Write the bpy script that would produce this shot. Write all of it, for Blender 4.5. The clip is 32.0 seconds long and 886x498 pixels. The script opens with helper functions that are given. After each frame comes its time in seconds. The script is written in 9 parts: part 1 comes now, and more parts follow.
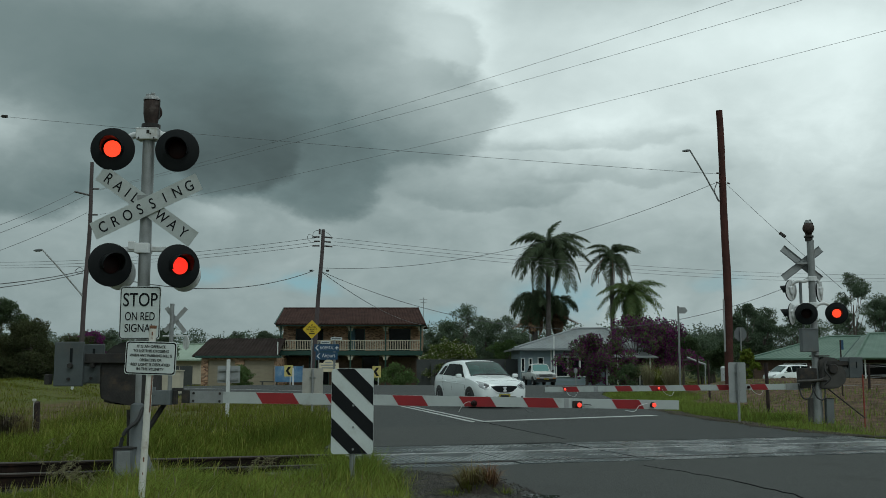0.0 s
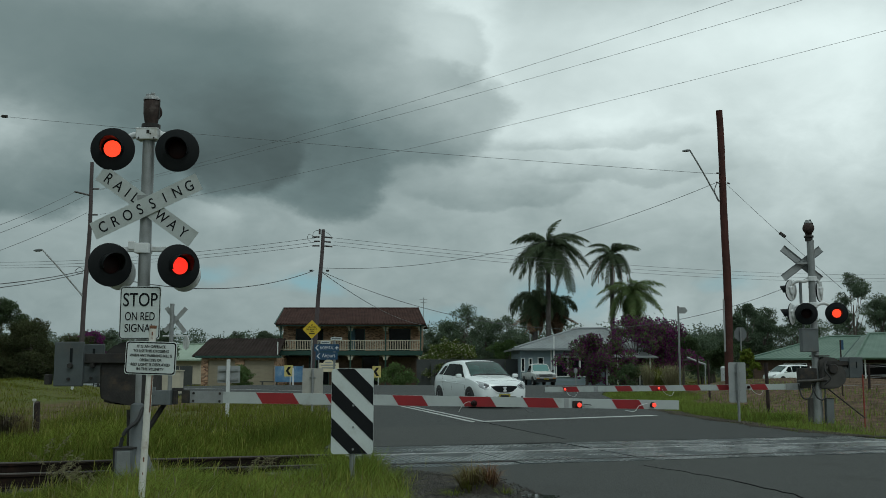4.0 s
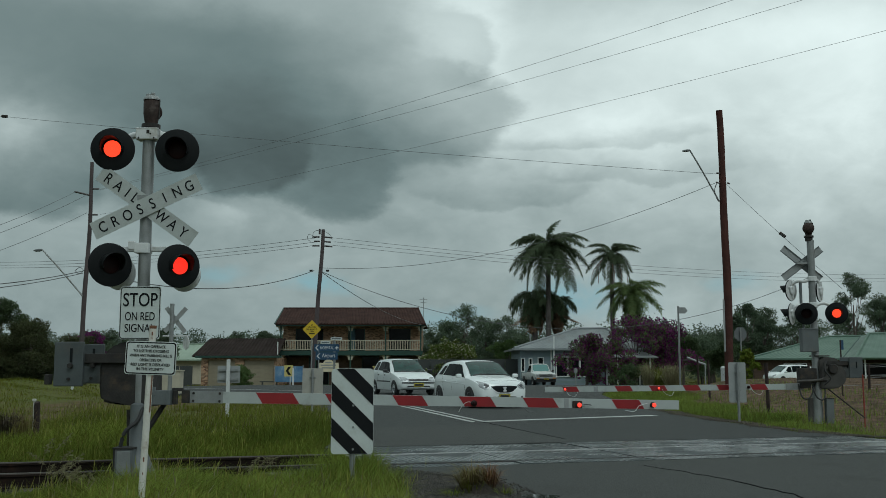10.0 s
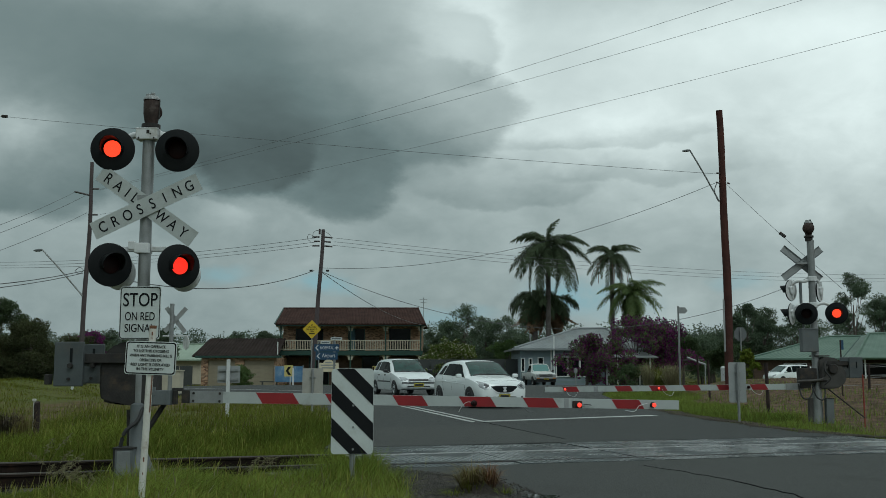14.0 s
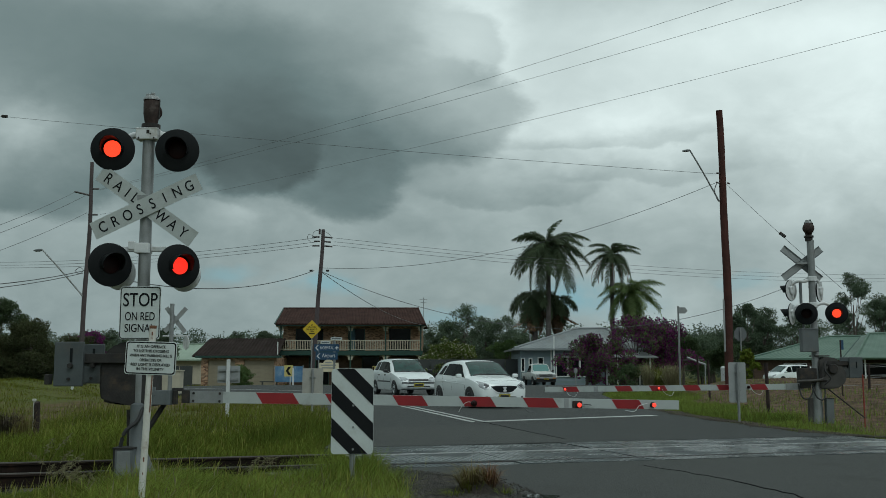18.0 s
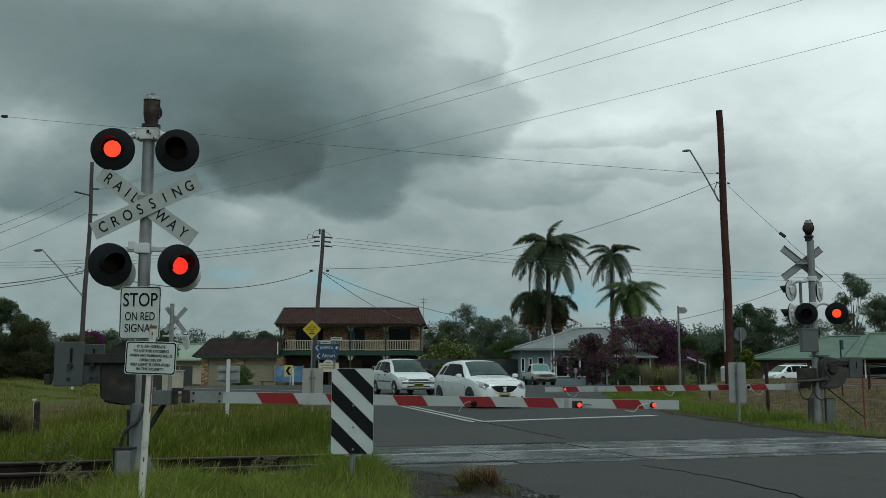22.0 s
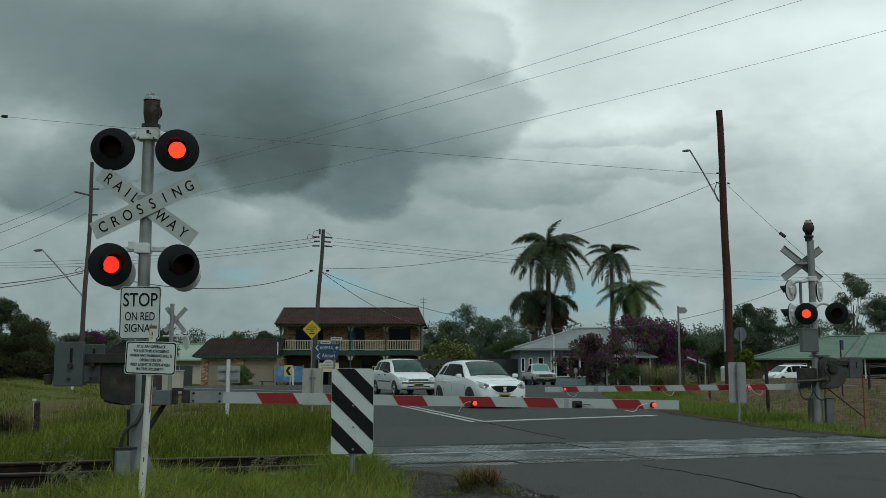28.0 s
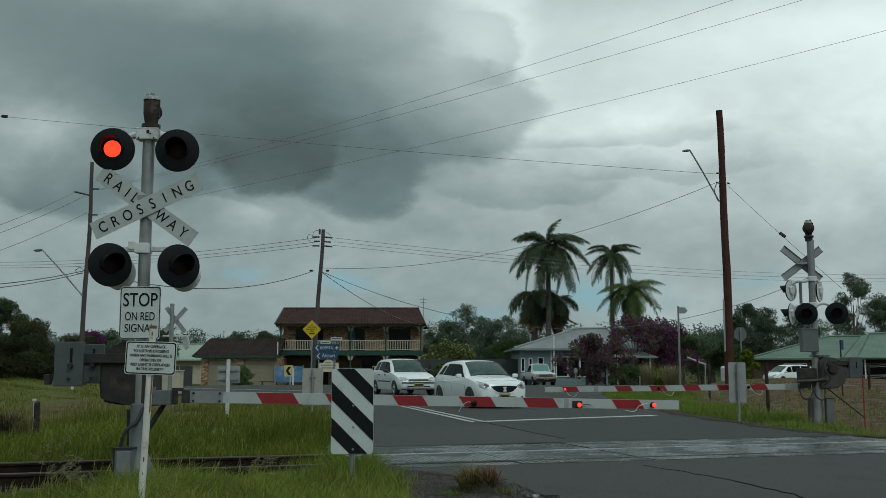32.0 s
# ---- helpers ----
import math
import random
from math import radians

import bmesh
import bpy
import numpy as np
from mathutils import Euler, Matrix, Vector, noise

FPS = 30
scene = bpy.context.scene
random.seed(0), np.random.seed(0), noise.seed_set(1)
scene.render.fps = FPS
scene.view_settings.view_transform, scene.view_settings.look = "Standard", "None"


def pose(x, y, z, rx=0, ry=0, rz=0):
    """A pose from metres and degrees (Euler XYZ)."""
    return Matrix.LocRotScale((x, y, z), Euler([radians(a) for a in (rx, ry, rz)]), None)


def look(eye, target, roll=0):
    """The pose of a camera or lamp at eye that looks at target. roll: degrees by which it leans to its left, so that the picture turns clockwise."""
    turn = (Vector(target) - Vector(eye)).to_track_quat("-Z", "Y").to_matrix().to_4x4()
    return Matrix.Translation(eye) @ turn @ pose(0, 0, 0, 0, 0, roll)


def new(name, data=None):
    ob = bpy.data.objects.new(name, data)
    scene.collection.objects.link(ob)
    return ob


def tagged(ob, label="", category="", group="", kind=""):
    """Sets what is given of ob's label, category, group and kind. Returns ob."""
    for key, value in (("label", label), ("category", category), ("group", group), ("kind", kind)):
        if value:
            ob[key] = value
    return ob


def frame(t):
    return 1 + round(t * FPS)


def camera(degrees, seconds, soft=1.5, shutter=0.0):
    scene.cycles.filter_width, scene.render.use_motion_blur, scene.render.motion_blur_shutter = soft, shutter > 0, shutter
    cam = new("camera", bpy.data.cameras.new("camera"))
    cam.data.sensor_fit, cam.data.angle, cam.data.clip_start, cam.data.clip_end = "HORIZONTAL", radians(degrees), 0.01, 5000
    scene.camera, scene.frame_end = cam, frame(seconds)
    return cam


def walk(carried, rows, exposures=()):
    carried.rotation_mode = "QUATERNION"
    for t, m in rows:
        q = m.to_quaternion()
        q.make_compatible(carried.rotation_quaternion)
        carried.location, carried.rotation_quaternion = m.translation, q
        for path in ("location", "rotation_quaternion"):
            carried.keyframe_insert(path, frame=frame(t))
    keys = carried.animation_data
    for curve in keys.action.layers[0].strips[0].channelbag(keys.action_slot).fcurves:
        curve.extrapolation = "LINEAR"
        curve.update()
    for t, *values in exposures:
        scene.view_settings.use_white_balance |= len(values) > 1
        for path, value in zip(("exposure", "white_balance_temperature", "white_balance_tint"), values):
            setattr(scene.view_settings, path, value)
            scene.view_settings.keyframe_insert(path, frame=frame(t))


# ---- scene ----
# ---- camera ----
EYE = (0.0, 0.0, 1.25)
cam = camera(48.26, 32.0, soft=0.68)
STAND = look(EYE, (0.0, math.cos(radians(6.81)), 1.25 + math.sin(radians(6.81))))
walk(cam, [(0.0, STAND), (32.0, STAND)], exposures=[(0.0, 0.0), (32.0, 0.0)])


# ---- sky and light ----
def math_node(nt, op, a, b=None, clamp=False):
    n = nt.nodes.new("ShaderNodeMath")
    n.operation, n.use_clamp = op, clamp
    for i, v in enumerate((a, b)):
        if v is None:
            continue
        if isinstance(v, (int, float)):
            n.inputs[i].default_value = v
        else:
            nt.links.new(v, n.inputs[i])
    return n.outputs[0]


def smooth_node(nt, value, lo, hi, to_lo=0.0, to_hi=1.0):
    n = nt.nodes.new("ShaderNodeMapRange")
    n.interpolation_type = "SMOOTHSTEP"
    nt.links.new(value, n.inputs["Value"])
    for key, v in (("From Min", lo), ("From Max", hi), ("To Min", to_lo), ("To Max", to_hi)):
        n.inputs[key].default_value = v
    return n.outputs[0]


# soft cloud masses: azimuth and height as sines of the angle, their reach, and stops lighter or darker than the veil
CLOUDS = [
    (-0.214, 0.247, 0.142, 0.069, -1.68), (0.355, 0.233, 0.237, 0.131, 0.95), (-0.288, 0.176, 0.041, 0.041, -0.79),
    (0.015, 0.347, 0.053, 0.102, 0.78), (-0.417, 0.313, 0.133, 0.077, -0.71), (-0.084, 0.217, 0.099, 0.031, -0.64),
    (0.105, 0.236, 0.175, 0.036, 0.60), (0.246, 0.316, 0.296, 0.046, 0.53), (-0.222, 0.323, 0.123, 0.022, -0.43),
    (0.255, 0.055, 0.126, 0.030, 0.37), (-0.272, 0.232, 0.061, 0.081, 0.37), (0.264, 0.206, 0.064, 0.150, -0.22),
    (-0.418, 0.222, 0.030, 0.024, 0.60), (-0.195, 0.150, 0.055, 0.018, 0.25),
]
# billows with one sharp rim: centre, half sizes, the way that the rim faces, stops
RIMS = [
    (-0.026, 0.253, 0.090, 0.050, 0.98, -0.20, -0.65), (-0.006, 0.314, 0.053, 0.041, 1.00, 0.10, -0.40), (-0.206, 0.215, 0.071, 0.048, -0.10, -1.00, -0.85),
    (-0.118, 0.191, 0.071, 0.050, 0.33, -0.94, -0.70), (-0.403, 0.182, 0.074, 0.045, 0.29, -0.96, -0.70), (0.141, 0.230, 0.109, 0.015, 0.29, -0.96, -0.30),
    (0.052, 0.178, 0.091, 0.022, 0.00, -1.00, -0.30), (0.163, 0.195, 0.109, 0.017, 0.20, -0.98, -0.25), (-0.265, 0.140, 0.069, 0.023, 0.20, 0.98, 0.30),
]
# breaks of blue-green between the clouds
GAPS = [(-0.136, 0.084, 0.045, 0.016, 1.0), (0.130, 0.070, 0.075, 0.026, 1.0), (-0.234, 0.089, 0.040, 0.012, 0.6), (-0.011, 0.051, 0.055, 0.012, 0.5), (0.269, 0.082, 0.034, 0.010, 0.4)]


def cloud_colour(nt, direction):
    """Colour of an overcast sky for a direction: a grey veil with lighter and darker masses, torn rims and small billows."""
    nodes, links = nt.nodes, nt.links
    stretch = nodes.new("ShaderNodeVectorMath")
    stretch.operation = "MULTIPLY"
    links.new(direction, stretch.inputs[0])
    stretch.inputs[1].default_value = (1.0, 1.0, 1.7)

    def noise(scale, detail, rough, twist=0.0):
        n = nodes.new("ShaderNodeTexNoise")
        n.inputs["Scale"].default_value, n.inputs["Detail"].default_value, n.inputs["Roughness"].default_value = scale, detail, rough
        n.inputs["Distortion"].default_value = twist
        links.new(stretch.outputs[0], n.inputs["Vector"])
        return n

    warp, fine, wisps = noise(11.0, 7.0, 0.60), noise(9.0, 7.0, 0.56, 0.3), noise(30.0, 5.0, 0.5, 0.5)
    w = nodes.new("ShaderNodeSeparateColor")
    links.new(warp.outputs["Color"], w.inputs[0])
    d = nodes.new("ShaderNodeSeparateXYZ")
    links.new(direction, d.inputs[0])
    x = math_node(nt, "ADD", d.outputs[0], math_node(nt, "MULTIPLY", math_node(nt, "SUBTRACT", w.outputs[0], 0.5), 0.075))
    z = math_node(nt, "ADD", d.outputs[2], math_node(nt, "MULTIPLY", math_node(nt, "SUBTRACT", w.outputs[1], 0.5), 0.045))
    ahead = smooth_node(nt, d.outputs[1], 0.0, 0.35)

    def offset(cx, cz, rx, rz):
        a = math_node(nt, "DIVIDE", math_node(nt, "SUBTRACT", x, cx), rx)
        b = math_node(nt, "DIVIDE", math_node(nt, "SUBTRACT", z, cz), rz)
        return a, b, math_node(nt, "ADD", math_node(nt, "MULTIPLY", a, a), math_node(nt, "MULTIPLY", b, b))

    veil = smooth_node(nt, d.outputs[2], 0.02, 0.34, 0.34, 0.42)
    veil = math_node(nt, "ADD", veil, smooth_node(nt, d.outputs[2], 0.42, 0.8, 0.0, 0.30))
    stops = math_node(nt, "MULTIPLY", math_node(nt, "SUBTRACT", fine.outputs["Fac"], 0.5), smooth_node(nt, d.outputs[2], 0.20, 0.30, 0.95, 0.36))
    stops = math_node(nt, "ADD", stops, math_node(nt, "MULTIPLY", math_node(nt, "SUBTRACT", wisps.outputs["Fac"], 0.5), smooth_node(nt, d.outputs[2], 0.20, 0.30, 0.40, 0.10)))
    masses = None
    for cx, cz, rx, rz, amount in CLOUDS:
        r2 = offset(cx, cz, rx, rz)[2]
        one = math_node(nt, "MULTIPLY", math_node(nt, "EXPONENT", math_node(nt, "MULTIPLY", r2, -1.0)), amount)
        masses = one if masses is None else math_node(nt, "ADD", masses, one)
    for cx, cz, rx, rz, ux, uz, amount in RIMS:
        a, b, r2 = offset(cx, cz, rx, rz)
        along = math_node(nt, "ADD", math_node(nt, "MULTIPLY", a, ux), math_node(nt, "MULTIPLY", b, uz))
        one = math_node(nt, "MULTIPLY", smooth_node(nt, math_node(nt, "SQRT", r2), 0.82, 1.10, amount, 0.0), smooth_node(nt, along, -0.6, 0.7))
        masses = math_node(nt, "ADD", masses, one)
    stops = math_node(nt, "ADD", stops, math_node(nt, "MULTIPLY", masses, ahead))
    total = math_node(nt, "MULTIPLY", veil, math_node(nt, "POWER", 2.0, stops))
    gap = None
    for cx, cz, rx, rz, amount in GAPS:
        r = math_node(nt, "SQRT", offset(cx, cz, rx, rz)[2])
        one = smooth_node(nt, r, 0.2, 1.2, amount, 0.0)
        gap = one if gap is None else math_node(nt, "MAXIMUM", gap, one)
    gap = math_node(nt, "MULTIPLY", gap, math_node(nt, "MULTIPLY", ahead, smooth_node(nt, fine.outputs["Fac"], 0.46, 0.66, 1.0, 0.1)))
    grey = nodes.new("ShaderNodeValToRGB")
    ramp = grey.color_ramp
    ramp.elements[0].position, ramp.elements[0].color = 0.0, (0.0, 0.0, 0.0, 1)
    ramp.elements[1].position, ramp.elements[1].color = 1.0, (0.86, 1.0, 0.99, 1)
    mid = ramp.elements.new(0.2)
    mid.color = (0.143, 0.203, 0.206, 1)
    links.new(total, grey.inputs[0])
    mix = nodes.new("ShaderNodeMix")
    mix.data_type = "RGBA"
    links.new(gap, mix.inputs["Factor"])
    links.new(grey.outputs[0], mix.inputs["A"])
    mix.inputs["B"].default_value = (0.23, 0.41, 0.46, 1)
    return mix.outputs["Result"]


SUN_HEIGHT, SUN_TURN = radians(46), radians(150)
world = bpy.data.worlds.new("overcast_sky")
scene.world = world
world.use_nodes = True
wt = world.node_tree
wt.nodes.clear()
w_out = wt.nodes.new("ShaderNodeOutputWorld")
w_coord = wt.nodes.new("ShaderNodeTexCoord")
clear_sky = wt.nodes.new("ShaderNodeTexSky")
clear_sky.sky_type, clear_sky.sun_disc = "NISHITA", False
clear_sky.sun_elevation, clear_sky.sun_rotation = SUN_HEIGHT, SUN_TURN
w_sky = wt.nodes.new("ShaderNodeBackground")
w_sky.inputs["Strength"].default_value = 0.05
wt.links.new(clear_sky.outputs[0], w_sky.inputs["Color"])
w_cloud = wt.nodes.new("ShaderNodeBackground")
w_cloud.inputs["Strength"].default_value = 1.0
wt.links.new(cloud_colour(wt, w_coord.outputs["Generated"]), w_cloud.inputs["Color"])
w_mix = wt.nodes.new("ShaderNodeMixShader")
w_mix.inputs[0].default_value = 0.92
wt.links.new(w_sky.outputs[0], w_mix.inputs[1])
wt.links.new(w_cloud.outputs[0], w_mix.inputs[2])
wt.links.new(w_mix.outputs[0], w_out.inputs["Surface"])

sun = new("sun", bpy.data.lights.new("sun", "SUN"))
sun.data.energy, sun.data.angle, sun.data.color = 0.8, radians(30), (0.90, 1.0, 0.98)
sun.matrix_world = look((math.sin(SUN_TURN) * math.cos(SUN_HEIGHT) * 50, math.cos(SUN_TURN) * math.cos(SUN_HEIGHT) * 50, math.sin(SUN_HEIGHT) * 50), (0, 0, 0))


# ---- materials ----
def surf(name, col, col2=None, scale=6.0, rough=0.7, bump=0.15, metal=0.0, fine=60.0, stain=None, stain_scale=1.2, stain_amount=0.5, rough_var=0.15, rand=0.0, spec=0.5, island=0.0, coat=0.0, plan=False, stain_from=0.52):
    """A surface with colour variation at two scales, an optional stain, uneven gloss and fine relief."""
    m = bpy.data.materials.new(name)
    m.use_nodes = True
    nt = m.node_tree
    n, l = nt.nodes, nt.links
    b = n["Principled BSDF"]
    b.inputs["Metallic"].default_value = metal
    b.inputs["Specular IOR Level"].default_value = spec
    b.inputs["Coat Weight"].default_value = coat
    b.inputs["Coat Roughness"].default_value = 0.08
    where = n.new("ShaderNodeNewGeometry").outputs["Position"] if plan else n.new("ShaderNodeTexCoord").outputs["Object"]
    big = n.new("ShaderNodeTexNoise")
    big.inputs["Scale"].default_value, big.inputs["Detail"].default_value = scale, 5.0
    l.new(where, big.inputs["Vector"])
    small = n.new("ShaderNodeTexNoise")
    small.inputs["Scale"].default_value, small.inputs["Detail"].default_value = fine, 3.0
    l.new(where, small.inputs["Vector"])
    col2 = col2 or tuple(c * 0.75 for c in col)
    mix = n.new("ShaderNodeMix")
    mix.data_type = "RGBA"
    mix.inputs["A"].default_value, mix.inputs["B"].default_value = (*col, 1), (*col2, 1)
    both = math_node(nt, "ADD", math_node(nt, "MULTIPLY", smooth_node(nt, big.outputs["Fac"], 0.35, 0.68), 0.65), math_node(nt, "MULTIPLY", smooth_node(nt, small.outputs["Fac"], 0.3, 0.7), 0.35))
    l.new(both, mix.inputs["Factor"])
    out = mix.outputs["Result"]
    if stain:
        sn = n.new("ShaderNodeTexNoise")
        sn.inputs["Scale"].default_value, sn.inputs["Detail"].default_value, sn.inputs["Roughness"].default_value = stain_scale, 7.0, 0.65
        l.new(where, sn.inputs["Vector"])
        mx = n.new("ShaderNodeMix")
        mx.data_type = "RGBA"
        l.new(smooth_node(nt, sn.outputs["Fac"], stain_from, stain_from + 0.18, 0.0, stain_amount), mx.inputs["Factor"])
        l.new(out, mx.inputs["A"])
        mx.inputs["B"].default_value = (*stain, 1)
        out = mx.outputs["Result"]
    if rand or island:
        hv = n.new("ShaderNodeHueSaturation")
        if rand:
            src = n.new("ShaderNodeObjectInfo").outputs["Random"]
        else:
            src = n.new("ShaderNodeNewGeometry").outputs["Random Per Island"]
        k = rand or island
        l.new(math_node(nt, "ADD", math_node(nt, "MULTIPLY", src, 2 * k), 1 - k), hv.inputs["Value"])
        l.new(math_node(nt, "ADD", math_node(nt, "MULTIPLY", src, 0.05), 0.475), hv.inputs["Hue"])
        l.new(out, hv.inputs["Color"])
        out = hv.outputs[0]
    l.new(out, b.inputs["Base Color"])
    l.new(math_node(nt, "ADD", math_node(nt, "MULTIPLY", big.outputs["Fac"], 2 * rough_var), rough - rough_var, True), b.inputs["Roughness"])
    if bump:
        bp = n.new("ShaderNodeBump")
        bp.inputs["Strength"].default_value, bp.inputs["Distance"].default_value = bump, 0.02
        l.new(small.outputs["Fac"], bp.inputs["Height"])
        l.new(bp.outputs[0], b.inputs["Normal"])
    return m


def glow(name, col, strength):
    m = bpy.data.materials.new(name)
    m.use_nodes = True
    b = m.node_tree.nodes["Principled BSDF"]
    b.inputs["Base Color"].default_value = (0.25, 0.01, 0.01, 1)
    b.inputs["Emission Color"].default_value = (*col, 1)
    b.inputs["Emission Strength"].default_value = strength
    nt = m.node_tree
    co = nt.nodes.new("ShaderNodeTexCoord")
    rings = nt.nodes.new("ShaderNodeTexWave")
    rings.wave_type, rings.rings_direction = "RINGS", "SPHERICAL"
    rings.inputs["Scale"].default_value = 22.0
    nt.links.new(co.outputs["Object"], rings.inputs["Vector"])
    nt.links.new(smooth_node(nt, rings.outputs["Fac"], 0.0, 1.0, strength * 0.85, strength * 1.1), b.inputs["Emission Strength"])
    return m


def glass(name, col, rough=0.05, trans=0.0):
    m = bpy.data.materials.new(name)
    m.use_nodes = True
    b = m.node_tree.nodes["Principled BSDF"]
    b.inputs["Base Color"].default_value = (*col, 1)
    b.inputs["Roughness"].default_value = rough
    b.inputs["Transmission Weight"].default_value = trans
    b.inputs["IOR"].default_value = 1.45
    return m


def leafy(name, col, col2, island=0.35, trans=0.40):
    """Foliage: two greens that vary from leaf to leaf, thin enough to let some light through."""
    m = surf(name, col, col2, 0.6, 0.65, 0.0, fine=9.0, island=island, spec=0.12)
    nt = m.node_tree
    b = nt.nodes["Principled BSDF"]
    src = b.inputs["Base Color"].links[0].from_socket
    tr = nt.nodes.new("ShaderNodeBsdfTranslucent")
    nt.links.new(src, tr.inputs["Color"])
    mx = nt.nodes.new("ShaderNodeMixShader")
    mx.inputs[0].default_value = trans
    nt.links.new(b.outputs[0], mx.inputs[1])
    nt.links.new(tr.outputs[0], mx.inputs[2])
    nt.links.new(mx.outputs[0], nt.nodes["Material Output"].inputs["Surface"])
    return m


ASPHALT = surf("asphalt", (0.074, 0.080, 0.078), (0.020, 0.022, 0.021), 42.0, 0.80, 0.7, fine=110.0, spec=0.25, stain=(0.031, 0.031, 0.030), stain_scale=0.35, stain_amount=0.35)
ASPHALT_PALE = surf("pale_asphalt", (0.088, 0.093, 0.088), (0.026, 0.028, 0.027), 38.0, 0.82, 0.7, fine=100.0, spec=0.25, stain=(0.034, 0.033, 0.031), stain_scale=0.55, stain_amount=0.4)
TAR = surf("tar_seal", (0.008, 0.008, 0.009), (0.013, 0.013, 0.014), 3.0, 0.95, 0.2, spec=0.03)
LINE_PAINT = surf("road_line_paint", (0.50, 0.52, 0.50), (0.30, 0.31, 0.30), 2.5, 0.6, 0.2, stain=(0.16, 0.16, 0.16), stain_scale=3.0, stain_amount=0.7)
PANEL = surf("wet_concrete_panel", (0.066, 0.082, 0.084), (0.028, 0.035, 0.036), 3.5, 0.70, 0.25, fine=40.0, spec=0.6, rand=0.22, rough_var=0.1, stain=(0.030, 0.034, 0.034), stain_scale=1.3, stain_amount=0.9, plan=True, stain_from=0.50)


def rain_film(m, scale, lo, hi, wet, stretch):
    """Standing films of rain: smooth where a ragged noise is high, dry elsewhere."""
    nt = m.node_tree
    b = nt.nodes["Principled BSDF"]
    dry = b.inputs["Roughness"].links[0].from_socket
    at = nt.nodes.new("ShaderNodeVectorMath")
    at.operation = "MULTIPLY"
    nt.links.new(nt.nodes.new("ShaderNodeNewGeometry").outputs["Position"], at.inputs[0])
    at.inputs[1].default_value = stretch
    nz = nt.nodes.new("ShaderNodeTexNoise")
    nz.inputs["Scale"].default_value, nz.inputs["Detail"].default_value, nz.inputs["Roughness"].default_value = scale, 7.0, 0.65
    nt.links.new(at.outputs[0], nz.inputs["Vector"])
    film = smooth_node(nt, nz.outputs["Fac"], lo, hi)
    mx = nt.nodes.new("ShaderNodeMix")
    nt.links.new(film, mx.inputs["Factor"])
    nt.links.new(dry, mx.inputs["A"])
    mx.inputs["B"].default_value = wet
    nt.links.new(mx.outputs["Result"], b.inputs["Roughness"])
    relief = b.inputs["Normal"].links[0].from_node
    nt.links.new(smooth_node(nt, film, 0.0, 1.0, relief.inputs["Strength"].default_value, 0.10), relief.inputs["Strength"])


rain_film(PANEL, 0.75, 0.455, 0.515, 0.20, (1.0, 1.5, 1.0))
RUBBER = surf("black_rubber", (0.018, 0.018, 0.019), (0.03, 0.03, 0.03), 5.0, 0.65, 0.1)
RAIL_TOP = surf("worn_rail_head", (0.060, 0.048, 0.040), (0.034, 0.027, 0.022), 2.0, 0.55, 0.05, metal=0.3)
RAIL_WET = surf("wet_flush_rail", (0.34, 0.35, 0.35), (0.20, 0.20, 0.20), 3.0, 0.3, 0.05, metal=0.4)
RAIL_SIDE = surf("rusty_rail", (0.022, 0.014, 0.011), (0.012, 0.008, 0.007), 3.0, 0.85, 0.4, spec=0.15, stain=(0.05, 0.026, 0.016), stain_scale=4.0)
SLEEPER = surf("sleeper_timber", (0.10, 0.085, 0.07), (0.06, 0.05, 0.04), 3.0, 0.9, 0.4, rand=0.2)
BALLAST = surf("ballast_stone", (0.040, 0.034, 0.029), (0.018, 0.016, 0.014), 4.0, 0.9, 0.4, island=0.4)
SOIL = surf("verge_soil", (0.085, 0.105, 0.030), (0.12, 0.11, 0.045), 0.25, 0.95, 0.6, fine=25.0, spec=0.05, stain=(0.13, 0.095, 0.06), stain_scale=0.12, stain_amount=0.8)


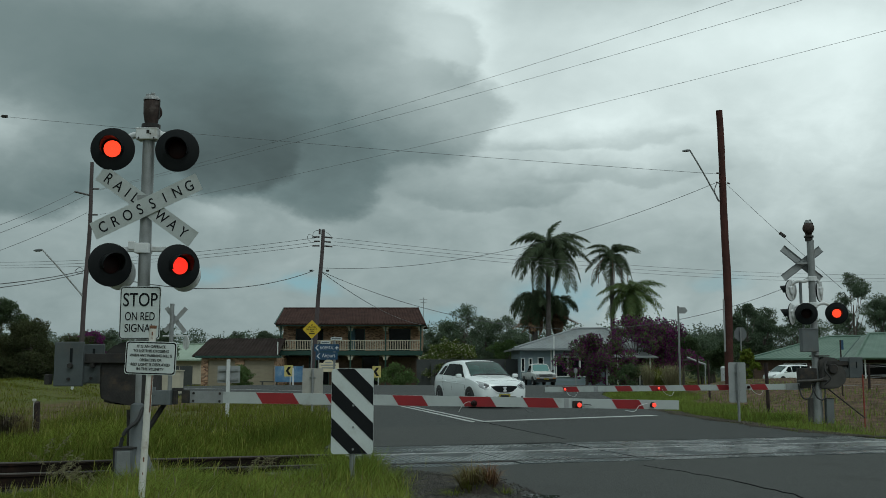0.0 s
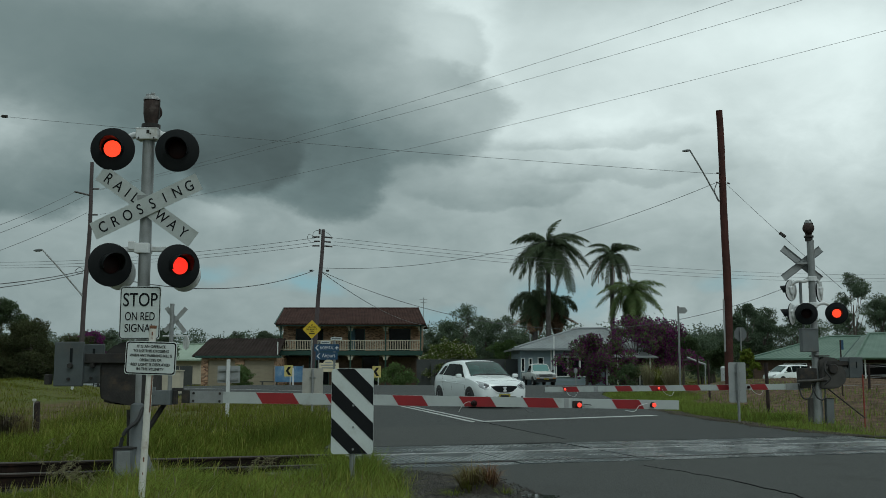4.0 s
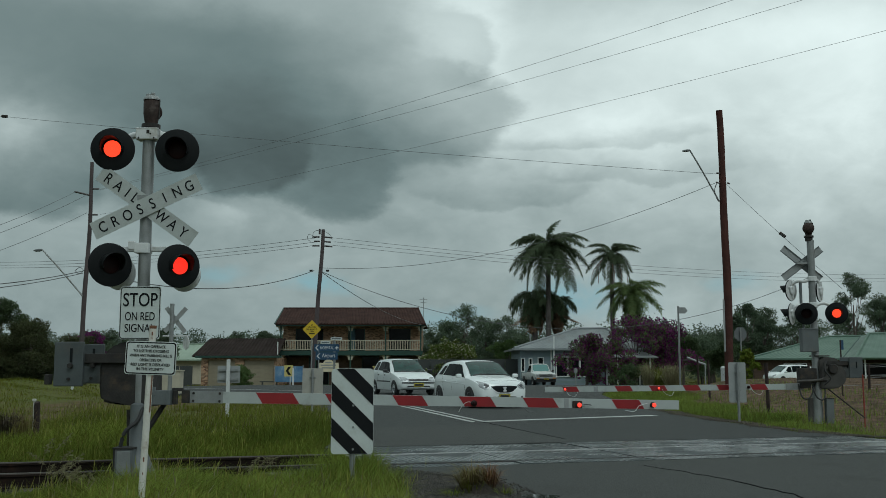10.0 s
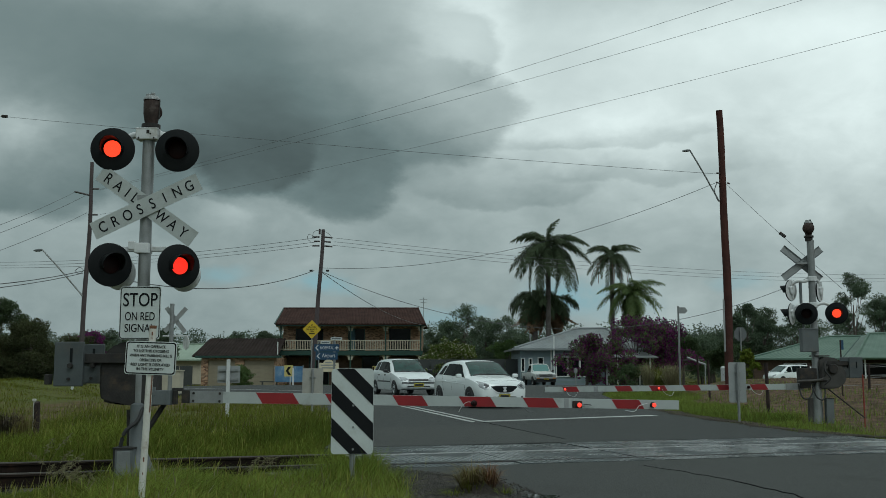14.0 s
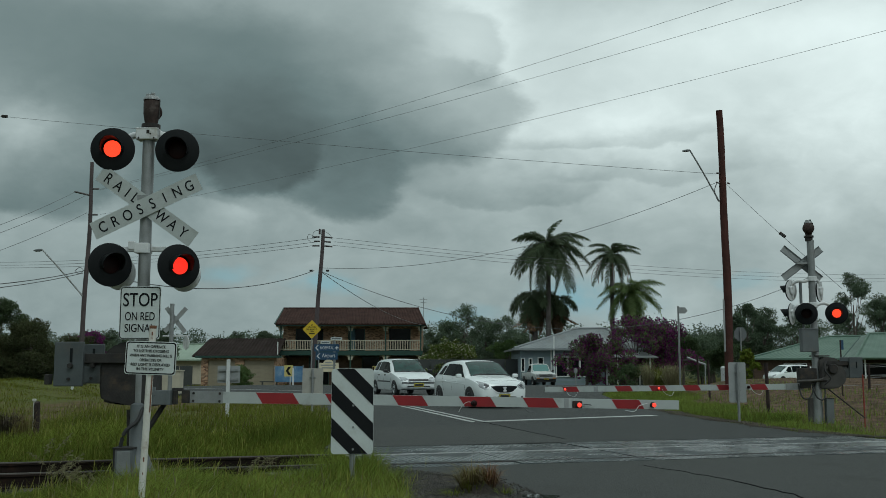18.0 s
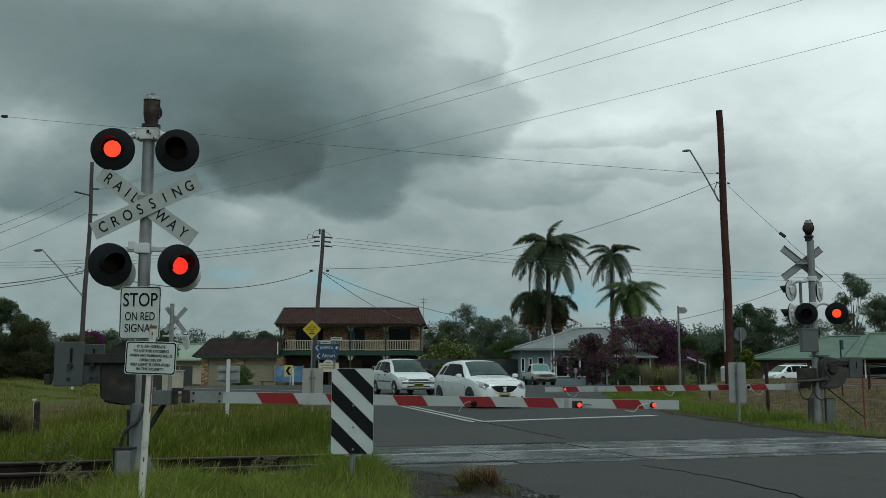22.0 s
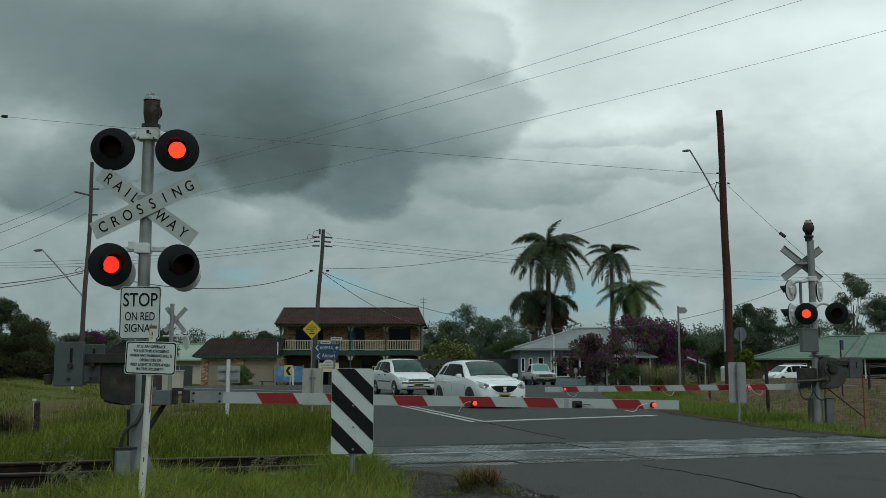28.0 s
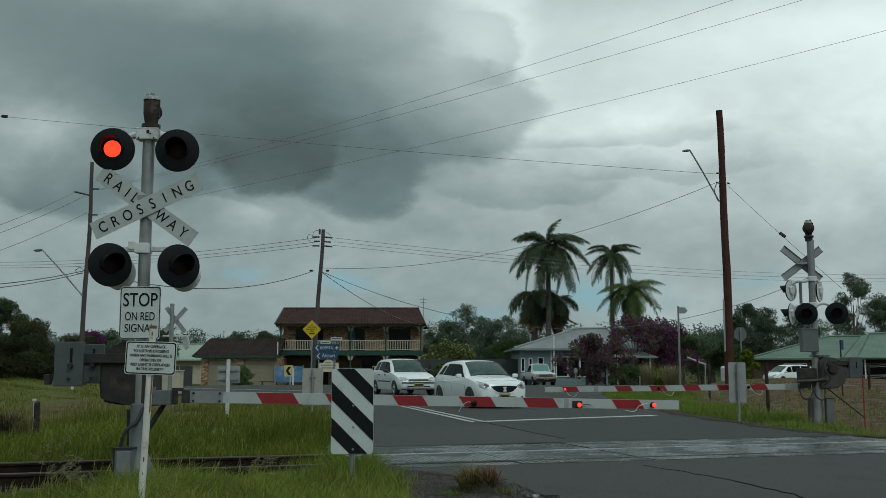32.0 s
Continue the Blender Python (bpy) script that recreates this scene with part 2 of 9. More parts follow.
def bare_patch(m, x0, x1, y0, y1, col, col2, until=None, after=None):
    """Mixes bare soil into a ground material over a stretch of the plan, with a ragged edge."""
    nt = m.node_tree
    b = nt.nodes["Principled BSDF"]
    src = b.inputs["Base Color"].links[0].from_socket
    co = nt.nodes.new("ShaderNodeTexCoord")
    nz = nt.nodes.new("ShaderNodeTexNoise")
    nz.inputs["Scale"].default_value, nz.inputs["Detail"].default_value = 0.5, 6.0
    nt.links.new(co.outputs["Object"], nz.inputs["Vector"])
    sp = nt.nodes.new("ShaderNodeSeparateXYZ")
    nt.links.new(co.outputs["Object"], sp.inputs[0])
    wob = math_node(nt, "MULTIPLY", math_node(nt, "SUBTRACT", nz.outputs["Fac"], 0.5), 6.0)
    a = smooth_node(nt, math_node(nt, "ADD", sp.outputs[0], wob), x0, x1)
    c = smooth_node(nt, math_node(nt, "ADD", sp.outputs[1], wob), y0, y1, 1.0, 0.0)
    if until:
        a = math_node(nt, "MULTIPLY", a, smooth_node(nt, math_node(nt, "ADD", sp.outputs[0], wob), until[0], until[1], 1.0, 0.0))
    if after:
        c = math_node(nt, "MULTIPLY", c, smooth_node(nt, math_node(nt, "ADD", sp.outputs[1], wob), after[0], after[1]))
    soil = nt.nodes.new("ShaderNodeMix")
    soil.data_type = "RGBA"
    soil.inputs["A"].default_value, soil.inputs["B"].default_value = (*col, 1), (*col2, 1)
    fn = nt.nodes.new("ShaderNodeTexNoise")
    fn.inputs["Scale"].default_value, fn.inputs["Detail"].default_value = 3.0, 8.0
    nt.links.new(co.outputs["Object"], fn.inputs["Vector"])
    nt.links.new(smooth_node(nt, fn.outputs["Fac"], 0.35, 0.65), soil.inputs["Factor"])
    mx = nt.nodes.new("ShaderNodeMix")
    mx.data_type = "RGBA"
    nt.links.new(math_node(nt, "MULTIPLY", a, c), mx.inputs["Factor"])
    nt.links.new(src, mx.inputs["A"])
    nt.links.new(soil.outputs["Result"], mx.inputs["B"])
    nt.links.new(mx.outputs["Result"], b.inputs["Base Color"])


bare_patch(SOIL, 8.2, 9.8, 56, 70, (0.150, 0.100, 0.070), (0.070, 0.052, 0.036))
bare_patch(SOIL, -14.5, -12.5, 37, 41, (0.135, 0.095, 0.058), (0.080, 0.072, 0.034), until=(-9.5, -7.5), after=(24, 26))

GRAVEL = surf("dark_gravel", (0.060, 0.050, 0.040), (0.030, 0.026, 0.022), 4.0, 0.85, 0.8, fine=45.0, stain=(0.125, 0.105, 0.078), stain_scale=1.4, stain_amount=0.9, stain_from=0.47)
GRASS = leafy("green_grass", (0.180, 0.212, 0.034), (0.074, 0.104, 0.016), 0.65)
GRASS_FRESH = leafy("fresh_light_grass", (0.265, 0.315, 0.062), (0.115, 0.160, 0.026), 0.6)
VERGE = leafy("verge_grass", (0.205, 0.262, 0.052), (0.098, 0.142, 0.028), 0.55)
SLATE_PAINT = surf("slate_grey_painted_steel", (0.072, 0.086, 0.090), (0.050, 0.060, 0.063), 3.0, 0.55, 0.08, stain=(0.10, 0.09, 0.075), stain_scale=4.0, stain_amount=0.5)
MOWN = leafy("mown_grass", (0.17, 0.175, 0.030), (0.095, 0.108, 0.018), 0.5)
LITTER = leafy("brown_plant_litter", (0.160, 0.112, 0.075), (0.085, 0.062, 0.042), 0.5)
GRASS_TIP = leafy("yellow_green_grass_tips", (0.30, 0.30, 0.07), (0.19, 0.20, 0.04), 0.3)
GRIMY_STEEL = surf("grimy_housing_paint", (0.062, 0.059, 0.053), (0.036, 0.034, 0.031), 4.0, 0.65, 0.12, stain=(0.03, 0.027, 0.024), stain_scale=3.0, stain_amount=0.7)
GRASS_TALL = leafy("seeding_grass", (0.17, 0.175, 0.032), (0.080, 0.100, 0.016), 0.6)
GRASS_DRY = leafy("dry_grass", (0.21, 0.175, 0.075), (0.13, 0.105, 0.045), 0.4)
SEED = leafy("grass_seed_heads", (0.26, 0.24, 0.14), (0.17, 0.155, 0.09), 0.3)
RUST_RUN = surf("orange_brown_rust", (0.20, 0.085, 0.045), (0.12, 0.055, 0.032), 9.0, 0.9, 0.2)
GALV = surf("galvanised_steel", (0.27, 0.285, 0.285), (0.20, 0.212, 0.212), 5.0, 0.5, 0.08, metal=0.35, stain=(0.20, 0.19, 0.17), stain_scale=3.0, stain_amount=0.5)
GREY_PAINT = surf("grey_painted_steel", (0.125, 0.142, 0.147), (0.09, 0.102, 0.106), 3.0, 0.5, 0.08, stain=(0.13, 0.12, 0.10), stain_scale=4.0, stain_amount=0.5)
DARK_STEEL = surf("dark_weathered_steel", (0.038, 0.036, 0.034), (0.022, 0.021, 0.020), 6.0, 0.7, 0.2, spec=0.25, stain=(0.09, 0.06, 0.04), stain_scale=5.0, stain_amount=0.5)
WHITE_STEEL = surf("white_painted_steel", (0.62, 0.64, 0.64), (0.50, 0.52, 0.52), 4.0, 0.5, 0.08, stain=(0.30, 0.26, 0.2), stain_scale=6.0, stain_amount=0.5)
BLACK_PAINT = surf("matt_black_paint", (0.009, 0.011, 0.012), (0.013, 0.015, 0.016), 8.0, 0.6, 0.05, spec=0.12)
SIGN_WHITE = surf("white_sign_sheeting", (0.54, 0.59, 0.58), (0.48, 0.53, 0.52), 2.0, 0.45, 0.03, stain=(0.36, 0.37, 0.34), stain_scale=5.0, stain_amount=0.4)
SIGN_OLD = surf("weathered_white_sign_sheeting", (0.42, 0.455, 0.445), (0.35, 0.38, 0.37), 2.0, 0.5, 0.03, stain=(0.25, 0.26, 0.24), stain_scale=5.0, stain_amount=0.4)
SIGN_BACK = surf("bare_aluminium_sign_back", (0.32, 0.34, 0.34), (0.25, 0.265, 0.265), 3.0, 0.6, 0.05, metal=0.3, stain=(0.26, 0.25, 0.23), stain_scale=4.0)
SIGN_BLACK = surf("black_sign_sheeting", (0.008, 0.009, 0.011), (0.012, 0.013, 0.014), 4.0, 0.5, 0.02, spec=0.15)
SIGN_BLUE = surf("blue_sign_sheeting", (0.013, 0.060, 0.125), (0.010, 0.048, 0.10), 4.0, 0.45, 0.02)
SIGN_YELLOW = surf("yellow_sign_sheeting", (0.62, 0.43, 0.02), (0.52, 0.36, 0.02), 4.0, 0.45, 0.02)
BOOM_WHITE = surf("boom_white_sheeting", (0.40, 0.44, 0.43), (0.34, 0.37, 0.36), 2.0, 0.42, 0.04, stain=(0.25, 0.26, 0.25), stain_scale=4.0, stain_amount=0.5)
BOOM_RED = surf("boom_red_sheeting", (0.27, 0.012, 0.016), (0.21, 0.010, 0.013), 3.0, 0.42, 0.04)
RED_OFF = surf("unlit_red_lens", (0.020, 0.004, 0.004), (0.012, 0.003, 0.003), 9.0, 0.45, 0.05, spec=0.15)
RED_LIT = glow("lit_red_lens", (1.0, 0.060, 0.022), 1.4)
RED_SIDE = glow("lit_red_lens_turned", (1.0, 0.035, 0.018), 1.05)
RED_SMALL = glow("lit_small_red_lens", (1.0, 0.07, 0.04), 1.25)
RUST_WHITE = surf("rusting_white_paint", (0.66, 0.66, 0.62), (0.54, 0.52, 0.47), 5.0, 0.6, 0.2, stain=(0.20, 0.085, 0.04), stain_scale=3.0, stain_amount=0.85)
POLE_RED = surf("red_brown_hardwood_pole", (0.084, 0.034, 0.028), (0.048, 0.024, 0.021), 1.6, 0.9, 0.5, fine=18.0, spec=0.15, stain=(0.13, 0.07, 0.06), stain_scale=1.2)
POLE_GREY = surf("weathered_grey_pole", (0.086, 0.066, 0.068), (0.054, 0.043, 0.044), 1.6, 0.85, 0.5, fine=18.0)
STUMP = surf("charred_post_timber", (0.036, 0.020, 0.017), (0.016, 0.010, 0.009), 5.0, 0.9, 0.6, fine=30.0)
WIRE = surf("black_cable", (0.10, 0.105, 0.11), None, 3.0, 0.6, 0.0)
INSULATOR = surf("grey_porcelain", (0.085, 0.078, 0.078), None, 3.0, 0.4, 0.0)
PALE_BACK = surf("pale_painted_sign_back", (0.38, 0.37, 0.33), (0.30, 0.295, 0.265), 2.5, 0.7, 0.15, stain=(0.2, 0.19, 0.16), stain_scale=2.0)


# ---- mesh tools ----
def part(name, bm, mat, parent=None, label="", smooth=False):
    """Links a bmesh as one mesh object, under a thing or a part where one is given."""
    me = bpy.data.meshes.new(name)
    bmesh.ops.recalc_face_normals(bm, faces=bm.faces)
    bm.to_mesh(me)
    bm.free()
    me.materials.append(mat)
    if smooth:
        me.polygons.foreach_set("use_smooth", [True] * len(me.polygons))
        me.set_sharp_from_angle(angle=radians(40))
    ob = new(name, me)
    ob.parent = parent
    if label:
        ob["label"] = label
    return ob


def empty(name, m, label, category, group="", kind=""):
    ob = new(name)
    ob.empty_display_size = 0.2
    ob.matrix_basis = m
    return tagged(ob, label, category, group, kind)


def box(bm, size, at=(0, 0, 0), bevel=0.0, turn=None):
    m = Matrix.Translation(at) @ (turn or Matrix()) @ Matrix.Diagonal((*size, 1))
    r = bmesh.ops.create_cube(bm, size=1.0, matrix=m)
    if bevel:
        edges = list({e for v in r["verts"] for e in v.link_edges})
        bmesh.ops.bevel(bm, geom=edges, offset=bevel, segments=2, profile=0.6, affect="EDGES")
    return bm


def boxes(*specs, bevel=0.0):
    bm = bmesh.new()
    for size, at in specs:
        box(bm, size, at, bevel)
    return bm


def rod(bm, a, b, r0, r1=None, seg=12, cap=True):
    a, b = Vector(a), Vector(b)
    d = b - a
    q = d.to_track_quat("Z", "Y").to_matrix().to_4x4()
    bmesh.ops.create_cone(bm, cap_ends=cap, segments=seg, radius1=r0, radius2=r0 if r1 is None else r1, depth=d.length, matrix=Matrix.Translation((a + b) / 2) @ q)
    return bm


def rods(*specs, seg=12):
    bm = bmesh.new()
    for a, b, r in specs:
        rod(bm, a, b, r, seg=seg)
    return bm


def lathe(bm, profile, m=None, seg=28):
    """Turns (radius, height) pairs round z."""
    m = m or Matrix()
    rings = []
    for r, z in profile:
        if r < 1e-5:
            rings.append([bm.verts.new(m @ Vector((0, 0, z)))])
        else:
            rings.append([bm.verts.new(m @ Vector((r * math.cos(6.28318 * i / seg), r * math.sin(6.28318 * i / seg), z))) for i in range(seg)])
    for a, b in zip(rings, rings[1:]):
        for i in range(seg):
            q = [a[i % len(a)], a[(i + 1) % len(a)], b[(i + 1) % len(b)], b[i % len(b)]]
            q = list(dict.fromkeys(q))
            if len(q) > 2:
                bm.faces.new(q)
    return bm


def slab(bm, pts, depth, m=None):
    """A flat outline (x, z) given a thickness along y, towards -y."""
    m = m or Matrix()
    f = [bm.verts.new(m @ Vector((x, 0, z))) for x, z in pts]
    g = [bm.verts.new(m @ Vector((x, -depth, z))) for x, z in pts]
    bm.faces.new(f), bm.faces.new(g[::-1])
    for i in range(len(pts)):
        j = (i + 1) % len(pts)
        bm.faces.new((f[i], f[j], g[j], g[i]))
    return bm


def round_rect(w, h, r, seg=5):
    pts = []
    for cx, cz, a0 in ((w / 2 - r, h / 2 - r, 0), (-w / 2 + r, h / 2 - r, 90), (-w / 2 + r, -h / 2 + r, 180), (w / 2 - r, -h / 2 + r, 270)):
        for i in range(seg + 1):
            a = radians(a0 + 90 * i / seg)
            pts.append((cx + r * math.cos(a), cz + r * math.sin(a)))
    return pts


def tube(pts, r, seg=8, bm=None):
    """A pipe along a line of points."""
    bm = bm or bmesh.new()
    rings = []
    pts = [Vector(p) for p in pts]
    for i, p in enumerate(pts):
        d = (pts[min(i + 1, len(pts) - 1)] - pts[max(i - 1, 0)]).normalized()
        side = d.cross(Vector((0, 0, 1)) if abs(d.z) < 0.95 else Vector((1, 0, 0))).normalized()
        up = side.cross(d)
        rings.append([bm.verts.new(p + r * (math.cos(6.28318 * k / seg) * side + math.sin(6.28318 * k / seg) * up)) for k in range(seg)])
    for a, b in zip(rings, rings[1:]):
        for k in range(seg):
            bm.faces.new((a[k], a[(k + 1) % seg], b[(k + 1) % seg], b[k]))
    bm.faces.new(rings[0][::-1]), bm.faces.new(rings[-1])
    return bm


def arc(points, n=8):
    """A smooth line through three or more points."""
    pts = [Vector(p) for p in points]
    out = []
    for i in range(len(pts) - 1):
        p0, p1, p2, p3 = pts[max(i - 1, 0)], pts[i], pts[i + 1], pts[min(i + 2, len(pts) - 1)]
        for k in range(n):
            t = k / n
            out.append(0.5 * ((2 * p1) + (p2 - p0) * t + (2 * p0 - 5 * p1 + 4 * p2 - p3) * t * t + (3 * p1 - p0 - 3 * p2 + p3) * t ** 3))
    return out + [pts[-1]]


def lettering(text, height, mat, parent, m, width=None, name="lettering", depth=0.0015, spacing=1.0, squeeze=1.0, bold=0.007):
    """Words in the built-in font, standing in the x-z plane and read from -y; width squeezes them to fit."""
    c = bpy.data.curves.new(name, "FONT")
    c.body, c.size, c.align_x, c.align_y, c.extrude, c.space_character = text, height / 0.72, "CENTER", "CENTER", depth, spacing
    c.offset = height * bold
    tmp = bpy.data.objects.new(name, c)
    scene.collection.objects.link(tmp)
    me = bpy.data.meshes.new_from_object(tmp.evaluated_get(bpy.context.evaluated_depsgraph_get()))
    bpy.data.objects.remove(tmp)
    xs = [v.co.x for v in me.vertices]
    wide = max(xs) - min(xs)
    k = width / wide if width else squeeze
    mid = (max(xs) + min(xs)) / 2
    ys = [v.co.y for v in me.vertices]
    midy = (max(ys) + min(ys)) / 2
    for v in me.vertices:
        v.co = m @ Vector(((v.co.x - mid) * k, -v.co.z, v.co.y - midy))
    me.materials.clear()
    me.materials.append(mat)
    ob = new(name, me)
    ob.parent = parent
    ob["label"] = "black lettering" if mat is SIGN_BLACK else "white lettering"
    return ob


def sheet_mesh(name, verts, faces, mat, parent=None, smooth=False):
    me = bpy.data.meshes.new(name)
    me.from_pydata(verts, [], faces)
    me.materials.append(mat)
    if smooth:
        me.polygons.foreach_set("use_smooth", [True] * len(me.polygons))
    ob = new(name, me)
    ob.parent = parent
    return ob


def quick_mesh(name, co, loops, sizes, mat, parent=None):
    """A mesh straight from arrays: corners, face corners, face sizes."""
    me = bpy.data.meshes.new(name)
    me.vertices.add(len(co))
    me.vertices.foreach_set("co", np.asarray(co, np.float32).ravel())
    me.loops.add(len(loops))
    me.loops.foreach_set("vertex_index", np.asarray(loops, np.int32))
    me.polygons.add(len(sizes))
    sizes = np.asarray(sizes, np.int32)
    me.polygons.foreach_set("loop_start", np.concatenate(([0], np.cumsum(sizes)[:-1])).astype(np.int32))
    me.polygons.foreach_set("loop_total", sizes)
    me.update(calc_edges=True)
    me.materials.append(mat)
    ob = new(name, me)
    ob.parent = parent
    return ob


def step(a, b, v):
    t = np.clip((v - a) / (b - a), 0, 1)
    return t * t * (3 - 2 * t)


# ---- sky backdrop: the drifting cloud layer ahead ----
def sky_backdrop():
    verts, faces, nx, nz, r = [], [], 48, 18, 3200.0
    for j in range(nz + 1):
        el = radians(-1.5 + 62 * j / nz)
        for i in range(nx + 1):
            az = radians(-75 + 150 * i / nx)
            verts.append((r * math.sin(az) * math.cos(el), r * math.cos(az) * math.cos(el), r * math.sin(el)))
    for j in range(nz):
        for i in range(nx):
            a = j * (nx + 1) + i
            faces.append((a, a + 1, a + nx + 2, a + nx + 1))
    m = bpy.data.materials.new("cloud_layer")
    m.use_nodes = True
    nt = m.node_tree
    nt.nodes.clear()
    co = nt.nodes.new("ShaderNodeTexCoord")
    nrm = nt.nodes.new("ShaderNodeVectorMath")
    nrm.operation = "NORMALIZE"
    nt.links.new(co.outputs["Object"], nrm.inputs[0])
    em = nt.nodes.new("ShaderNodeEmission")
    nt.links.new(cloud_colour(nt, nrm.outputs[0]), em.inputs["Color"])
    out = nt.nodes.new("ShaderNodeOutputMaterial")
    nt.links.new(em.outputs[0], out.inputs["Surface"])
    ob = sheet_mesh("backdrop", verts, faces, m, smooth=True)
    ob.location = EYE
    return tagged(ob, "overcast sky of drifting grey storm clouds", "sky", kind="structure")


BACKDROP = sky_backdrop()


# ---- ground ----
TRACK = pose(0.0, 14.05, 0.0, 0, 0, 17.0)
SIN17, COS17 = math.sin(radians(17)), math.cos(radians(17))


def road_level(x, y):
    """Height of the road surface: flat at the crossing, a low rise at the far junction, then falling away."""
    return 0.17 * step(33, 42, y) - 0.55 * step(56, 92, y) - 0.28 * step(-12, -26, x) * step(40, 55, y)


def ground_level(x, y):
    x, y = np.asarray(x, float), np.asarray(y, float)
    z = road_level(x, y) - 0.10
    across = -SIN17 * x + COS17 * (y - 14.05)
    z = z - 0.15 * (1 - step(1.1, 2.0, np.abs(across)))
    # grassed bank beside the far road, bare bank beyond the far boom gate
    z = z + 0.62 * step(-13.5, -18.5, x) * step(24, 34, y) * (1 - step(44, 52, y))
    z = z + 0.62 * step(9.5, 15, x) * step(22, 32, y) * (1 - step(46, 60, y))
    off = np.maximum(step(-1.6, -3.2, x), step(8.0, 10.0, x))
    off = off * step(1.6, 3.2, np.abs(across))
    z = z + off * 0.05 * (np.sin(x * 1.7 + 0.6 * y) * np.cos(y * 1.3 - 0.4 * x) + 0.6 * np.sin(0.37 * x - 0.5 * y))
    return z


def ground_sheet():
    far = [60, 75, 95, 120, 160, 220, 320, 500, 800, 1300, 2200, 3100]
    xs = np.concatenate(([-v for v in far[::-1]], np.linspace(-46, 46, 139), far))
    ys = np.concatenate(([-3100, -1500, -600, -200, -80, -30, -10, -3], np.linspace(0, 62, 106), [68, 75, 83, 92, 102, 115, 130, 150, 180, 230, 320, 500, 800, 1300, 2200, 3100]))
    gx, gy = np.meshgrid(xs, ys)
    gz = ground_level(gx, gy)
    verts = np.stack([gx.ravel(), gy.ravel(), gz.ravel()], 1)
    w = len(xs)
    faces = [(j * w + i, j * w + i + 1, (j + 1) * w + i + 1, (j + 1) * w + i) for j in range(len(ys) - 1) for i in range(w - 1)]
    ob = sheet_mesh("ground", verts.tolist(), faces, SOIL, smooth=True)
    return tagged(ob, "grassy verge ground with patches of bare soil", "ground", kind="structure")


ground_sheet()


def paved(name, outline, mat, label, category, lift=0.0, cut=1.2, across=3.0, skirt=0.12):
    """A paved area with an outline in plan, laid on the road's levels, with a turned-down edge."""
    bm = bmesh.new()
    f = bm.faces.new([bm.verts.new((x, y, 0)) for x, y in outline])
    ys = [y for _, y in outline]
    y = min(ys) + cut
    while y < max(ys):
        bmesh.ops.bisect_plane(bm, geom=bm.verts[:] + bm.edges[:] + bm.faces[:], plane_co=(0, y, 0), plane_no=(0, 1, 0))
        y += cut
    x = min(x for x, _ in outline) + across
    while x < max(q for q, _ in outline):
        bmesh.ops.bisect_plane(bm, geom=bm.verts[:] + bm.edges[:] + bm.faces[:], plane_co=(x, 0, 0), plane_no=(1, 0, 0))
        x += across
    bmesh.ops.triangulate(bm, faces=bm.faces)
    for v in bm.verts:
        v.co.z = float(road_level(v.co.x, v.co.y)) + lift
    rim = [e for e in bm.edges if e.is_boundary]
    r = bmesh.ops.extrude_edge_only(bm, edges=rim)
    for v in r["geom"]:
        if isinstance(v, bmesh.types.BMVert):
            v.co.z -= skirt
    ob = part(name, bm, mat)
    return tagged(ob, label, category, kind="structure")


def on_track(s, v):
    p = TRACK @ Vector((s, v, 0))
    return p.x, p.y


paved("road", [(1.9, -14), (1.55, 5), (0.75, 9.4), (0.35, 11.4), (-0.85, 12.45), on_track(-0.9, -1.25), on_track(9.4, -1.25), (10.2, 12), (14, -14)], ASPHALT_PALE, "dark patched asphalt road leading up to the crossing", "road")
paved("road", [on_track(-1.3, 2.05), on_track(8.9, 2.05), (6.9, 19.6), (6.2, 26), (6.35, 40), (7.6, 47), (14, 51), (30, 54), (95, 60), (95, 68), (30, 61), (13, 62), (9.5, 70), (9, 110), (3.5, 110), (3.2, 74), (-3, 75), (-11, 77.5), (-20, 79), (-34, 82), (-60, 95), (-90, 112), (-96, 106), (-62, 86), (-38, 67), (-24, 53), (-12.5, 42), (-5.2, 36), (-2.9, 26), (-2.0, 20)], ASPHALT, "dark asphalt junction beyond the crossing", "road")


def marking(name, pts, width, mat, label, lift=0.006):
    """A painted or tarred band along a line of plan points, on the road surface."""
    bm = bmesh.new()
    pts = [Vector((x, y, 0)) for x, y in pts]
    fine = []
    for a, b in zip(pts, pts[1:]):
        n = max(1, int((b - a).length / 1.0))
        fine += [a.lerp(b, k / n) for k in range(n)]
    fine.append(pts[-1])
    rows = []
    for i, p in enumerate(fine):
        d = (fine[min(i + 1, len(fine) - 1)] - fine[max(i - 1, 0)]).normalized()
        side = Vector((-d.y, d.x, 0)) * width / 2
        row = []
        for q in (p - side, p + side):
            row.append(bm.verts.new((q.x, q.y, float(road_level(q.x, q.y)) + lift)))
        rows.append(row)
    for (a, b), (c, d) in zip(rows, rows[1:]):
        bm.faces.new((a, b, d, c))
    ext = bmesh.ops.extrude_face_region(bm, geom=bm.faces[:])
    for g in ext["geom"]:
        if isinstance(g, bmesh.types.BMVert):
            g.co.z -= 0.005
    return tagged(part(name, bm, mat), label, "road marking", kind="structure")


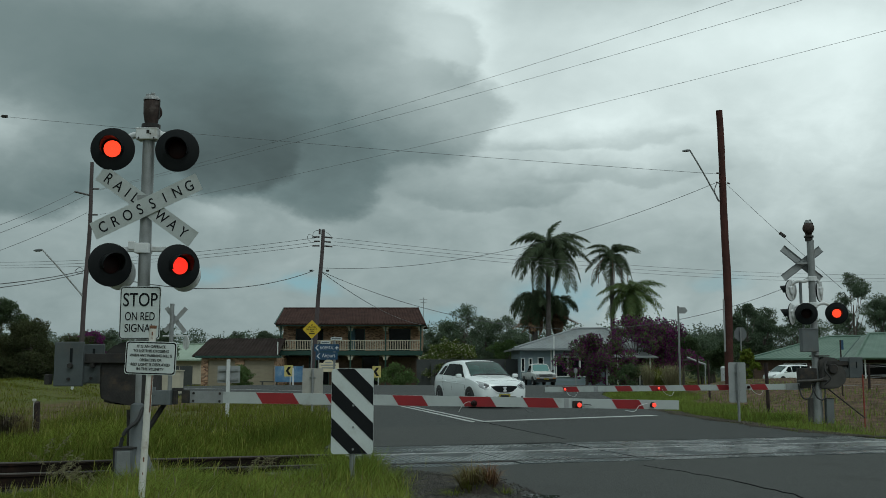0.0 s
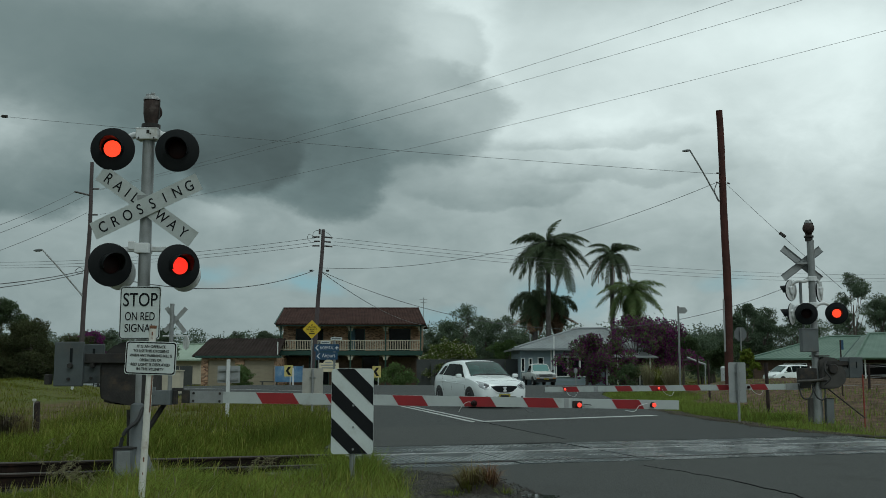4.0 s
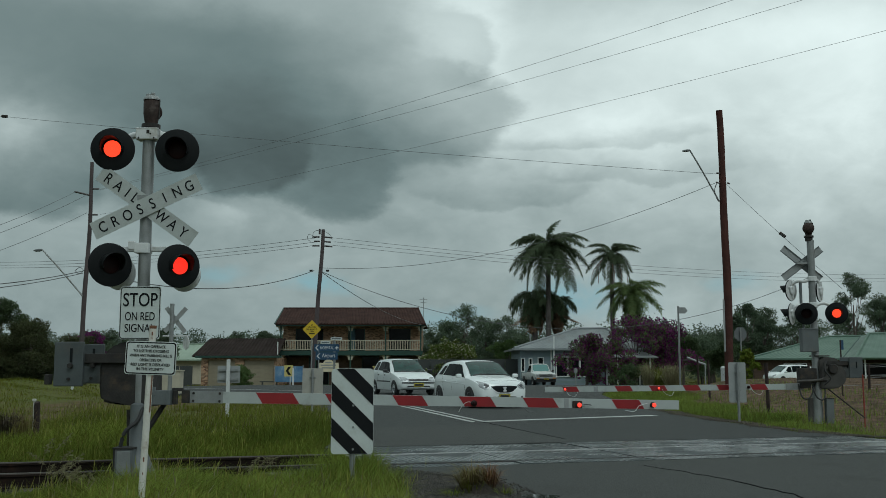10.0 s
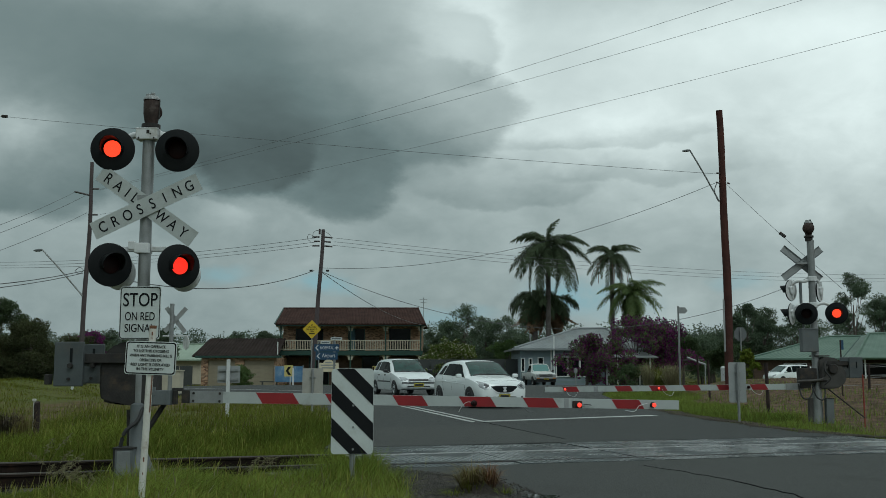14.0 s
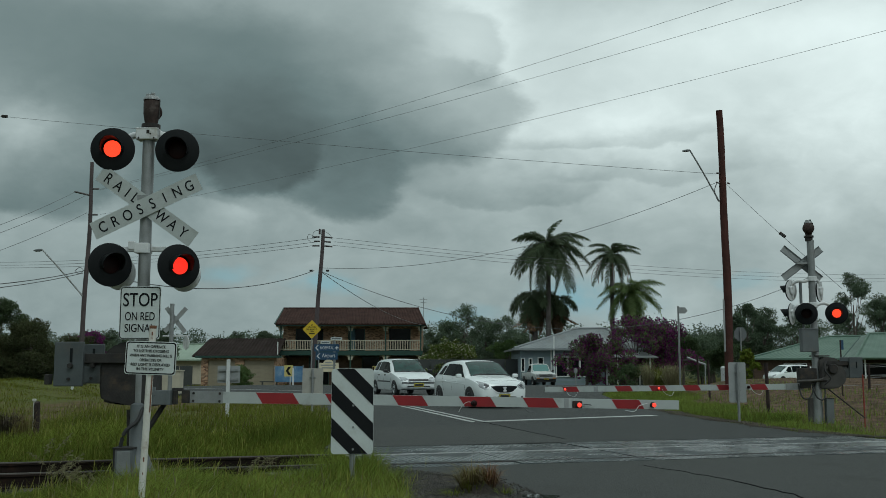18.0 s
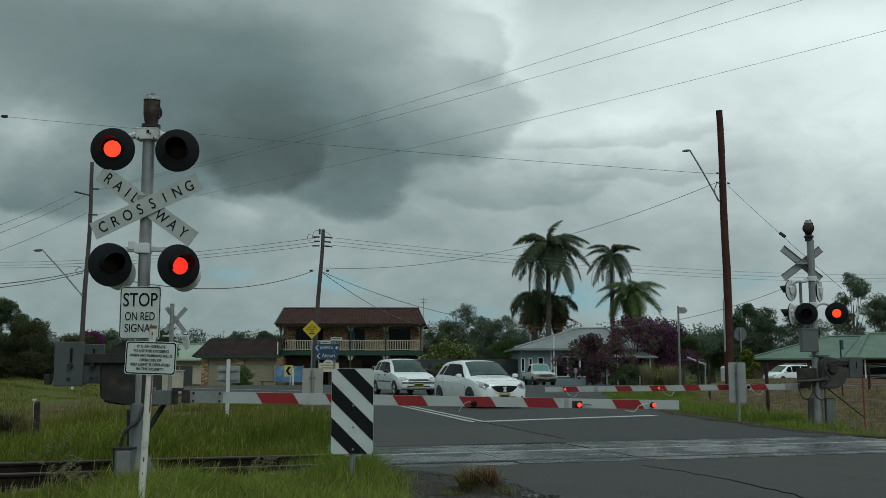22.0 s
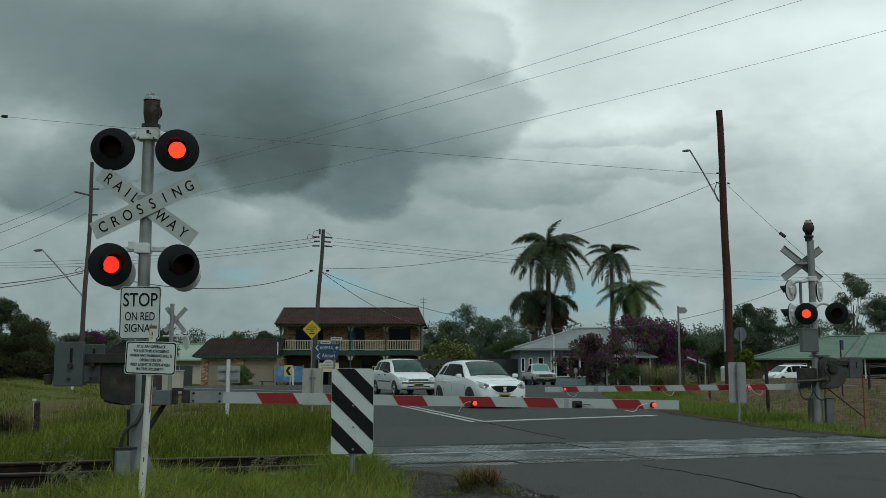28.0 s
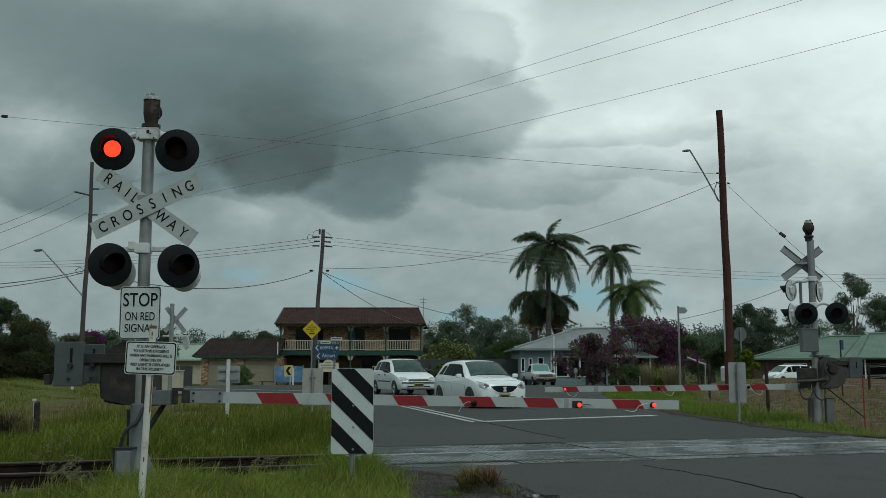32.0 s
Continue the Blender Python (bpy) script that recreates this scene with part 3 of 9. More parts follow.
marking("stop_line", [(0.95, 23.2), (5.5, 26.1)], 0.30, LINE_PAINT, "worn white stop line on asphalt")
marking("centre_line", [(0.95, 23.1), (-0.95, 31.8), (-2.4, 38.5)], 0.11, LINE_PAINT, "worn white double centre line on asphalt")
marking("centre_line", [(0.68, 23.05), (-1.22, 31.7), (-2.7, 38.4)], 0.11, LINE_PAINT, "worn white double centre line on asphalt")
marking("give_way_line", [(-6.0, 45.5), (-14.0, 52.0), (-24.0, 60.0)], 0.12, LINE_PAINT, "worn white edge line on the far road")
wander = random.Random(4)


def crack(pts, width):
    out = []
    for (x0, y0), (x1, y1) in zip(pts, pts[1:]):
        n = max(2, int(math.hypot(x1 - x0, y1 - y0) / 0.16))
        out += [(x0 + (x1 - x0) * k / n + wander.uniform(-0.028, 0.028), y0 + (y1 - y0) * k / n + wander.uniform(-0.02, 0.02)) for k in range(n)]
    marking("road_crack", out + [pts[-1]], width, TAR, "tar-sealed crack in the asphalt", 0.007)


crack([(0.9, 23.0), (1.5, 20.2), (2.15, 17.5)], 0.022)
crack([(2.55, 12.9), (2.85, 12.2), (3.22, 11.15)], 0.004)
crack([(3.22, 11.15), (3.45, 10.0), (3.7, 7.5)], 0.016)
paved("road_patch", [on_track(-0.95, 2.12), on_track(2.95, 2.12), (2.15, 17.5), (1.5, 20.2), (1.15, 21.7), (-2.0, 20.7), (-1.7, 17.0)], ASPHALT_PALE, "paler asphalt patch beside the crossing panels", "road patch", lift=0.003, skirt=0.004)
# wet hollow at the road's edge
paved("puddle", [(0.95 + (0.175 + 0.03 * math.sin(3 * a)) * math.cos(a), 9.80 + (0.15 + 0.03 * math.cos(2 * a + 1)) * math.sin(a)) for a in [k * 0.2618 for k in range(24)]], glass("still_water", (0.03, 0.035, 0.035), 0.03), "small puddle at the asphalt's edge", "puddle", lift=0.008, skirt=0.006)
paved("shoulder", [(1.8, 4), (1.5, 5.2), (0.72, 9.5), (0.3, 11.5), (-0.9, 12.5), on_track(-1.0, -1.3), (-2.2, 12.1), (-1.2, 10.6), (-0.3, 8.5), (0.4, 4)], GRAVEL, "dark gravel shoulder beside the road", "shoulder", lift=-0.007, skirt=0.06)


def loose_gravel():
    """Crumbled edge of the asphalt: small dark stones over the shoulder, thinning out on the road."""
    rng = np.random.default_rng(8)
    n = 12000
    y = rng.uniform(8.9, 12.9, n)
    edge = np.interp(y, [5, 9.4, 11.4, 12.45], [1.55, 0.75, 0.35, -0.85])
    x = edge + rng.normal(-0.38, 0.34, n)
    keep = x < edge + 0.35
    x, y, edge = x[keep], y[keep], edge[keep]
    n = len(x)
    z = np.where(x < edge, -0.005, 0.003)
    base = np.array([(1, 0, 0), (-1, 0, 0), (0, 1, 0), (0, -1, 0), (0, 0, 1), (0, 0, -1)], float)
    tris = np.array([(0, 2, 4), (2, 1, 4), (1, 3, 4), (3, 0, 4), (2, 0, 5), (1, 2, 5), (3, 1, 5), (0, 3, 5)])
    size = rng.uniform(0.004, 0.016, (n, 1, 1)) * rng.uniform(0.5, 1.2, (n, 6, 1))
    co = base[None] * size + np.stack([x, y, z], 1)[:, None]
    ob = quick_mesh("loose_gravel", co.reshape(-1, 3), (tris[None] + 6 * np.arange(n)[:, None, None]).ravel(), np.full(8 * n, 3), surf("road_edge_stone", (0.060, 0.054, 0.046), (0.024, 0.022, 0.020), 5.0, 0.85, 0.2, island=0.5))
    tagged(ob, "loose dark gravel along the road's crumbled edge", "gravel", kind="stuff")


loose_gravel()


def soil_mound():
    """A low heap of dark earth under the weeds."""
    verts, faces, n, m = [], [], 24, 7
    rng = random.Random(12)
    for j in range(m + 1):
        r = j / m
        for i in range(n):
            a = 6.2832 * i / n
            rr = r * (1 + 0.16 * math.sin(3 * a + 0.6) + 0.08 * math.sin(7 * a))
            h = 0.13 * max(0.0, math.cos(1.57 * r)) ** 1.4 + rng.uniform(-0.012, 0.012) * (1 - r)
            verts.append((0.37 * rr * math.cos(a), 0.34 * rr * math.sin(a), 1.35 * h - 0.035 * r))
    for j in range(m):
        for i in range(n):
            k = (i + 1) % n
            faces.append((j * n + i, (j + 1) * n + i, (j + 1) * n + k, j * n + k))
    ob = sheet_mesh("soil_mound", verts, faces, surf("dark_earth", (0.040, 0.031, 0.024), (0.022, 0.018, 0.014), 6.0, 0.95, 0.8, fine=45.0, stain=(0.085, 0.07, 0.05), stain_scale=5.0), smooth=True)
    ob.location = (0.40, 10.30, -0.015)
    tagged(ob, "low mound of dark earth at the road's edge", "mound")


soil_mound()


# ---- railway ----
def rail_piece(parent, v, s0, s1, drop=0.0, top=None):
    """A flat-bottomed rail with a worn head."""
    def extrude(pts):
        bm = bmesh.new()
        a = [bm.verts.new((s0, v + x, z - drop)) for x, z in pts]
        b = [bm.verts.new((s1, v + x, z - drop)) for x, z in pts]
        bm.faces.new(a), bm.faces.new(b[::-1])
        for i in range(len(pts)):
            j = (i + 1) % len(pts)
            bm.faces.new((a[i], a[j], b[j], b[i]))
        return bm
    web = [(-0.065, -0.15), (0.065, -0.15), (0.065, -0.138), (0.012, -0.12), (0.010, -0.03), (0.034, -0.018), (0.034, 0.006), (-0.034, 0.006), (-0.034, -0.018), (-0.010, -0.03), (-0.012, -0.12), (-0.065, -0.138)]
    rail = part("rail", extrude(web), RAIL_SIDE, parent, "rusty brown steel rail")
    part("rail_head", extrude([(-0.033, 0.0065), (0.033, 0.0065), (0.030, 0.018), (0.02, 0.022), (-0.02, 0.022), (-0.030, 0.018)]), top or RAIL_TOP, rail, "worn shiny running surface")


def railway():
    tr = empty("railway_track", TRACK, "rusty railway track crossing the road on ballast", "railway track", kind="structure")
    for v in (-0.7175, 0.7175):
        rail_piece(tr, v, -70, -1.25)
        rail_piece(tr, v, -1.249, 9.35, 0.020, RAIL_WET if v > 0 else RUBBER)
        rail_piece(tr, v, 9.351, 70)
    bm = boxes(((0.23, 2.4, 0.13), (0, 0, -0.218)), bevel=0.012)
    first = part("sleeper", bm, SLEEPER, tr)
    first.location.x = -22.0
    for k in range(1, 74):
        s = -22.0 + 0.62 * k
        if -1.4 < s < 9.2:
            continue
        ob = new("sleeper", first.data)
        ob.parent, ob.location = tr, (s, wander.uniform(-0.03, 0.03), wander.uniform(-0.006, 0.006))
    # crossing panels: ribbed slabs between and beside the rails
    def panel_mesh(width, long=1.72):
        b = bmesh.new()
        box(b, (long, width, 0.10), (0, 0, -0.064))
        n = 22
        for k in range(n):
            box(b, (long / n * 0.82, width - 0.03, 0.011), ((k + 0.5 - n / 2) * long / n, 0, -0.0085))
        return b
    for v, width in ((0.0, 1.30), (1.42, 1.24), (-0.98, 0.40)):
        shared = {}
        ends = [-1.18 + 1.92 * k for k in range(6)]
        for a, b in zip(ends, ends[1:]):
            long = round(b - a - 0.02, 3)
            if long not in shared:
                ob = part("panel", panel_mesh(width, long), PANEL, tr, "ribbed wet crossing panel")
                shared[long] = ob.data
            else:
                ob = new("panel", shared[long])
                ob.parent = tr
                ob["label"] = "ribbed wet crossing panel"
            ob.location = ((a + b) / 2, v, wander.uniform(-0.004, 0.004))
            ob.rotation_euler = (wander.uniform(-0.004, 0.004), wander.uniform(-0.003, 0.003), wander.uniform(-0.004, 0.004))
    for v in (-1.22, -0.78, -0.655, 0.655, 0.78, 2.05):
        part("edge_strip", boxes(((10.5, 0.035, 0.09), (4.05, v, -0.060))), RUBBER, tr, "black rubber edge strip")
    # ballast stones
    rng = np.random.default_rng(3)
    n = 7000
    s, v = rng.uniform(-13, -1.5, n), rng.uniform(-2.0, 2.0, n)
    keep = np.abs(np.abs(v) - 0.7175) > 0.09
    s, v = s[keep], v[keep]
    n = len(s)
    base = np.array([(1, 0, 0), (-1, 0, 0), (0, 1, 0), (0, -1, 0), (0, 0, 1), (0, 0, -1)], float)
    tris = np.array([(0, 2, 4), (2, 1, 4), (1, 3, 4), (3, 0, 4), (2, 0, 5), (1, 2, 5), (3, 1, 5), (0, 3, 5)])
    size = rng.uniform(0.022, 0.045, (n, 1, 1)) * rng.uniform(0.6, 1.2, (n, 6, 1))
    co = base[None] * size + np.stack([s, v, rng.uniform(-0.22, -0.17, n)], 1)[:, None]
    loops = (tris[None] + 6 * np.arange(n)[:, None, None]).ravel()
    ob = quick_mesh("ballast", co.reshape(-1, 3), loops, np.full(8 * n, 3), BALLAST, tr)
    tagged(ob, "loose ballast stones round the track", kind="stuff")


railway()


# ---- crossing signals and boom gates ----
SWITCH_FROM, SWITCH_STEP = 0.495, 0.6855
FLASHERS = []  # lit lens, phase (0 or 1, None: steady), lead in seconds (below 0: when going out only), shown and hidden place


def lamp_meshes():
    out = {}
    bm = bmesh.new()
    face = pose(0, 0, 0, 90)
    lathe(bm, [(0, 0.004), (0.10, 0.004), (0.24, 0.0), (0.253, -0.006), (0.256, -0.016), (0.25, -0.024), (0, -0.024)], face, 40)
    out["backboard"] = bm
    bm = bmesh.new()  # hood: an open half shade above the lens
    ring = 22
    rows = []
    for r in (0.128, 0.122):
        row = []
        for i in range(ring + 1):
            a = radians(-25 + 230 * i / ring)
            reach = 0.125 + 0.105 * max(0.0, math.sin(a)) ** 0.8
            row.append((r * math.cos(a), r * math.sin(a), reach))
        rows.append(row)
    grid = []
    for row in rows:
        grid.append([(bm.verts.new((x, 0.0, z)), bm.verts.new((x, -d, z * 0.97))) for x, z, d in row])
    for g in grid:
        for (a, b), (c, d) in zip(g, g[1:]):
            bm.faces.new((a, b, d, c))
    for k in range(ring):
        bm.faces.new((grid[0][k][1], grid[1][k][1], grid[1][k + 1][1], grid[0][k + 1][1]))
    out["hood"] = bm
    out["housing"] = lathe(bmesh.new(), [(0.20, -0.02), (0.215, -0.045), (0.212, -0.13), (0.19, -0.17), (0.12, -0.195), (0, -0.20)], face, 28)
    out["lens"] = lathe(bmesh.new(), [(0.108, 0.004), (0.10, 0.014), (0.06, 0.022), (0, 0.025)], face, 28)
    return out


LAMP_DATA = {}


def lamp_head(parent, at, yaw, tilt, phase, lead, tint=None, size=1.0):
    """A flashing lamp: black target board, hood, housing, unlit lens and the glowing lens behind it."""
    if not LAMP_DATA:
        for key, bm in lamp_meshes().items():
            mat = {"backboard": BLACK_PAINT, "hood": BLACK_PAINT, "housing": WHITE_STEEL, "lens": RED_OFF}[key]
            tmp = part(key, bm, mat, smooth=True)
            LAMP_DATA[key] = tmp.data
            bpy.data.objects.remove(tmp)
        lit = part("lit_lens", lathe(bmesh.new(), [(0.100, 0.0), (0.096, 0.008), (0.06, 0.016), (0, 0.019), (0, -0.01), (0.09, -0.01), (0.100, 0.0)], pose(0, 0, 0, 90), 28), RED_LIT, smooth=True)
        LAMP_DATA["lit"] = lit.data
        LAMP_DATA["lit_side"] = lit.data.copy()
        LAMP_DATA["lit_side"].materials[0] = RED_SIDE
        bpy.data.objects.remove(lit)
    head = new("lamp_head", LAMP_DATA["backboard"])
    head.parent = parent
    head.matrix_basis = Matrix.Translation(at) @ pose(0, 0, 0, tilt, 0, yaw)
    head["label"] = "round black target board of a flashing lamp"
    for key in ("hood", "housing", "lens"):
        ob = new(key, LAMP_DATA[key])
        ob.parent = head
    if phase is not None:
        lit = new("lit_lens", LAMP_DATA["lit"] if yaw < 20 else LAMP_DATA["lit_side"])
        lit.parent = head
        lit["label"] = "glowing red lamp lens"
        lit.location = (0, 0.06, 0)
        FLASHERS.append((lit, phase, lead, (0, -0.014, 0), (0, 0.075, 0)))
    else:
        for ob in head.children:
            if ob.name.startswith("housing"):
                ob.scale = (0.55, 0.45, 0.55)
        part("back_plate", lathe(bmesh.new(), [(0, -0.027), (0.244, -0.027), (0.250, -0.031), (0.244, -0.036), (0, -0.036)], pose(0, 0, 0, 90), 32), WHITE_STEEL, head, "white painted back of the target board", smooth=False)
        for piece in (((0.03, 0.05, 0.42), (0, 0.055, 0)), ((0.30, 0.04, 0.03), (0, 0.06, 0.05))):
            part("bracket", boxes(piece), WHITE_STEEL, head)
    return head


def board(parent, name, length, height, turn, at, mat, face=-1, label=""):
    """One arm of a crossbuck, a thin plate leaning by turn degrees."""
    bm = bmesh.new()
    slab(bm, [(-length / 2, -height / 2), (length / 2, -height / 2), (length / 2, height / 2), (-length / 2, height / 2)], 0.004)
    ob = part(name, bm, mat, parent, label)
    ob.matrix_basis = Matrix.Translation(at) @ pose(0, 0, 0, 0, -turn, 0)
    return ob


def plate_sign(parent, w, h, at, r=0.03, border=True, mat=None, yaw=0, name="sign_plate"):
    p = part(name, slab(bmesh.new(), round_rect(w, h, r), 0.003), mat or SIGN_WHITE, parent)
    p.matrix_basis = Matrix.Translation(at) @ pose(0, 0, 0, 0, 0, yaw)
    if border:
        bm = bmesh.new()
        outer, inner = round_rect(w - 0.012, h - 0.012, r), round_rect(w - 0.032, h - 0.032, r * 0.8)
        a = [bm.verts.new((x, -0.0045, z)) for x, z in outer]
        b = [bm.verts.new((x, -0.0045, z)) for x, z in inner]
        for i in range(len(a)):
            j = (i + 1) % len(a)
            bm.faces.new((a[i], a[j], b[j], b[i]))
        part("border", bm, SIGN_BLACK, p, "black border line")
    return p


BELL_BROWN = surf("weathered_brown_iron", (0.060, 0.040, 0.035), (0.032, 0.024, 0.022), 9.0, 0.75, 0.2, spec=0.2, stain=(0.13, 0.11, 0.10), stain_scale=8.0, stain_amount=0.5)


def bell(parent, at, gong=0, size=1.0):
    bm = bmesh.new()
    lathe(bm, [(0.070, -0.12), (0.072, -0.06), (0.082, -0.02), (0.094, 0.06), (0.096, 0.2), (0.075, 0.26), (0.03, 0.285), (0, 0.29)], Matrix.Translation(at), 20)
    b = part("warning_bell", bm, BELL_BROWN, parent, "weathered brown warning bell", smooth=True)
    bm = bmesh.new()
    c = Vector(at) + Vector((0, 0, 0.1))
    d = Vector((math.sin(radians(gong)), -math.cos(radians(gong)), 0))
    lathe(bm, [(0, 0.17 * size), (0.06 * size, 0.165 * size), (0.11 * size, 0.14 * size), (0.135 * size, 0.09), (0.135 * size, 0.07), (0, 0.06)], Matrix.Translation(c) @ d.to_track_quat("Z", "Y").to_matrix().to_4x4(), 22)
    part("bell_gong", bm, BELL_BROWN, b, "round bell gong", smooth=True)
    part("bell_cap", lathe(bmesh.new(), [(0.100, 0.225), (0.098, 0.245), (0.075, 0.275), (0.03, 0.297), (0, 0.30)], Matrix.Translation(at), 20), GALV, b, "pale weathered cap", smooth=True)
    for dx, dy, dz, w in ((-0.045, -0.03, 0.285, 0.05), (0.03, -0.05, 0.295, 0.045), (0.055, 0.03, 0.275, 0.04)):
        part("lug", boxes(((w, w, 0.035), (at[0] + dx * size, at[1] + dy * size, at[2] + dz)), bevel=0.01), GALV, b, "pale weathered lug")
    part("strap", tube([(at[0] + 0.098, at[1] - 0.02, at[2] + z) for z in (0.0, 0.08, 0.16, 0.235)], 0.010, 6), DARK_STEEL, b, "dark clamp strap")
    part("collar", lathe(bmesh.new(), [(0.085, -0.2), (0.088, -0.12), (0.11, -0.115), (0.11, -0.07), (0.08, -0.065)], Matrix.Translation(at), 18), DARK_STEEL, b, smooth=True)


def stripes(parent, length, h0, h1, starts, wide, red_wide, slant=0.085, depth=0.045, mat_a=None):
    """Boom arm along +x with slanting red bands a little proud of the white."""
    bm = bmesh.new()
    for x, h in ((0, h0), (length, h1)):
        for y in (0, depth):
            for z in (-h / 2, h / 2):
                bm.verts.new((x, y, z))
    v = list(bm.verts)
    for q in ((0, 4, 5, 1), (2, 3, 7, 6), (0, 2, 6, 4), (1, 5, 7, 3), (0, 1, 3, 2), (4, 6, 7, 5)):
        bm.faces.new([v[i] for i in q])
    arm = part("arm", bm, BOOM_WHITE, parent, "white reflective boom arm")
    for s, w in zip(starts, red_wide):
        h = (h0 + (h1 - h0) * s / length) / 2 - 0.002
        b = bmesh.new()
        slab(b, [(s, h), (s + w, h), (s + w + slant, -h), (s + slant, -h)], 0.0025)
        band = part("red_band", b, BOOM_RED, arm, "red reflective band")
        b = bmesh.new()
        slab(b, [(s, h), (s + w, h), (s + w + slant, -h), (s + slant, -h)], 0.0025, Matrix.Translation((0, depth + 0.0025, 0)))
        part("red_band", b, BOOM_RED, arm, "red reflective band")
    return arm


def boom_light(parent, at, phase, lead=0.0):
    base = part("boom_light", rods(((0, 0, 0), (0, -0.035, 0), 0.042), ((0, -0.035, 0), (0, -0.05, 0), 0.034), seg=16), DARK_STEEL, parent, "small red lamp on the boom")
    base.location = at
    base.scale = (0.88, 0.88, 0.88)
    part("cover", lathe(bmesh.new(), [(0.036, 0.05), (0.033, 0.064), (0.018, 0.073), (0, 0.075)], pose(0, 0, 0, 90), 16), RED_OFF, base, smooth=True)
    bm = lathe(bmesh.new(), [(0, 0.0), (0.034, 0.0), (0.034, 0.006), (0.029, 0.018), (0.015, 0.025), (0, 0.026)], pose(0, 0, 0, 90), 40)
    for v in bm.verts:  # a ring of eight diodes bulges round the rim
        k = 1 + 0.05 * math.cos(8 * math.atan2(v.co.z, v.co.x)) * min(1.0, math.hypot(v.co.x, v.co.z) / 0.03)
        v.co.x, v.co.z = v.co.x * k, v.co.z * k
    lit = part("lit_lens", bm, RED_SMALL, base, "glowing small red lens", smooth=True)
    lit.location = (0, -0.055, 0)
    if phase is not None:
        FLASHERS.append((lit, phase, lead, (0, -0.055, 0), (0, 0.0, 0)))
    return base


def cable_loop(parent, pts, r=0.006, mat=None, label="thin hanging cable"):
    return part("cable", tube(arc(pts, 6), r, 6), mat or WIRE, parent, label, smooth=True)


def near_signal():
    sg = empty("crossing_signal", pose(-3.52, 11.6, -0.16), "grey flashing railway crossing signal with crossbuck and boom gate drive", "railway signal", "crossing signals")
    part("mast", rods(((0, 0, 0.4), (0, 0, 4.22), 0.070), seg=24), GALV, sg, "galvanised steel mast", smooth=True)
    part("base_sleeve", lathe(bmesh.new(), [(0.24, 0.0), (0.235, 0.12), (0.14, 0.36), (0.10, 0.46), (0.098, 0.98), (0.072, 1.0)], None, 24), GREY_PAINT, sg, "grey cast base sleeve", smooth=True)
    bell(sg, (0.02, 0, 4.365), 178, 0.76)
    # lamp brackets
    top = part("lamp_bracket", boxes(((0.25, 0.17, 0.135), (0.0, -0.03, 4.165)), ((0.27, 0.18, 0.022), (0.0, -0.03, 4.225)), bevel=0.012), WHITE_STEEL, sg, "white painted lamp bracket")
    for sx in (1, -1):
        part("elbow", tube(arc([(sx * 0.10, 0.02, 4.17), (sx * 0.19, 0.04, 4.175), (sx * 0.27, 0.05, 4.13), (sx * 0.31, 0.04, 4.03)], 6), 0.042, 12), WHITE_STEEL, top, "white cast elbow", smooth=True)
        part("flange", rods(((sx * 0.125, 0.02, 4.17), (sx * 0.15, 0.025, 4.17), 0.056), seg=14), WHITE_STEEL, top)
        part("bolt", rods(((sx * 0.09, -0.11, 4.11), (sx * 0.09, -0.125, 4.11), 0.012), seg=6), DARK_STEEL, top)
    part("worn_label", boxes(((0.035, 0.002, 0.045), (0.02, -0.1165, 4.185)), ((0.02, 0.002, 0.02), (0.05, -0.1165, 4.16))), DARK_STEEL, top, "flaking dark label")
    part("lamp_bracket", boxes(((0.17, 0.17, 0.12), (-0.02, -0.01, 2.80)), ((0.66, 0.06, 0.06), (0.02, 0.07, 2.80)), ((0.08, 0.05, 0.10), (-0.14, -0.06, 2.83)), bevel=0.012), WHITE_STEEL, sg, "white painted lamp bracket")
    lamp_head(sg, (-0.397, -0.10, 3.978), 9, 2, 0, 0.0)
    lamp_head(sg, (0.370, -0.10, 3.962), 9, 2, 1, 0.0)
    lamp_head(sg, (-0.353, -0.14, 2.595), 36, 0, 1, 0.0)
    lamp_head(sg, (0.448, -0.14, 2.58), 36, 0, 0, 0.03)
    # white backs of the lamps that face the other way
    for x, z in ((-0.345, 2.525), (0.43, 2.505)):
        part("rear_lamp", lathe(bmesh.new(), [(0, 0.05), (0.11, 0.05), (0.19, 0.01), (0.204, -0.01), (0.196, -0.04), (0, -0.05)], Matrix.Translation((x, 0.16, z)) @ pose(0, 0, 0, 90, 0, -12), 32), WHITE_STEEL, sg, "white back of a rear-facing lamp", smooth=True)
    # crossbuck
    a = board(sg, "crossing_board", 1.365, 0.212, 26.0, (0.028, -0.105, 3.288), SIGN_OLD, label="white crossbuck board with black letters")
    for i, ch in enumerate("CROSSING"):
        lettering(ch, 0.130, SIGN_BLACK, a, Matrix.Translation((-0.555 + 0.1585 * i, -0.006, 0.0)), name="letter", squeeze=0.80)
    b = board(sg, "crossing_board", 1.38, 0.205, -35.5, (0.030, -0.088, 3.295), SIGN_OLD, label="white crossbuck board with black letters")
    for x, ch in ((-0.56, "R"), (-0.415, "A"), (-0.28, "I"), (-0.165, "L"), (0.22, "W"), (0.385, "A"), (0.54, "Y")):
        lettering(ch, 0.13, SIGN_BLACK, b, Matrix.Translation((x, -0.006, 0.0)), name="letter", squeeze=0.80)
    for piece in (((0.17, 0.09, 0.05), (0, -0.05, 3.22)), ((0.17, 0.09, 0.05), (0, -0.05, 3.40)),):
        part("clamp", boxes(piece), GALV, sg)
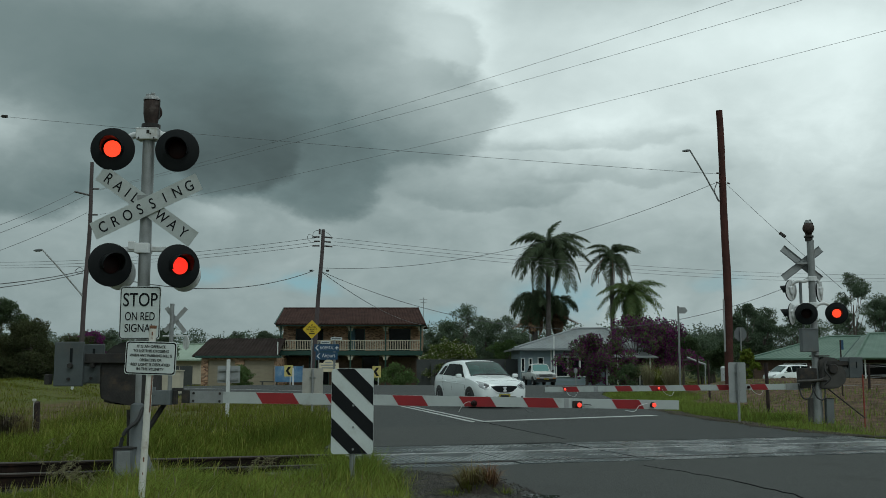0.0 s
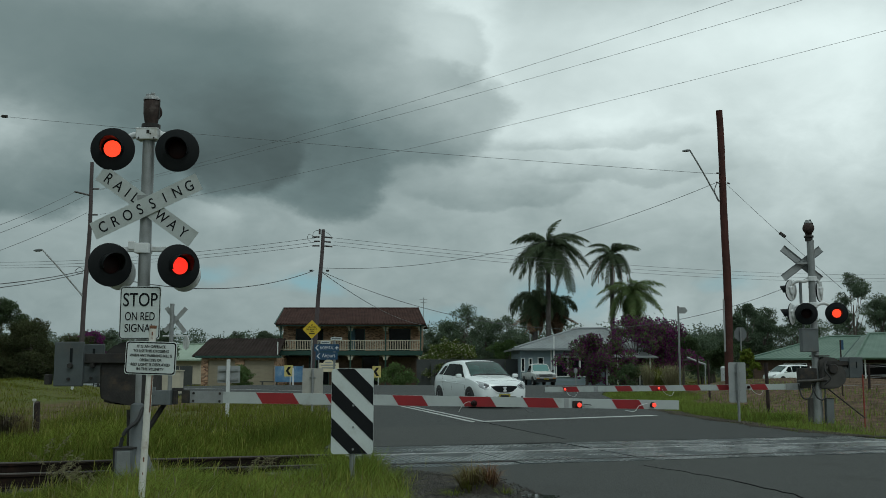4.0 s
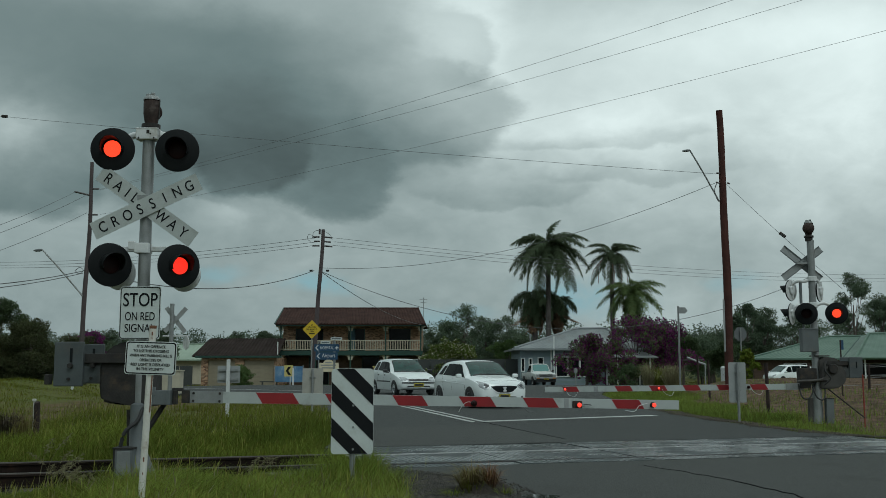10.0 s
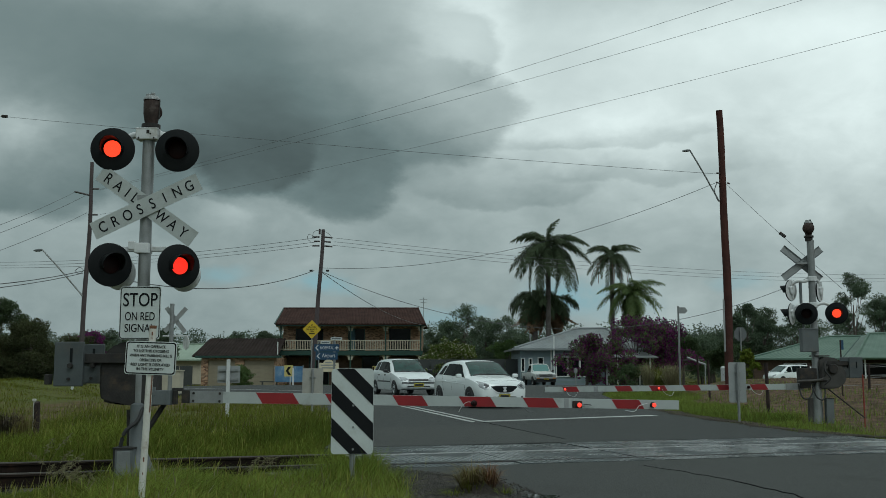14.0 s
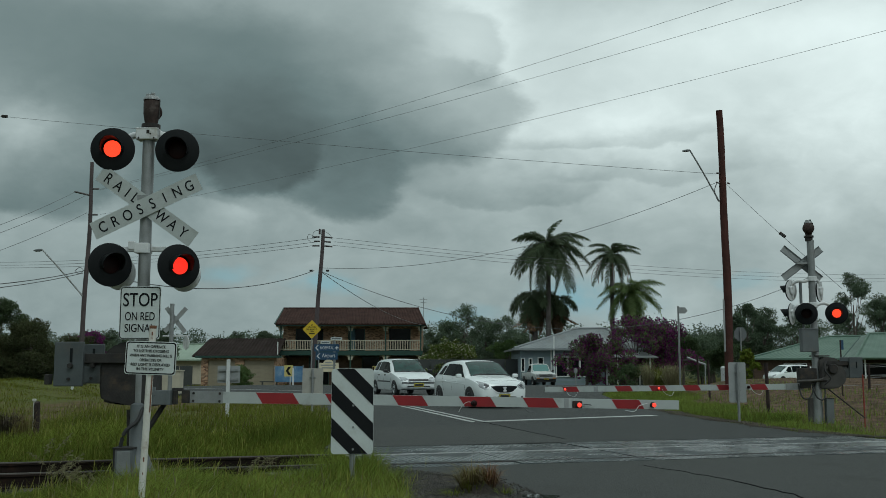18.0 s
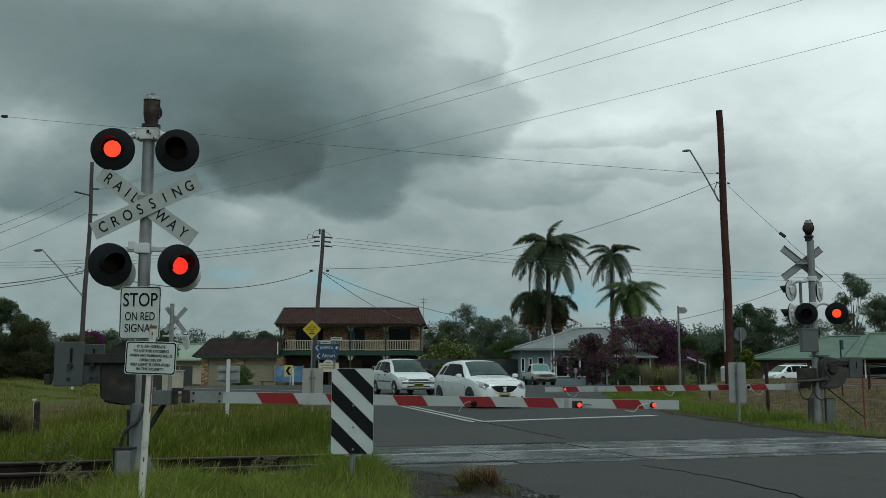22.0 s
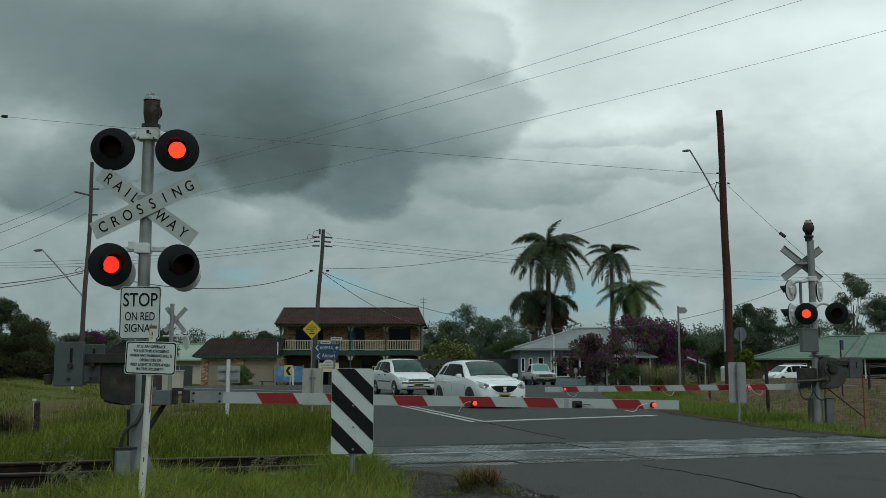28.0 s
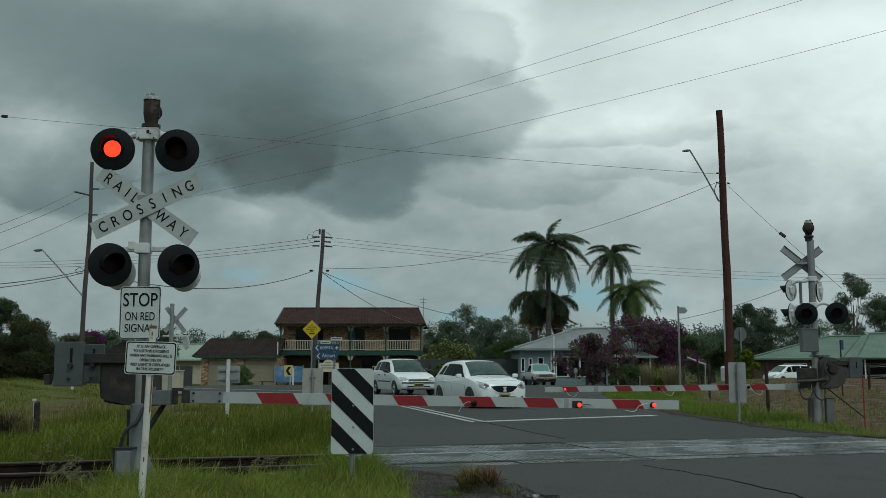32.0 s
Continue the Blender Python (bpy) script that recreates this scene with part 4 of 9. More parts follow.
    # drive housing behind the sign and the counterweights on their arms
    bm = bmesh.new()
    slab(bm, [(-0.43, 0.90), (-0.46, 1.02), (-0.46, 1.32), (-0.41, 1.46), (-0.28, 1.56), (-0.08, 1.60), (0.10, 1.55), (0.16, 1.3), (0.16, 0.84), (0.02, 0.82), (-0.06, 0.88), (-0.30, 0.86)], 0.42, Matrix.Translation((0.0, 0.36, 0.12)))
    bmesh.ops.bevel(bm, geom=bm.edges[:], offset=0.03, segments=2, affect="EDGES")
    part("drive_housing", bm, DARK_STEEL, sg, "dark weathered gate drive housing", smooth=True)
    for piece in (((0.92, 0.05, 0.11), (-0.42, -0.09, 1.51)), ((0.92, 0.05, 0.11), (-0.42, 0.33, 1.51)),):
        part("counterweight_arm", boxes(piece, bevel=0.008), DARK_STEEL, sg, "dark steel counterweight arm")
    for y, x, z, w, h in ((-0.14, -0.783, 1.445, 0.335, 0.51), (0.36, -0.70, 1.45, 0.30, 0.47)):
        cw = part("counterweight", boxes(((w, 0.05, h), (x, y, z)), bevel=0.012), SLATE_PAINT, sg, "grey steel counterweight plate")
        part("slot", boxes(((0.028, 0.02, 0.16), (x + 0.03, y - 0.022, z + 0.10))), BLACK_PAINT, cw, "dark adjusting slot")
        for piece in (((x + 0.03, y - 0.02, z - 0.02), (x + 0.03, y - 0.08, z - 0.02), 0.03), ((x + 0.01, y - 0.02, z - 0.17), (x + 0.01, y - 0.05, z - 0.17), 0.018),):
            part("bolt", rods(piece, seg=6), DARK_STEEL, cw)
    part("counterweight", boxes(((0.06, 0.10, 0.12), (-1.03, -0.1, 1.27)), bevel=0.01), DARK_STEEL, sg)
    # gate arm hub
    part("arm_hub", boxes(((0.36, 0.03, 0.17), (0.18, -0.02, 1.06)), ((0.05, 0.22, 0.17), (0.345, 0.05, 1.06)), ((0.18, 0.03, 0.10), (0.10, -0.03, 1.13)), bevel=0.008), GREY_PAINT, sg, "grey gate arm hub plate")
    part("shear_bracket", boxes(((0.13, 0.05, 0.04), (0.43, 0.05, 1.15)), ((0.09, 0.05, 0.15), (0.52, 0.06, 1.07)), ((0.05, 0.06, 0.16), (0.40, 0.05, 1.06)), bevel=0.006), DARK_STEEL, sg, "dark break-away bracket")
    for piece in (((0.04, 0.08, 0.62), (0.26, 0.1, 0.98), 0.03), ((-0.1, 0.05, 0.5), (-0.12, 0.06, 0.92), 0.045),):
        part("stay", rods(piece, seg=10), DARK_STEEL, sg, "dark steel stay")
    bx = part("relay_box", boxes(((0.215, 0.20, 0.58), (-0.095, -0.14, 0.20)), bevel=0.014), GREY_PAINT, sg, "grey steel cable box at the foot")
    part("lid_rim", boxes(((0.235, 0.22, 0.02), (-0.095, -0.14, 0.497))), DARK_STEEL, bx)
    part("front_panel", boxes(((0.150, 0.010, 0.50), (-0.085, -0.2435, 0.215)), bevel=0.004), GALV, bx, "pale worn front panel")
    part("side_channel", boxes(((0.020, 0.012, 0.58), (-0.193, -0.2435, 0.20))), DARK_STEEL, bx, "dark folded edge")
    part("conduit", tube(arc([(0.06, -0.06, 0.95), (0.02, -0.12, 0.80), (-0.10, -0.17, 0.68), (-0.155, -0.16, 0.50)], 8), 0.022, 10), RUBBER, sg, "black flexible conduit", smooth=True)
    # signs on the mast
    st = plate_sign(sg, 0.475, 0.612, (0.006, -0.12, 2.036), 0.035, name="stop_sign_plate")
    lettering("STOP", 0.160, SIGN_BLACK, st, Matrix.Translation((0, -0.006, 0.152)), 0.398, bold=0.009)
    lettering("ON RED", 0.098, SIGN_BLACK, st, Matrix.Translation((0, -0.006, -0.040)), 0.345)
    lettering("SIGNAL", 0.095, SIGN_BLACK, st, Matrix.Translation((0, -0.006, -0.176)), 0.345)
    # the warning plate hangs on the post before the mast
    for piece in (((0.20, 0.06, 0.03), (0, -0.09, 2.20)), ((0.20, 0.06, 0.03), (0, -0.09, 1.90)),):
        part("sign_clamp", boxes(piece), GALV, sg)
    return sg


near_signal()


def near_boom():
    bg = empty("boom_gate", Matrix.Translation((-2.98, 11.68, 0.905)) @ pose(0, 0, 0, 0, 1.45, 16.3), "lowered red and white striped boom gate arm", "boom gate", "boom gates")
    arm = stripes(bg, 6.42, 0.135, 0.120, [0.78, 1.61, 2.45, 3.31, 4.17, 5.42], None, [0.44, 0.42, 0.38, 0.42, 0.42, 0.40])
    part("end_plate", boxes(((0.46, 0.012, 0.14), (0.17, -0.006, 0.0))), GALV, bg, "bolted end plate of the arm")
    for piece in [((x, -0.01, z), (x, -0.03, z), 0.016) for x in (0.06, 0.36) for z in (-0.045, 0.045)]:
        part("bolt", rods(piece, seg=6), DARK_STEEL, bg)
    part("splice_plate", boxes(((0.06, 0.006, 0.122), (4.78, -0.003, 0.0))), SIGN_BACK, bg, "joint plate of the boom tip")
    boom_light(bg, (3.51, -0.004, -0.02), 1)
    boom_light(bg, (4.94, -0.004, -0.02), 0)
    part("lamp_base", boxes(((0.13, 0.02, 0.095), (4.93, -0.010, -0.015)), bevel=0.005), BELL_BROWN, bg, "brown weathered lamp base")
    boom_light(bg, (6.02, -0.004, -0.005), None)
    cable_loop(bg, [(3.46, -0.03, -0.005), (3.40, -0.05, -0.01), (3.34, -0.05, -0.06), (3.31, -0.02, -0.13)], 0.004, WHITE_STEEL, "thin pale lamp lead")
    cable_loop(bg, [(5.95, -0.02, 0.02), (5.80, -0.05, -0.02), (5.74, -0.04, -0.09), (5.62, 0.0, -0.08)], 0.004, WHITE_STEEL, "thin pale lamp lead")
    cable_loop(bg, [(4.98, -0.03, -0.02), (5.06, -0.04, -0.01), (5.12, -0.03, -0.02)], 0.008, WIRE)
    cable_loop(bg, [(4.18, 0.0, -0.06), (4.24, -0.02, -0.11), (4.32, -0.01, -0.12)], 0.006, WIRE)


near_boom()


def far_signal():
    sg = empty("crossing_signal", pose(8.72, 23.3, -0.06), "grey crossing signal seen from behind, with boom gate drive", "railway signal", "crossing signals")
    part("mast", rods(((0, 0, 0.0), (0, 0, 4.30), 0.082), seg=20), GALV, sg, "galvanised steel mast", smooth=True)
    part("base_sleeve", lathe(bmesh.new(), [(0.125, 0.0), (0.12, 0.4), (0.108, 0.55), (0.105, 1.0)], None, 20), GALV, sg, "grey base sleeve", smooth=True)
    bell(sg, (-0.03, 0, 4.48), -20)
    lamp_head(sg, (-0.22, -0.15, 2.55), -17, 2, 1, -0.03)
    lamp_head(sg, (0.49, -0.15, 2.56), -17, 2, 0, 0.03)
    lamp_head(sg, (-0.515, 0.05, 2.55), -126, 0, None, 0.0)
    for x, z, yaw in ((-0.475, 3.12, -138), (0.20, 3.10, -126)):
        lamp_head(sg, (x, 0.14, z), yaw, 0, None, 0.0)
    part("lamp_bracket", tube(arc([(-0.46, 0.10, 3.24), (-0.34, 0.06, 3.33), (-0.16, 0.0, 3.32), (0.0, -0.02, 3.38), (0.14, 0.02, 3.34), (0.20, 0.10, 3.22)], 6), 0.036, 10), WHITE_STEEL, sg, "white painted lamp bracket", smooth=True)
    part("lamp_bracket", tube(arc([(-0.50, 0.06, 2.66), (-0.30, 0.0, 2.76), (0.0, -0.06, 2.74), (0.22, -0.08, 2.80), (0.46, -0.06, 2.70)], 6), 0.034, 10), WHITE_STEEL, sg, "white painted lamp bracket", smooth=True)
    for z in (3.38, 2.76):
        part("bracket_collar", lathe(bmesh.new(), [(0.09, -0.06), (0.115, -0.05), (0.115, 0.05), (0.09, 0.06)], Matrix.Translation((0, 0, z)), 18), WHITE_STEEL, sg, "white clamp collar", smooth=True)
    part("drop_pipe", rods(((-0.26, 0.05, 3.32), (-0.26, 0.05, 2.76), 0.034), ((-0.26, 0.02, 2.72), (-0.24, 0.0, 2.15), 0.022), seg=10), GREY_PAINT, sg, "grey drop pipe", smooth=True)
    for turn, y in ((37, 0.09), (-40, 0.13)):
        bd = board(sg, "crossing_board", 1.16, 0.175, turn, (-0.185, y, 3.755), SIGN_BACK, label="bare back of a crossbuck board")
        for z in (-0.078, 0.078):
            part("stiffener", boxes(((1.16, 0.022, 0.016), (0, -0.014, z))), GREY_PAINT, bd, "folded steel edge")
    for piece in (((0.42, 0.06, 0.05), (-0.12, 0.03, 3.755)),):
        part("clamp", boxes(piece), GALV, sg)
    jb = part("junction_box", boxes(((0.38, 0.20, 0.52), (-0.17, -0.10, 1.92)), bevel=0.014), GREY_PAINT, sg, "grey steel junction box")
    part("lid", boxes(((0.40, 0.23, 0.03), (-0.17, -0.10, 2.19)), bevel=0.006), GREY_PAINT, jb)
    bm = bmesh.new()
    slab(bm, [(-0.10, 0.80), (-0.12, 1.45), (0.02, 1.55), (0.30, 1.52), (0.42, 1.30), (0.52, 1.2), (0.50, 0.96), (0.32, 0.82)], 0.40, Matrix.Translation((0.14, 0.26, 0)))
    bmesh.ops.bevel(bm, geom=bm.edges[:], offset=0.025, segments=2, affect="EDGES")
    part("drive_housing", bm, GRIMY_STEEL, sg, "grimy grey-brown gate drive housing", smooth=True)
    part("motor", lathe(bmesh.new(), [(0, 0.06), (0.10, 0.055), (0.115, 0.03), (0.115, -0.05), (0, -0.05)], Matrix.Translation((0.34, -0.16, 1.27)) @ pose(0, 0, 0, 90), 20), DARK_STEEL, sg, "dark round motor cover", smooth=True)
    part("crank_arm", tube(arc([(-0.52, -0.24, 0.98), (-0.20, -0.24, 1.0), (0.0, -0.24, 1.02), (0.10, -0.24, 1.10), (0.12, -0.24, 1.42)], 6), 0.030, 8), GRIMY_STEEL, sg, "grey crank arm", smooth=True)
    part("top_plate", boxes(((0.34, 0.36, 0.03), (0.12, 0.06, 1.57)), bevel=0.006), GRIMY_STEEL, sg)
    part("arm_hub", boxes(((0.40, 0.24, 0.34), (-0.22, 0.0, 1.12)), ((0.26, 0.26, 0.16), (-0.30, -0.02, 0.90)), ((0.60, 0.04, 0.05), (-0.1, -0.15, 1.0)), bevel=0.02), DARK_STEEL, sg, "dark gate arm hub")
    for piece in (((0.85, 0.05, 0.10), (0.62, -0.13, 1.40)), ((0.85, 0.05, 0.10), (0.62, 0.22, 1.40)),):
        part("counterweight_arm", boxes(piece, bevel=0.006), DARK_STEEL, sg, "dark steel counterweight arm")
    for y, x in ((-0.18, 0.86), (0.27, 0.83)):
        cw = part("counterweight", boxes(((0.31, 0.05, 0.48), (x, y, 1.30)), bevel=0.012), SLATE_PAINT, sg, "grey steel counterweight plate")
        part("slot", boxes(((0.03, 0.02, 0.15), (x + 0.01, y - 0.022, 1.36))), BLACK_PAINT, cw, "dark adjusting slot")
    fb = part("cable_box", boxes(((0.17, 0.16, 0.56), (0.22, -0.14, 0.30)), bevel=0.012), GREY_PAINT, sg, "small grey cable box at the foot")
    part("lid", boxes(((0.19, 0.18, 0.02), (0.22, -0.14, 0.59))), DARK_STEEL, fb)
    part("back_panel", boxes(((0.10, 0.10, 0.56), (-0.16, 0.0, 0.32)), bevel=0.01), GRIMY_STEEL, sg, "grimy cable duct beside the mast")
    for pts in ([(-0.46, -0.1, 0.92), (-0.40, -0.16, 0.62), (-0.25, -0.2, 0.60), (-0.12, -0.14, 0.80), (-0.05, -0.1, 1.0)], [(-0.16, -0.1, 1.0), (-0.10, -0.2, 0.66), (0.02, -0.22, 0.56), (0.12, -0.16, 0.62), (0.16, -0.1, 0.85)], [(0.18, -0.2, 1.45), (0.10, -0.28, 1.25), (0.22, -0.3, 1.05), (0.10, -0.22, 0.9)]):
        part("conduit", tube(arc(pts, 6), 0.018, 8), RUBBER, sg, "black looped conduit", smooth=True)
    for piece in (((0.20, 0.0, 0.86), (0.92, -0.4, 0.16), 0.016),):
        part("stay", rods(piece, seg=8), DARK_STEEL, sg, "thin dark stay rod")


far_signal()


def far_boom():
    bg = empty("boom_gate", Matrix.Translation((2.40, 23.45, 0.725)) @ pose(0, 0, 0, 0, -0.75, -2.3), "lowered red and white striped boom gate arm", "boom gate", "boom gates")
    # bands run from the tip
    arm = stripes(bg, 5.98, 0.125, 0.135, [0.40, 1.62, 2.42, 3.20, 3.98, 4.75], None, [0.33, 0.36, 0.36, 0.36, 0.36, 0.36], slant=0.07)
    part("end_plate", boxes(((0.40, 0.012, 0.15), (5.78, -0.006, 0.0))), GALV, bg, "bolted end plate of the arm")
    part("splice_plate", boxes(((0.10, 0.008, 0.12), (1.18, -0.004, 0.0))), SIGN_BACK, bg, "joint plate of the boom tip")
    boom_light(bg, (0.46, -0.004, 0.0), None)
    boom_light(bg, (2.64, -0.004, 0.0), 0, 0.03)
    boom_light(bg, (4.72, -0.004, 0.0), 1)
    for s in (0.48, 2.72, 4.78):
        cable_loop(bg, [(s, -0.02, -0.02), (s + 0.06, -0.05, -0.12), (s + 0.20, -0.05, -0.17), (s + 0.28, -0.01, -0.06)], 0.0035, WHITE_STEEL, "thin pale lamp lead")


far_boom()


def hazard_marker():
    mk = empty("hazard_marker", pose(-0.965, 10.7, -0.14), "black and white striped hazard marker board on a post", "road sign")
    w, h = 0.45, 0.90
    plate = part("plate", slab(bmesh.new(), round_rect(w, h, 0.04), 0.003, Matrix.Translation((0, -0.04, 0.925))), SIGN_WHITE, mk, "white reflective board")
    for k in range(3):  # stripes fall to the right at 43 degrees, clipped by the board
        z0 = 0.683 - 0.374 * k
        raw = [(-w / 2 + 0.003, z0), (-w / 2 + 0.003, z0 - 0.19), (w / 2 - 0.003, z0 - 0.19 - 0.436), (w / 2 - 0.003, z0 - 0.436)]
        bm = bmesh.new()
        slab(bm, raw, 0.002)
        for co, no in (((0, 0, h / 2 - 0.004), (0, 0, 1)), ((0, 0, -h / 2 + 0.004), (0, 0, -1))):
            g = bmesh.ops.bisect_plane(bm, geom=bm.verts[:] + bm.edges[:] + bm.faces[:], plane_co=co, plane_no=no, clear_outer=True)
        if not bm.faces:
            bm.free()
            continue
        bmesh.ops.holes_fill(bm, edges=bm.edges[:])
        st = part("stripe", bm, SIGN_BLACK, plate, "black diagonal stripe")
        st.location = (0, -0.0445, 0.925)
    part("post", rods(((0.0, 0, 0.0), (0, 0, 1.34), 0.030), seg=14), GALV, mk, "galvanised steel post", smooth=True)
    for piece in [((0.01, -0.043, 0.925 + z), (0.01, -0.052, 0.925 + z), 0.012) for z in (0.06, -0.17, -0.40)]:
        part("bolt", rods(piece, seg=8), GALV, mk)


hazard_marker()


def marker_back(x, y, z, yaw, w, h, drop, label, mat=None):
    mk = empty("hazard_marker", pose(x, y, z, 0, 0, yaw), label, "road sign")
    part("plate", slab(bmesh.new(), round_rect(w, h, 0.03), 0.003, Matrix.Translation((0, 0.05, drop + h / 2))), mat or SIGN_BACK, mk, "bare aluminium back of the board")
    part("post", rods(((0, 0, 0), (0, 0, drop + h * 0.98), 0.030), seg=14), GALV, mk, "galvanised steel post", smooth=True)
    for piece in (((w * 0.3, 0.05, 0.03), (0, 0.03, drop + h * 0.3)), ((w * 0.3, 0.05, 0.03), (0, 0.03, drop + h * 0.75)),):
        part("bracket", boxes(piece), GALV, mk)


marker_back(6.80, 23.0, -0.12, 0, 0.40, 0.92, 0.56, "back of a hazard marker board on a steel post")
marker_back(-3.27, 25.0, -0.10, 0, 0.52, 0.92, 0.40, "pale back of a hazard marker board on a post", PALE_BACK)


def leaning_post():
    lp = empty("warning_sign", pose(-2.605, 8.7, -0.16), "white warning notice on a leaning rusty white pipe post", "sign")
    part("pipe", rods(((0, 0, 0), (0.06, 0.0, 1.745), 0.030), seg=16), RUST_WHITE, lp, "white pipe post with rust streaks", smooth=True)
    part("cap", rods(((0.0600, 0, 1.745), (0.0605, 0, 1.772), 0.0315), seg=16), RUST_RUN, lp, "rusty brown pipe rim", smooth=True)
    part("rust_run", tube([(0.030 + 0.0344 * z, -0.0295, z) for z in (1.02, 1.1, 1.2, 1.34)], 0.0055, 6), RUST_RUN, lp, "brown rust run")
    for z, w in ((1.70, 0.010), (1.665, 0.006), (0.62, 0.012), (0.50, 0.007), (0.33, 0.009)):
        part("paint_chip", boxes(((w, 0.004, w * 3.2), (0.0344 * z + 0.006, -0.0305, z)), bevel=0.001), RUST_RUN, lp, "rusty chip in the paint")
    of = plate_sign(lp, 0.445, 0.288, (0.062, -0.04, 1.488), 0.025, name="sign_plate")
    of.rotation_euler.y = radians(1.8)
    for k, line in enumerate(("IT IS AN OFFENCE", "TO USE THIS CROSSING", "WHEN ANY WARNING BELL IS", "OPERATING OR", "RED LIGHT IS DISPLAYED", "IN THE VICINITY")):
        lettering(line, 0.025, SIGN_BLACK, of, Matrix.Translation((0, -0.006, 0.100 - 0.0390 * k)), 0.0150 * len(line) + 0.01)


leaning_post()


def white_post_sign():
    p = empty("guide_sign", pose(-4.74, 22.0, -0.10), "back of a small white sign on a white post in grass", "road sign")
    part("post", boxes(((0.075, 0.06, 1.52), (0, 0, 0.76)), bevel=0.006), WHITE_STEEL, p, "white timber post")
    part("plate", slab(bmesh.new(), round_rect(0.50, 0.38, 0.03), 0.004, Matrix.Translation((0.0, 0.06, 1.19))), SIGN_BACK, p, "bare sign back")
    for piece in (((0.44, 0.03, 0.05), (0, 0.035, 1.28)), ((0.44, 0.03, 0.05), (0, 0.035, 1.08)),):
        part("rail", boxes(piece, bevel=0.004), GALV, p, "steel sign rail")


white_post_sign()


def stub_post():
    p = empty("post_stub", pose(-6.9, 17.0, -0.12), "charred broken timber post stub in grass", "post")
    bm = bmesh.new()
    lathe(bm, [(0.048, 0.0), (0.050, 0.4), (0.052, 0.70), (0.050, 0.78), (0.0, 0.76)], None, 9)
    for v in bm.verts:
        v.co.x += wander.uniform(-0.012, 0.012)
        v.co.z += wander.uniform(-0.02, 0.02) if v.co.z > 0.5 else 0
    part("post", bm, STUMP, p)
    part("cap_plate", boxes(((0.050, 0.06, 0.035), (-0.055, 0.02, 0.815)), ((0.03, 0.04, 0.5), (-0.060, 0.05, 0.56)), bevel=0.004), RUST_WHITE, p, "pale rusty bracket")


stub_post()


# ---- houses ----


def brickwork(name, pale, dark, mortar):
    """Laid bricks of mixed firing, with pale joints and a slow change of tone along the wall."""
    m = surf(name, (1.0, 1.0, 1.0), (0.80, 0.78, 0.76), 0.8, 0.88, 0.3, fine=9.0, spec=0.2)
    nt = m.node_tree
    b = nt.nodes["Principled BSDF"]
    tone = b.inputs["Base Color"].links[0].from_socket
    sp = nt.nodes.new("ShaderNodeSeparateXYZ")
    nt.links.new(nt.nodes.new("ShaderNodeTexCoord").outputs["Object"], sp.inputs[0])
    at = nt.nodes.new("ShaderNodeCombineXYZ")
    nt.links.new(math_node(nt, "ADD", sp.outputs[0], sp.outputs[1]), at.inputs[0])
    nt.links.new(sp.outputs[2], at.inputs[1])
    br = nt.nodes.new("ShaderNodeTexBrick")
    nt.links.new(at.outputs[0], br.inputs["Vector"])
    for k, v in (("Scale", 1.0), ("Brick Width", 0.24), ("Row Height", 0.086), ("Mortar Size", 0.006), ("Bias", -0.1), ("Color1", (*pale, 1)), ("Color2", (*dark, 1)), ("Mortar", (*mortar, 1))):
        br.inputs[k].default_value = v
    mx = nt.nodes.new("ShaderNodeMix")
    mx.data_type, mx.blend_type = "RGBA", "MULTIPLY"
    mx.inputs["Factor"].default_value = 1.0
    nt.links.new(br.outputs["Color"], mx.inputs["A"])
    nt.links.new(tone, mx.inputs["B"])
    nt.links.new(mx.outputs["Result"], b.inputs["Base Color"])
    return m


BRICK = brickwork("mixed_brown_brick", (0.52, 0.325, 0.205), (0.085, 0.043, 0.030), (0.37, 0.295, 0.23))
ROOF_BROWN = surf("brown_roof_tiles", (0.066, 0.035, 0.029), (0.040, 0.023, 0.020), 1.2, 0.9, 0.3, fine=16.0, spec=0.1)
ROOF_DARK = surf("dark_brown_roof_tiles", (0.036, 0.026, 0.023), (0.022, 0.017, 0.015), 1.2, 0.9, 0.3, fine=16.0, spec=0.1)
ROOF_GREY = surf("grey_metal_roof", (0.25, 0.275, 0.28), (0.195, 0.215, 0.22), 0.8, 0.45, 0.1, metal=0.2, stain=(0.2, 0.19, 0.17), stain_scale=1.2, stain_amount=0.5)
ROOF_GREEN = surf("green_metal_roof", (0.086, 0.152, 0.112), (0.068, 0.128, 0.094), 0.6, 0.5, 0.1, stain=(0.12, 0.18, 0.145), stain_scale=0.8, stain_amount=0.4)
ROOF_PALE = surf("pale_green_metal_roof", (0.26, 0.34, 0.26), (0.21, 0.28, 0.215), 0.6, 0.5, 0.1)
GREEN_TRIM = surf("dark_green_trim", (0.012, 0.055, 0.042), (0.01, 0.04, 0.03), 3.0, 0.5, 0.05)
CREAM = surf("cream_painted_timber", (0.50, 0.46, 0.36), (0.42, 0.38, 0.30), 3.0, 0.6, 0.1)
PALE_BRICK = surf("pale_garage_door", (0.27, 0.235, 0.17), (0.22, 0.19, 0.135), 1.5, 0.6, 0.1)
BLUE_BOARD = surf("pale_blue_weatherboard", (0.20, 0.265, 0.29), (0.165, 0.22, 0.24), 1.0, 0.7, 0.1, rand=0.06)
WHITE_TRIM = surf("white_painted_trim", (0.66, 0.68, 0.67), (0.56, 0.58, 0.57), 2.0, 0.5, 0.05)
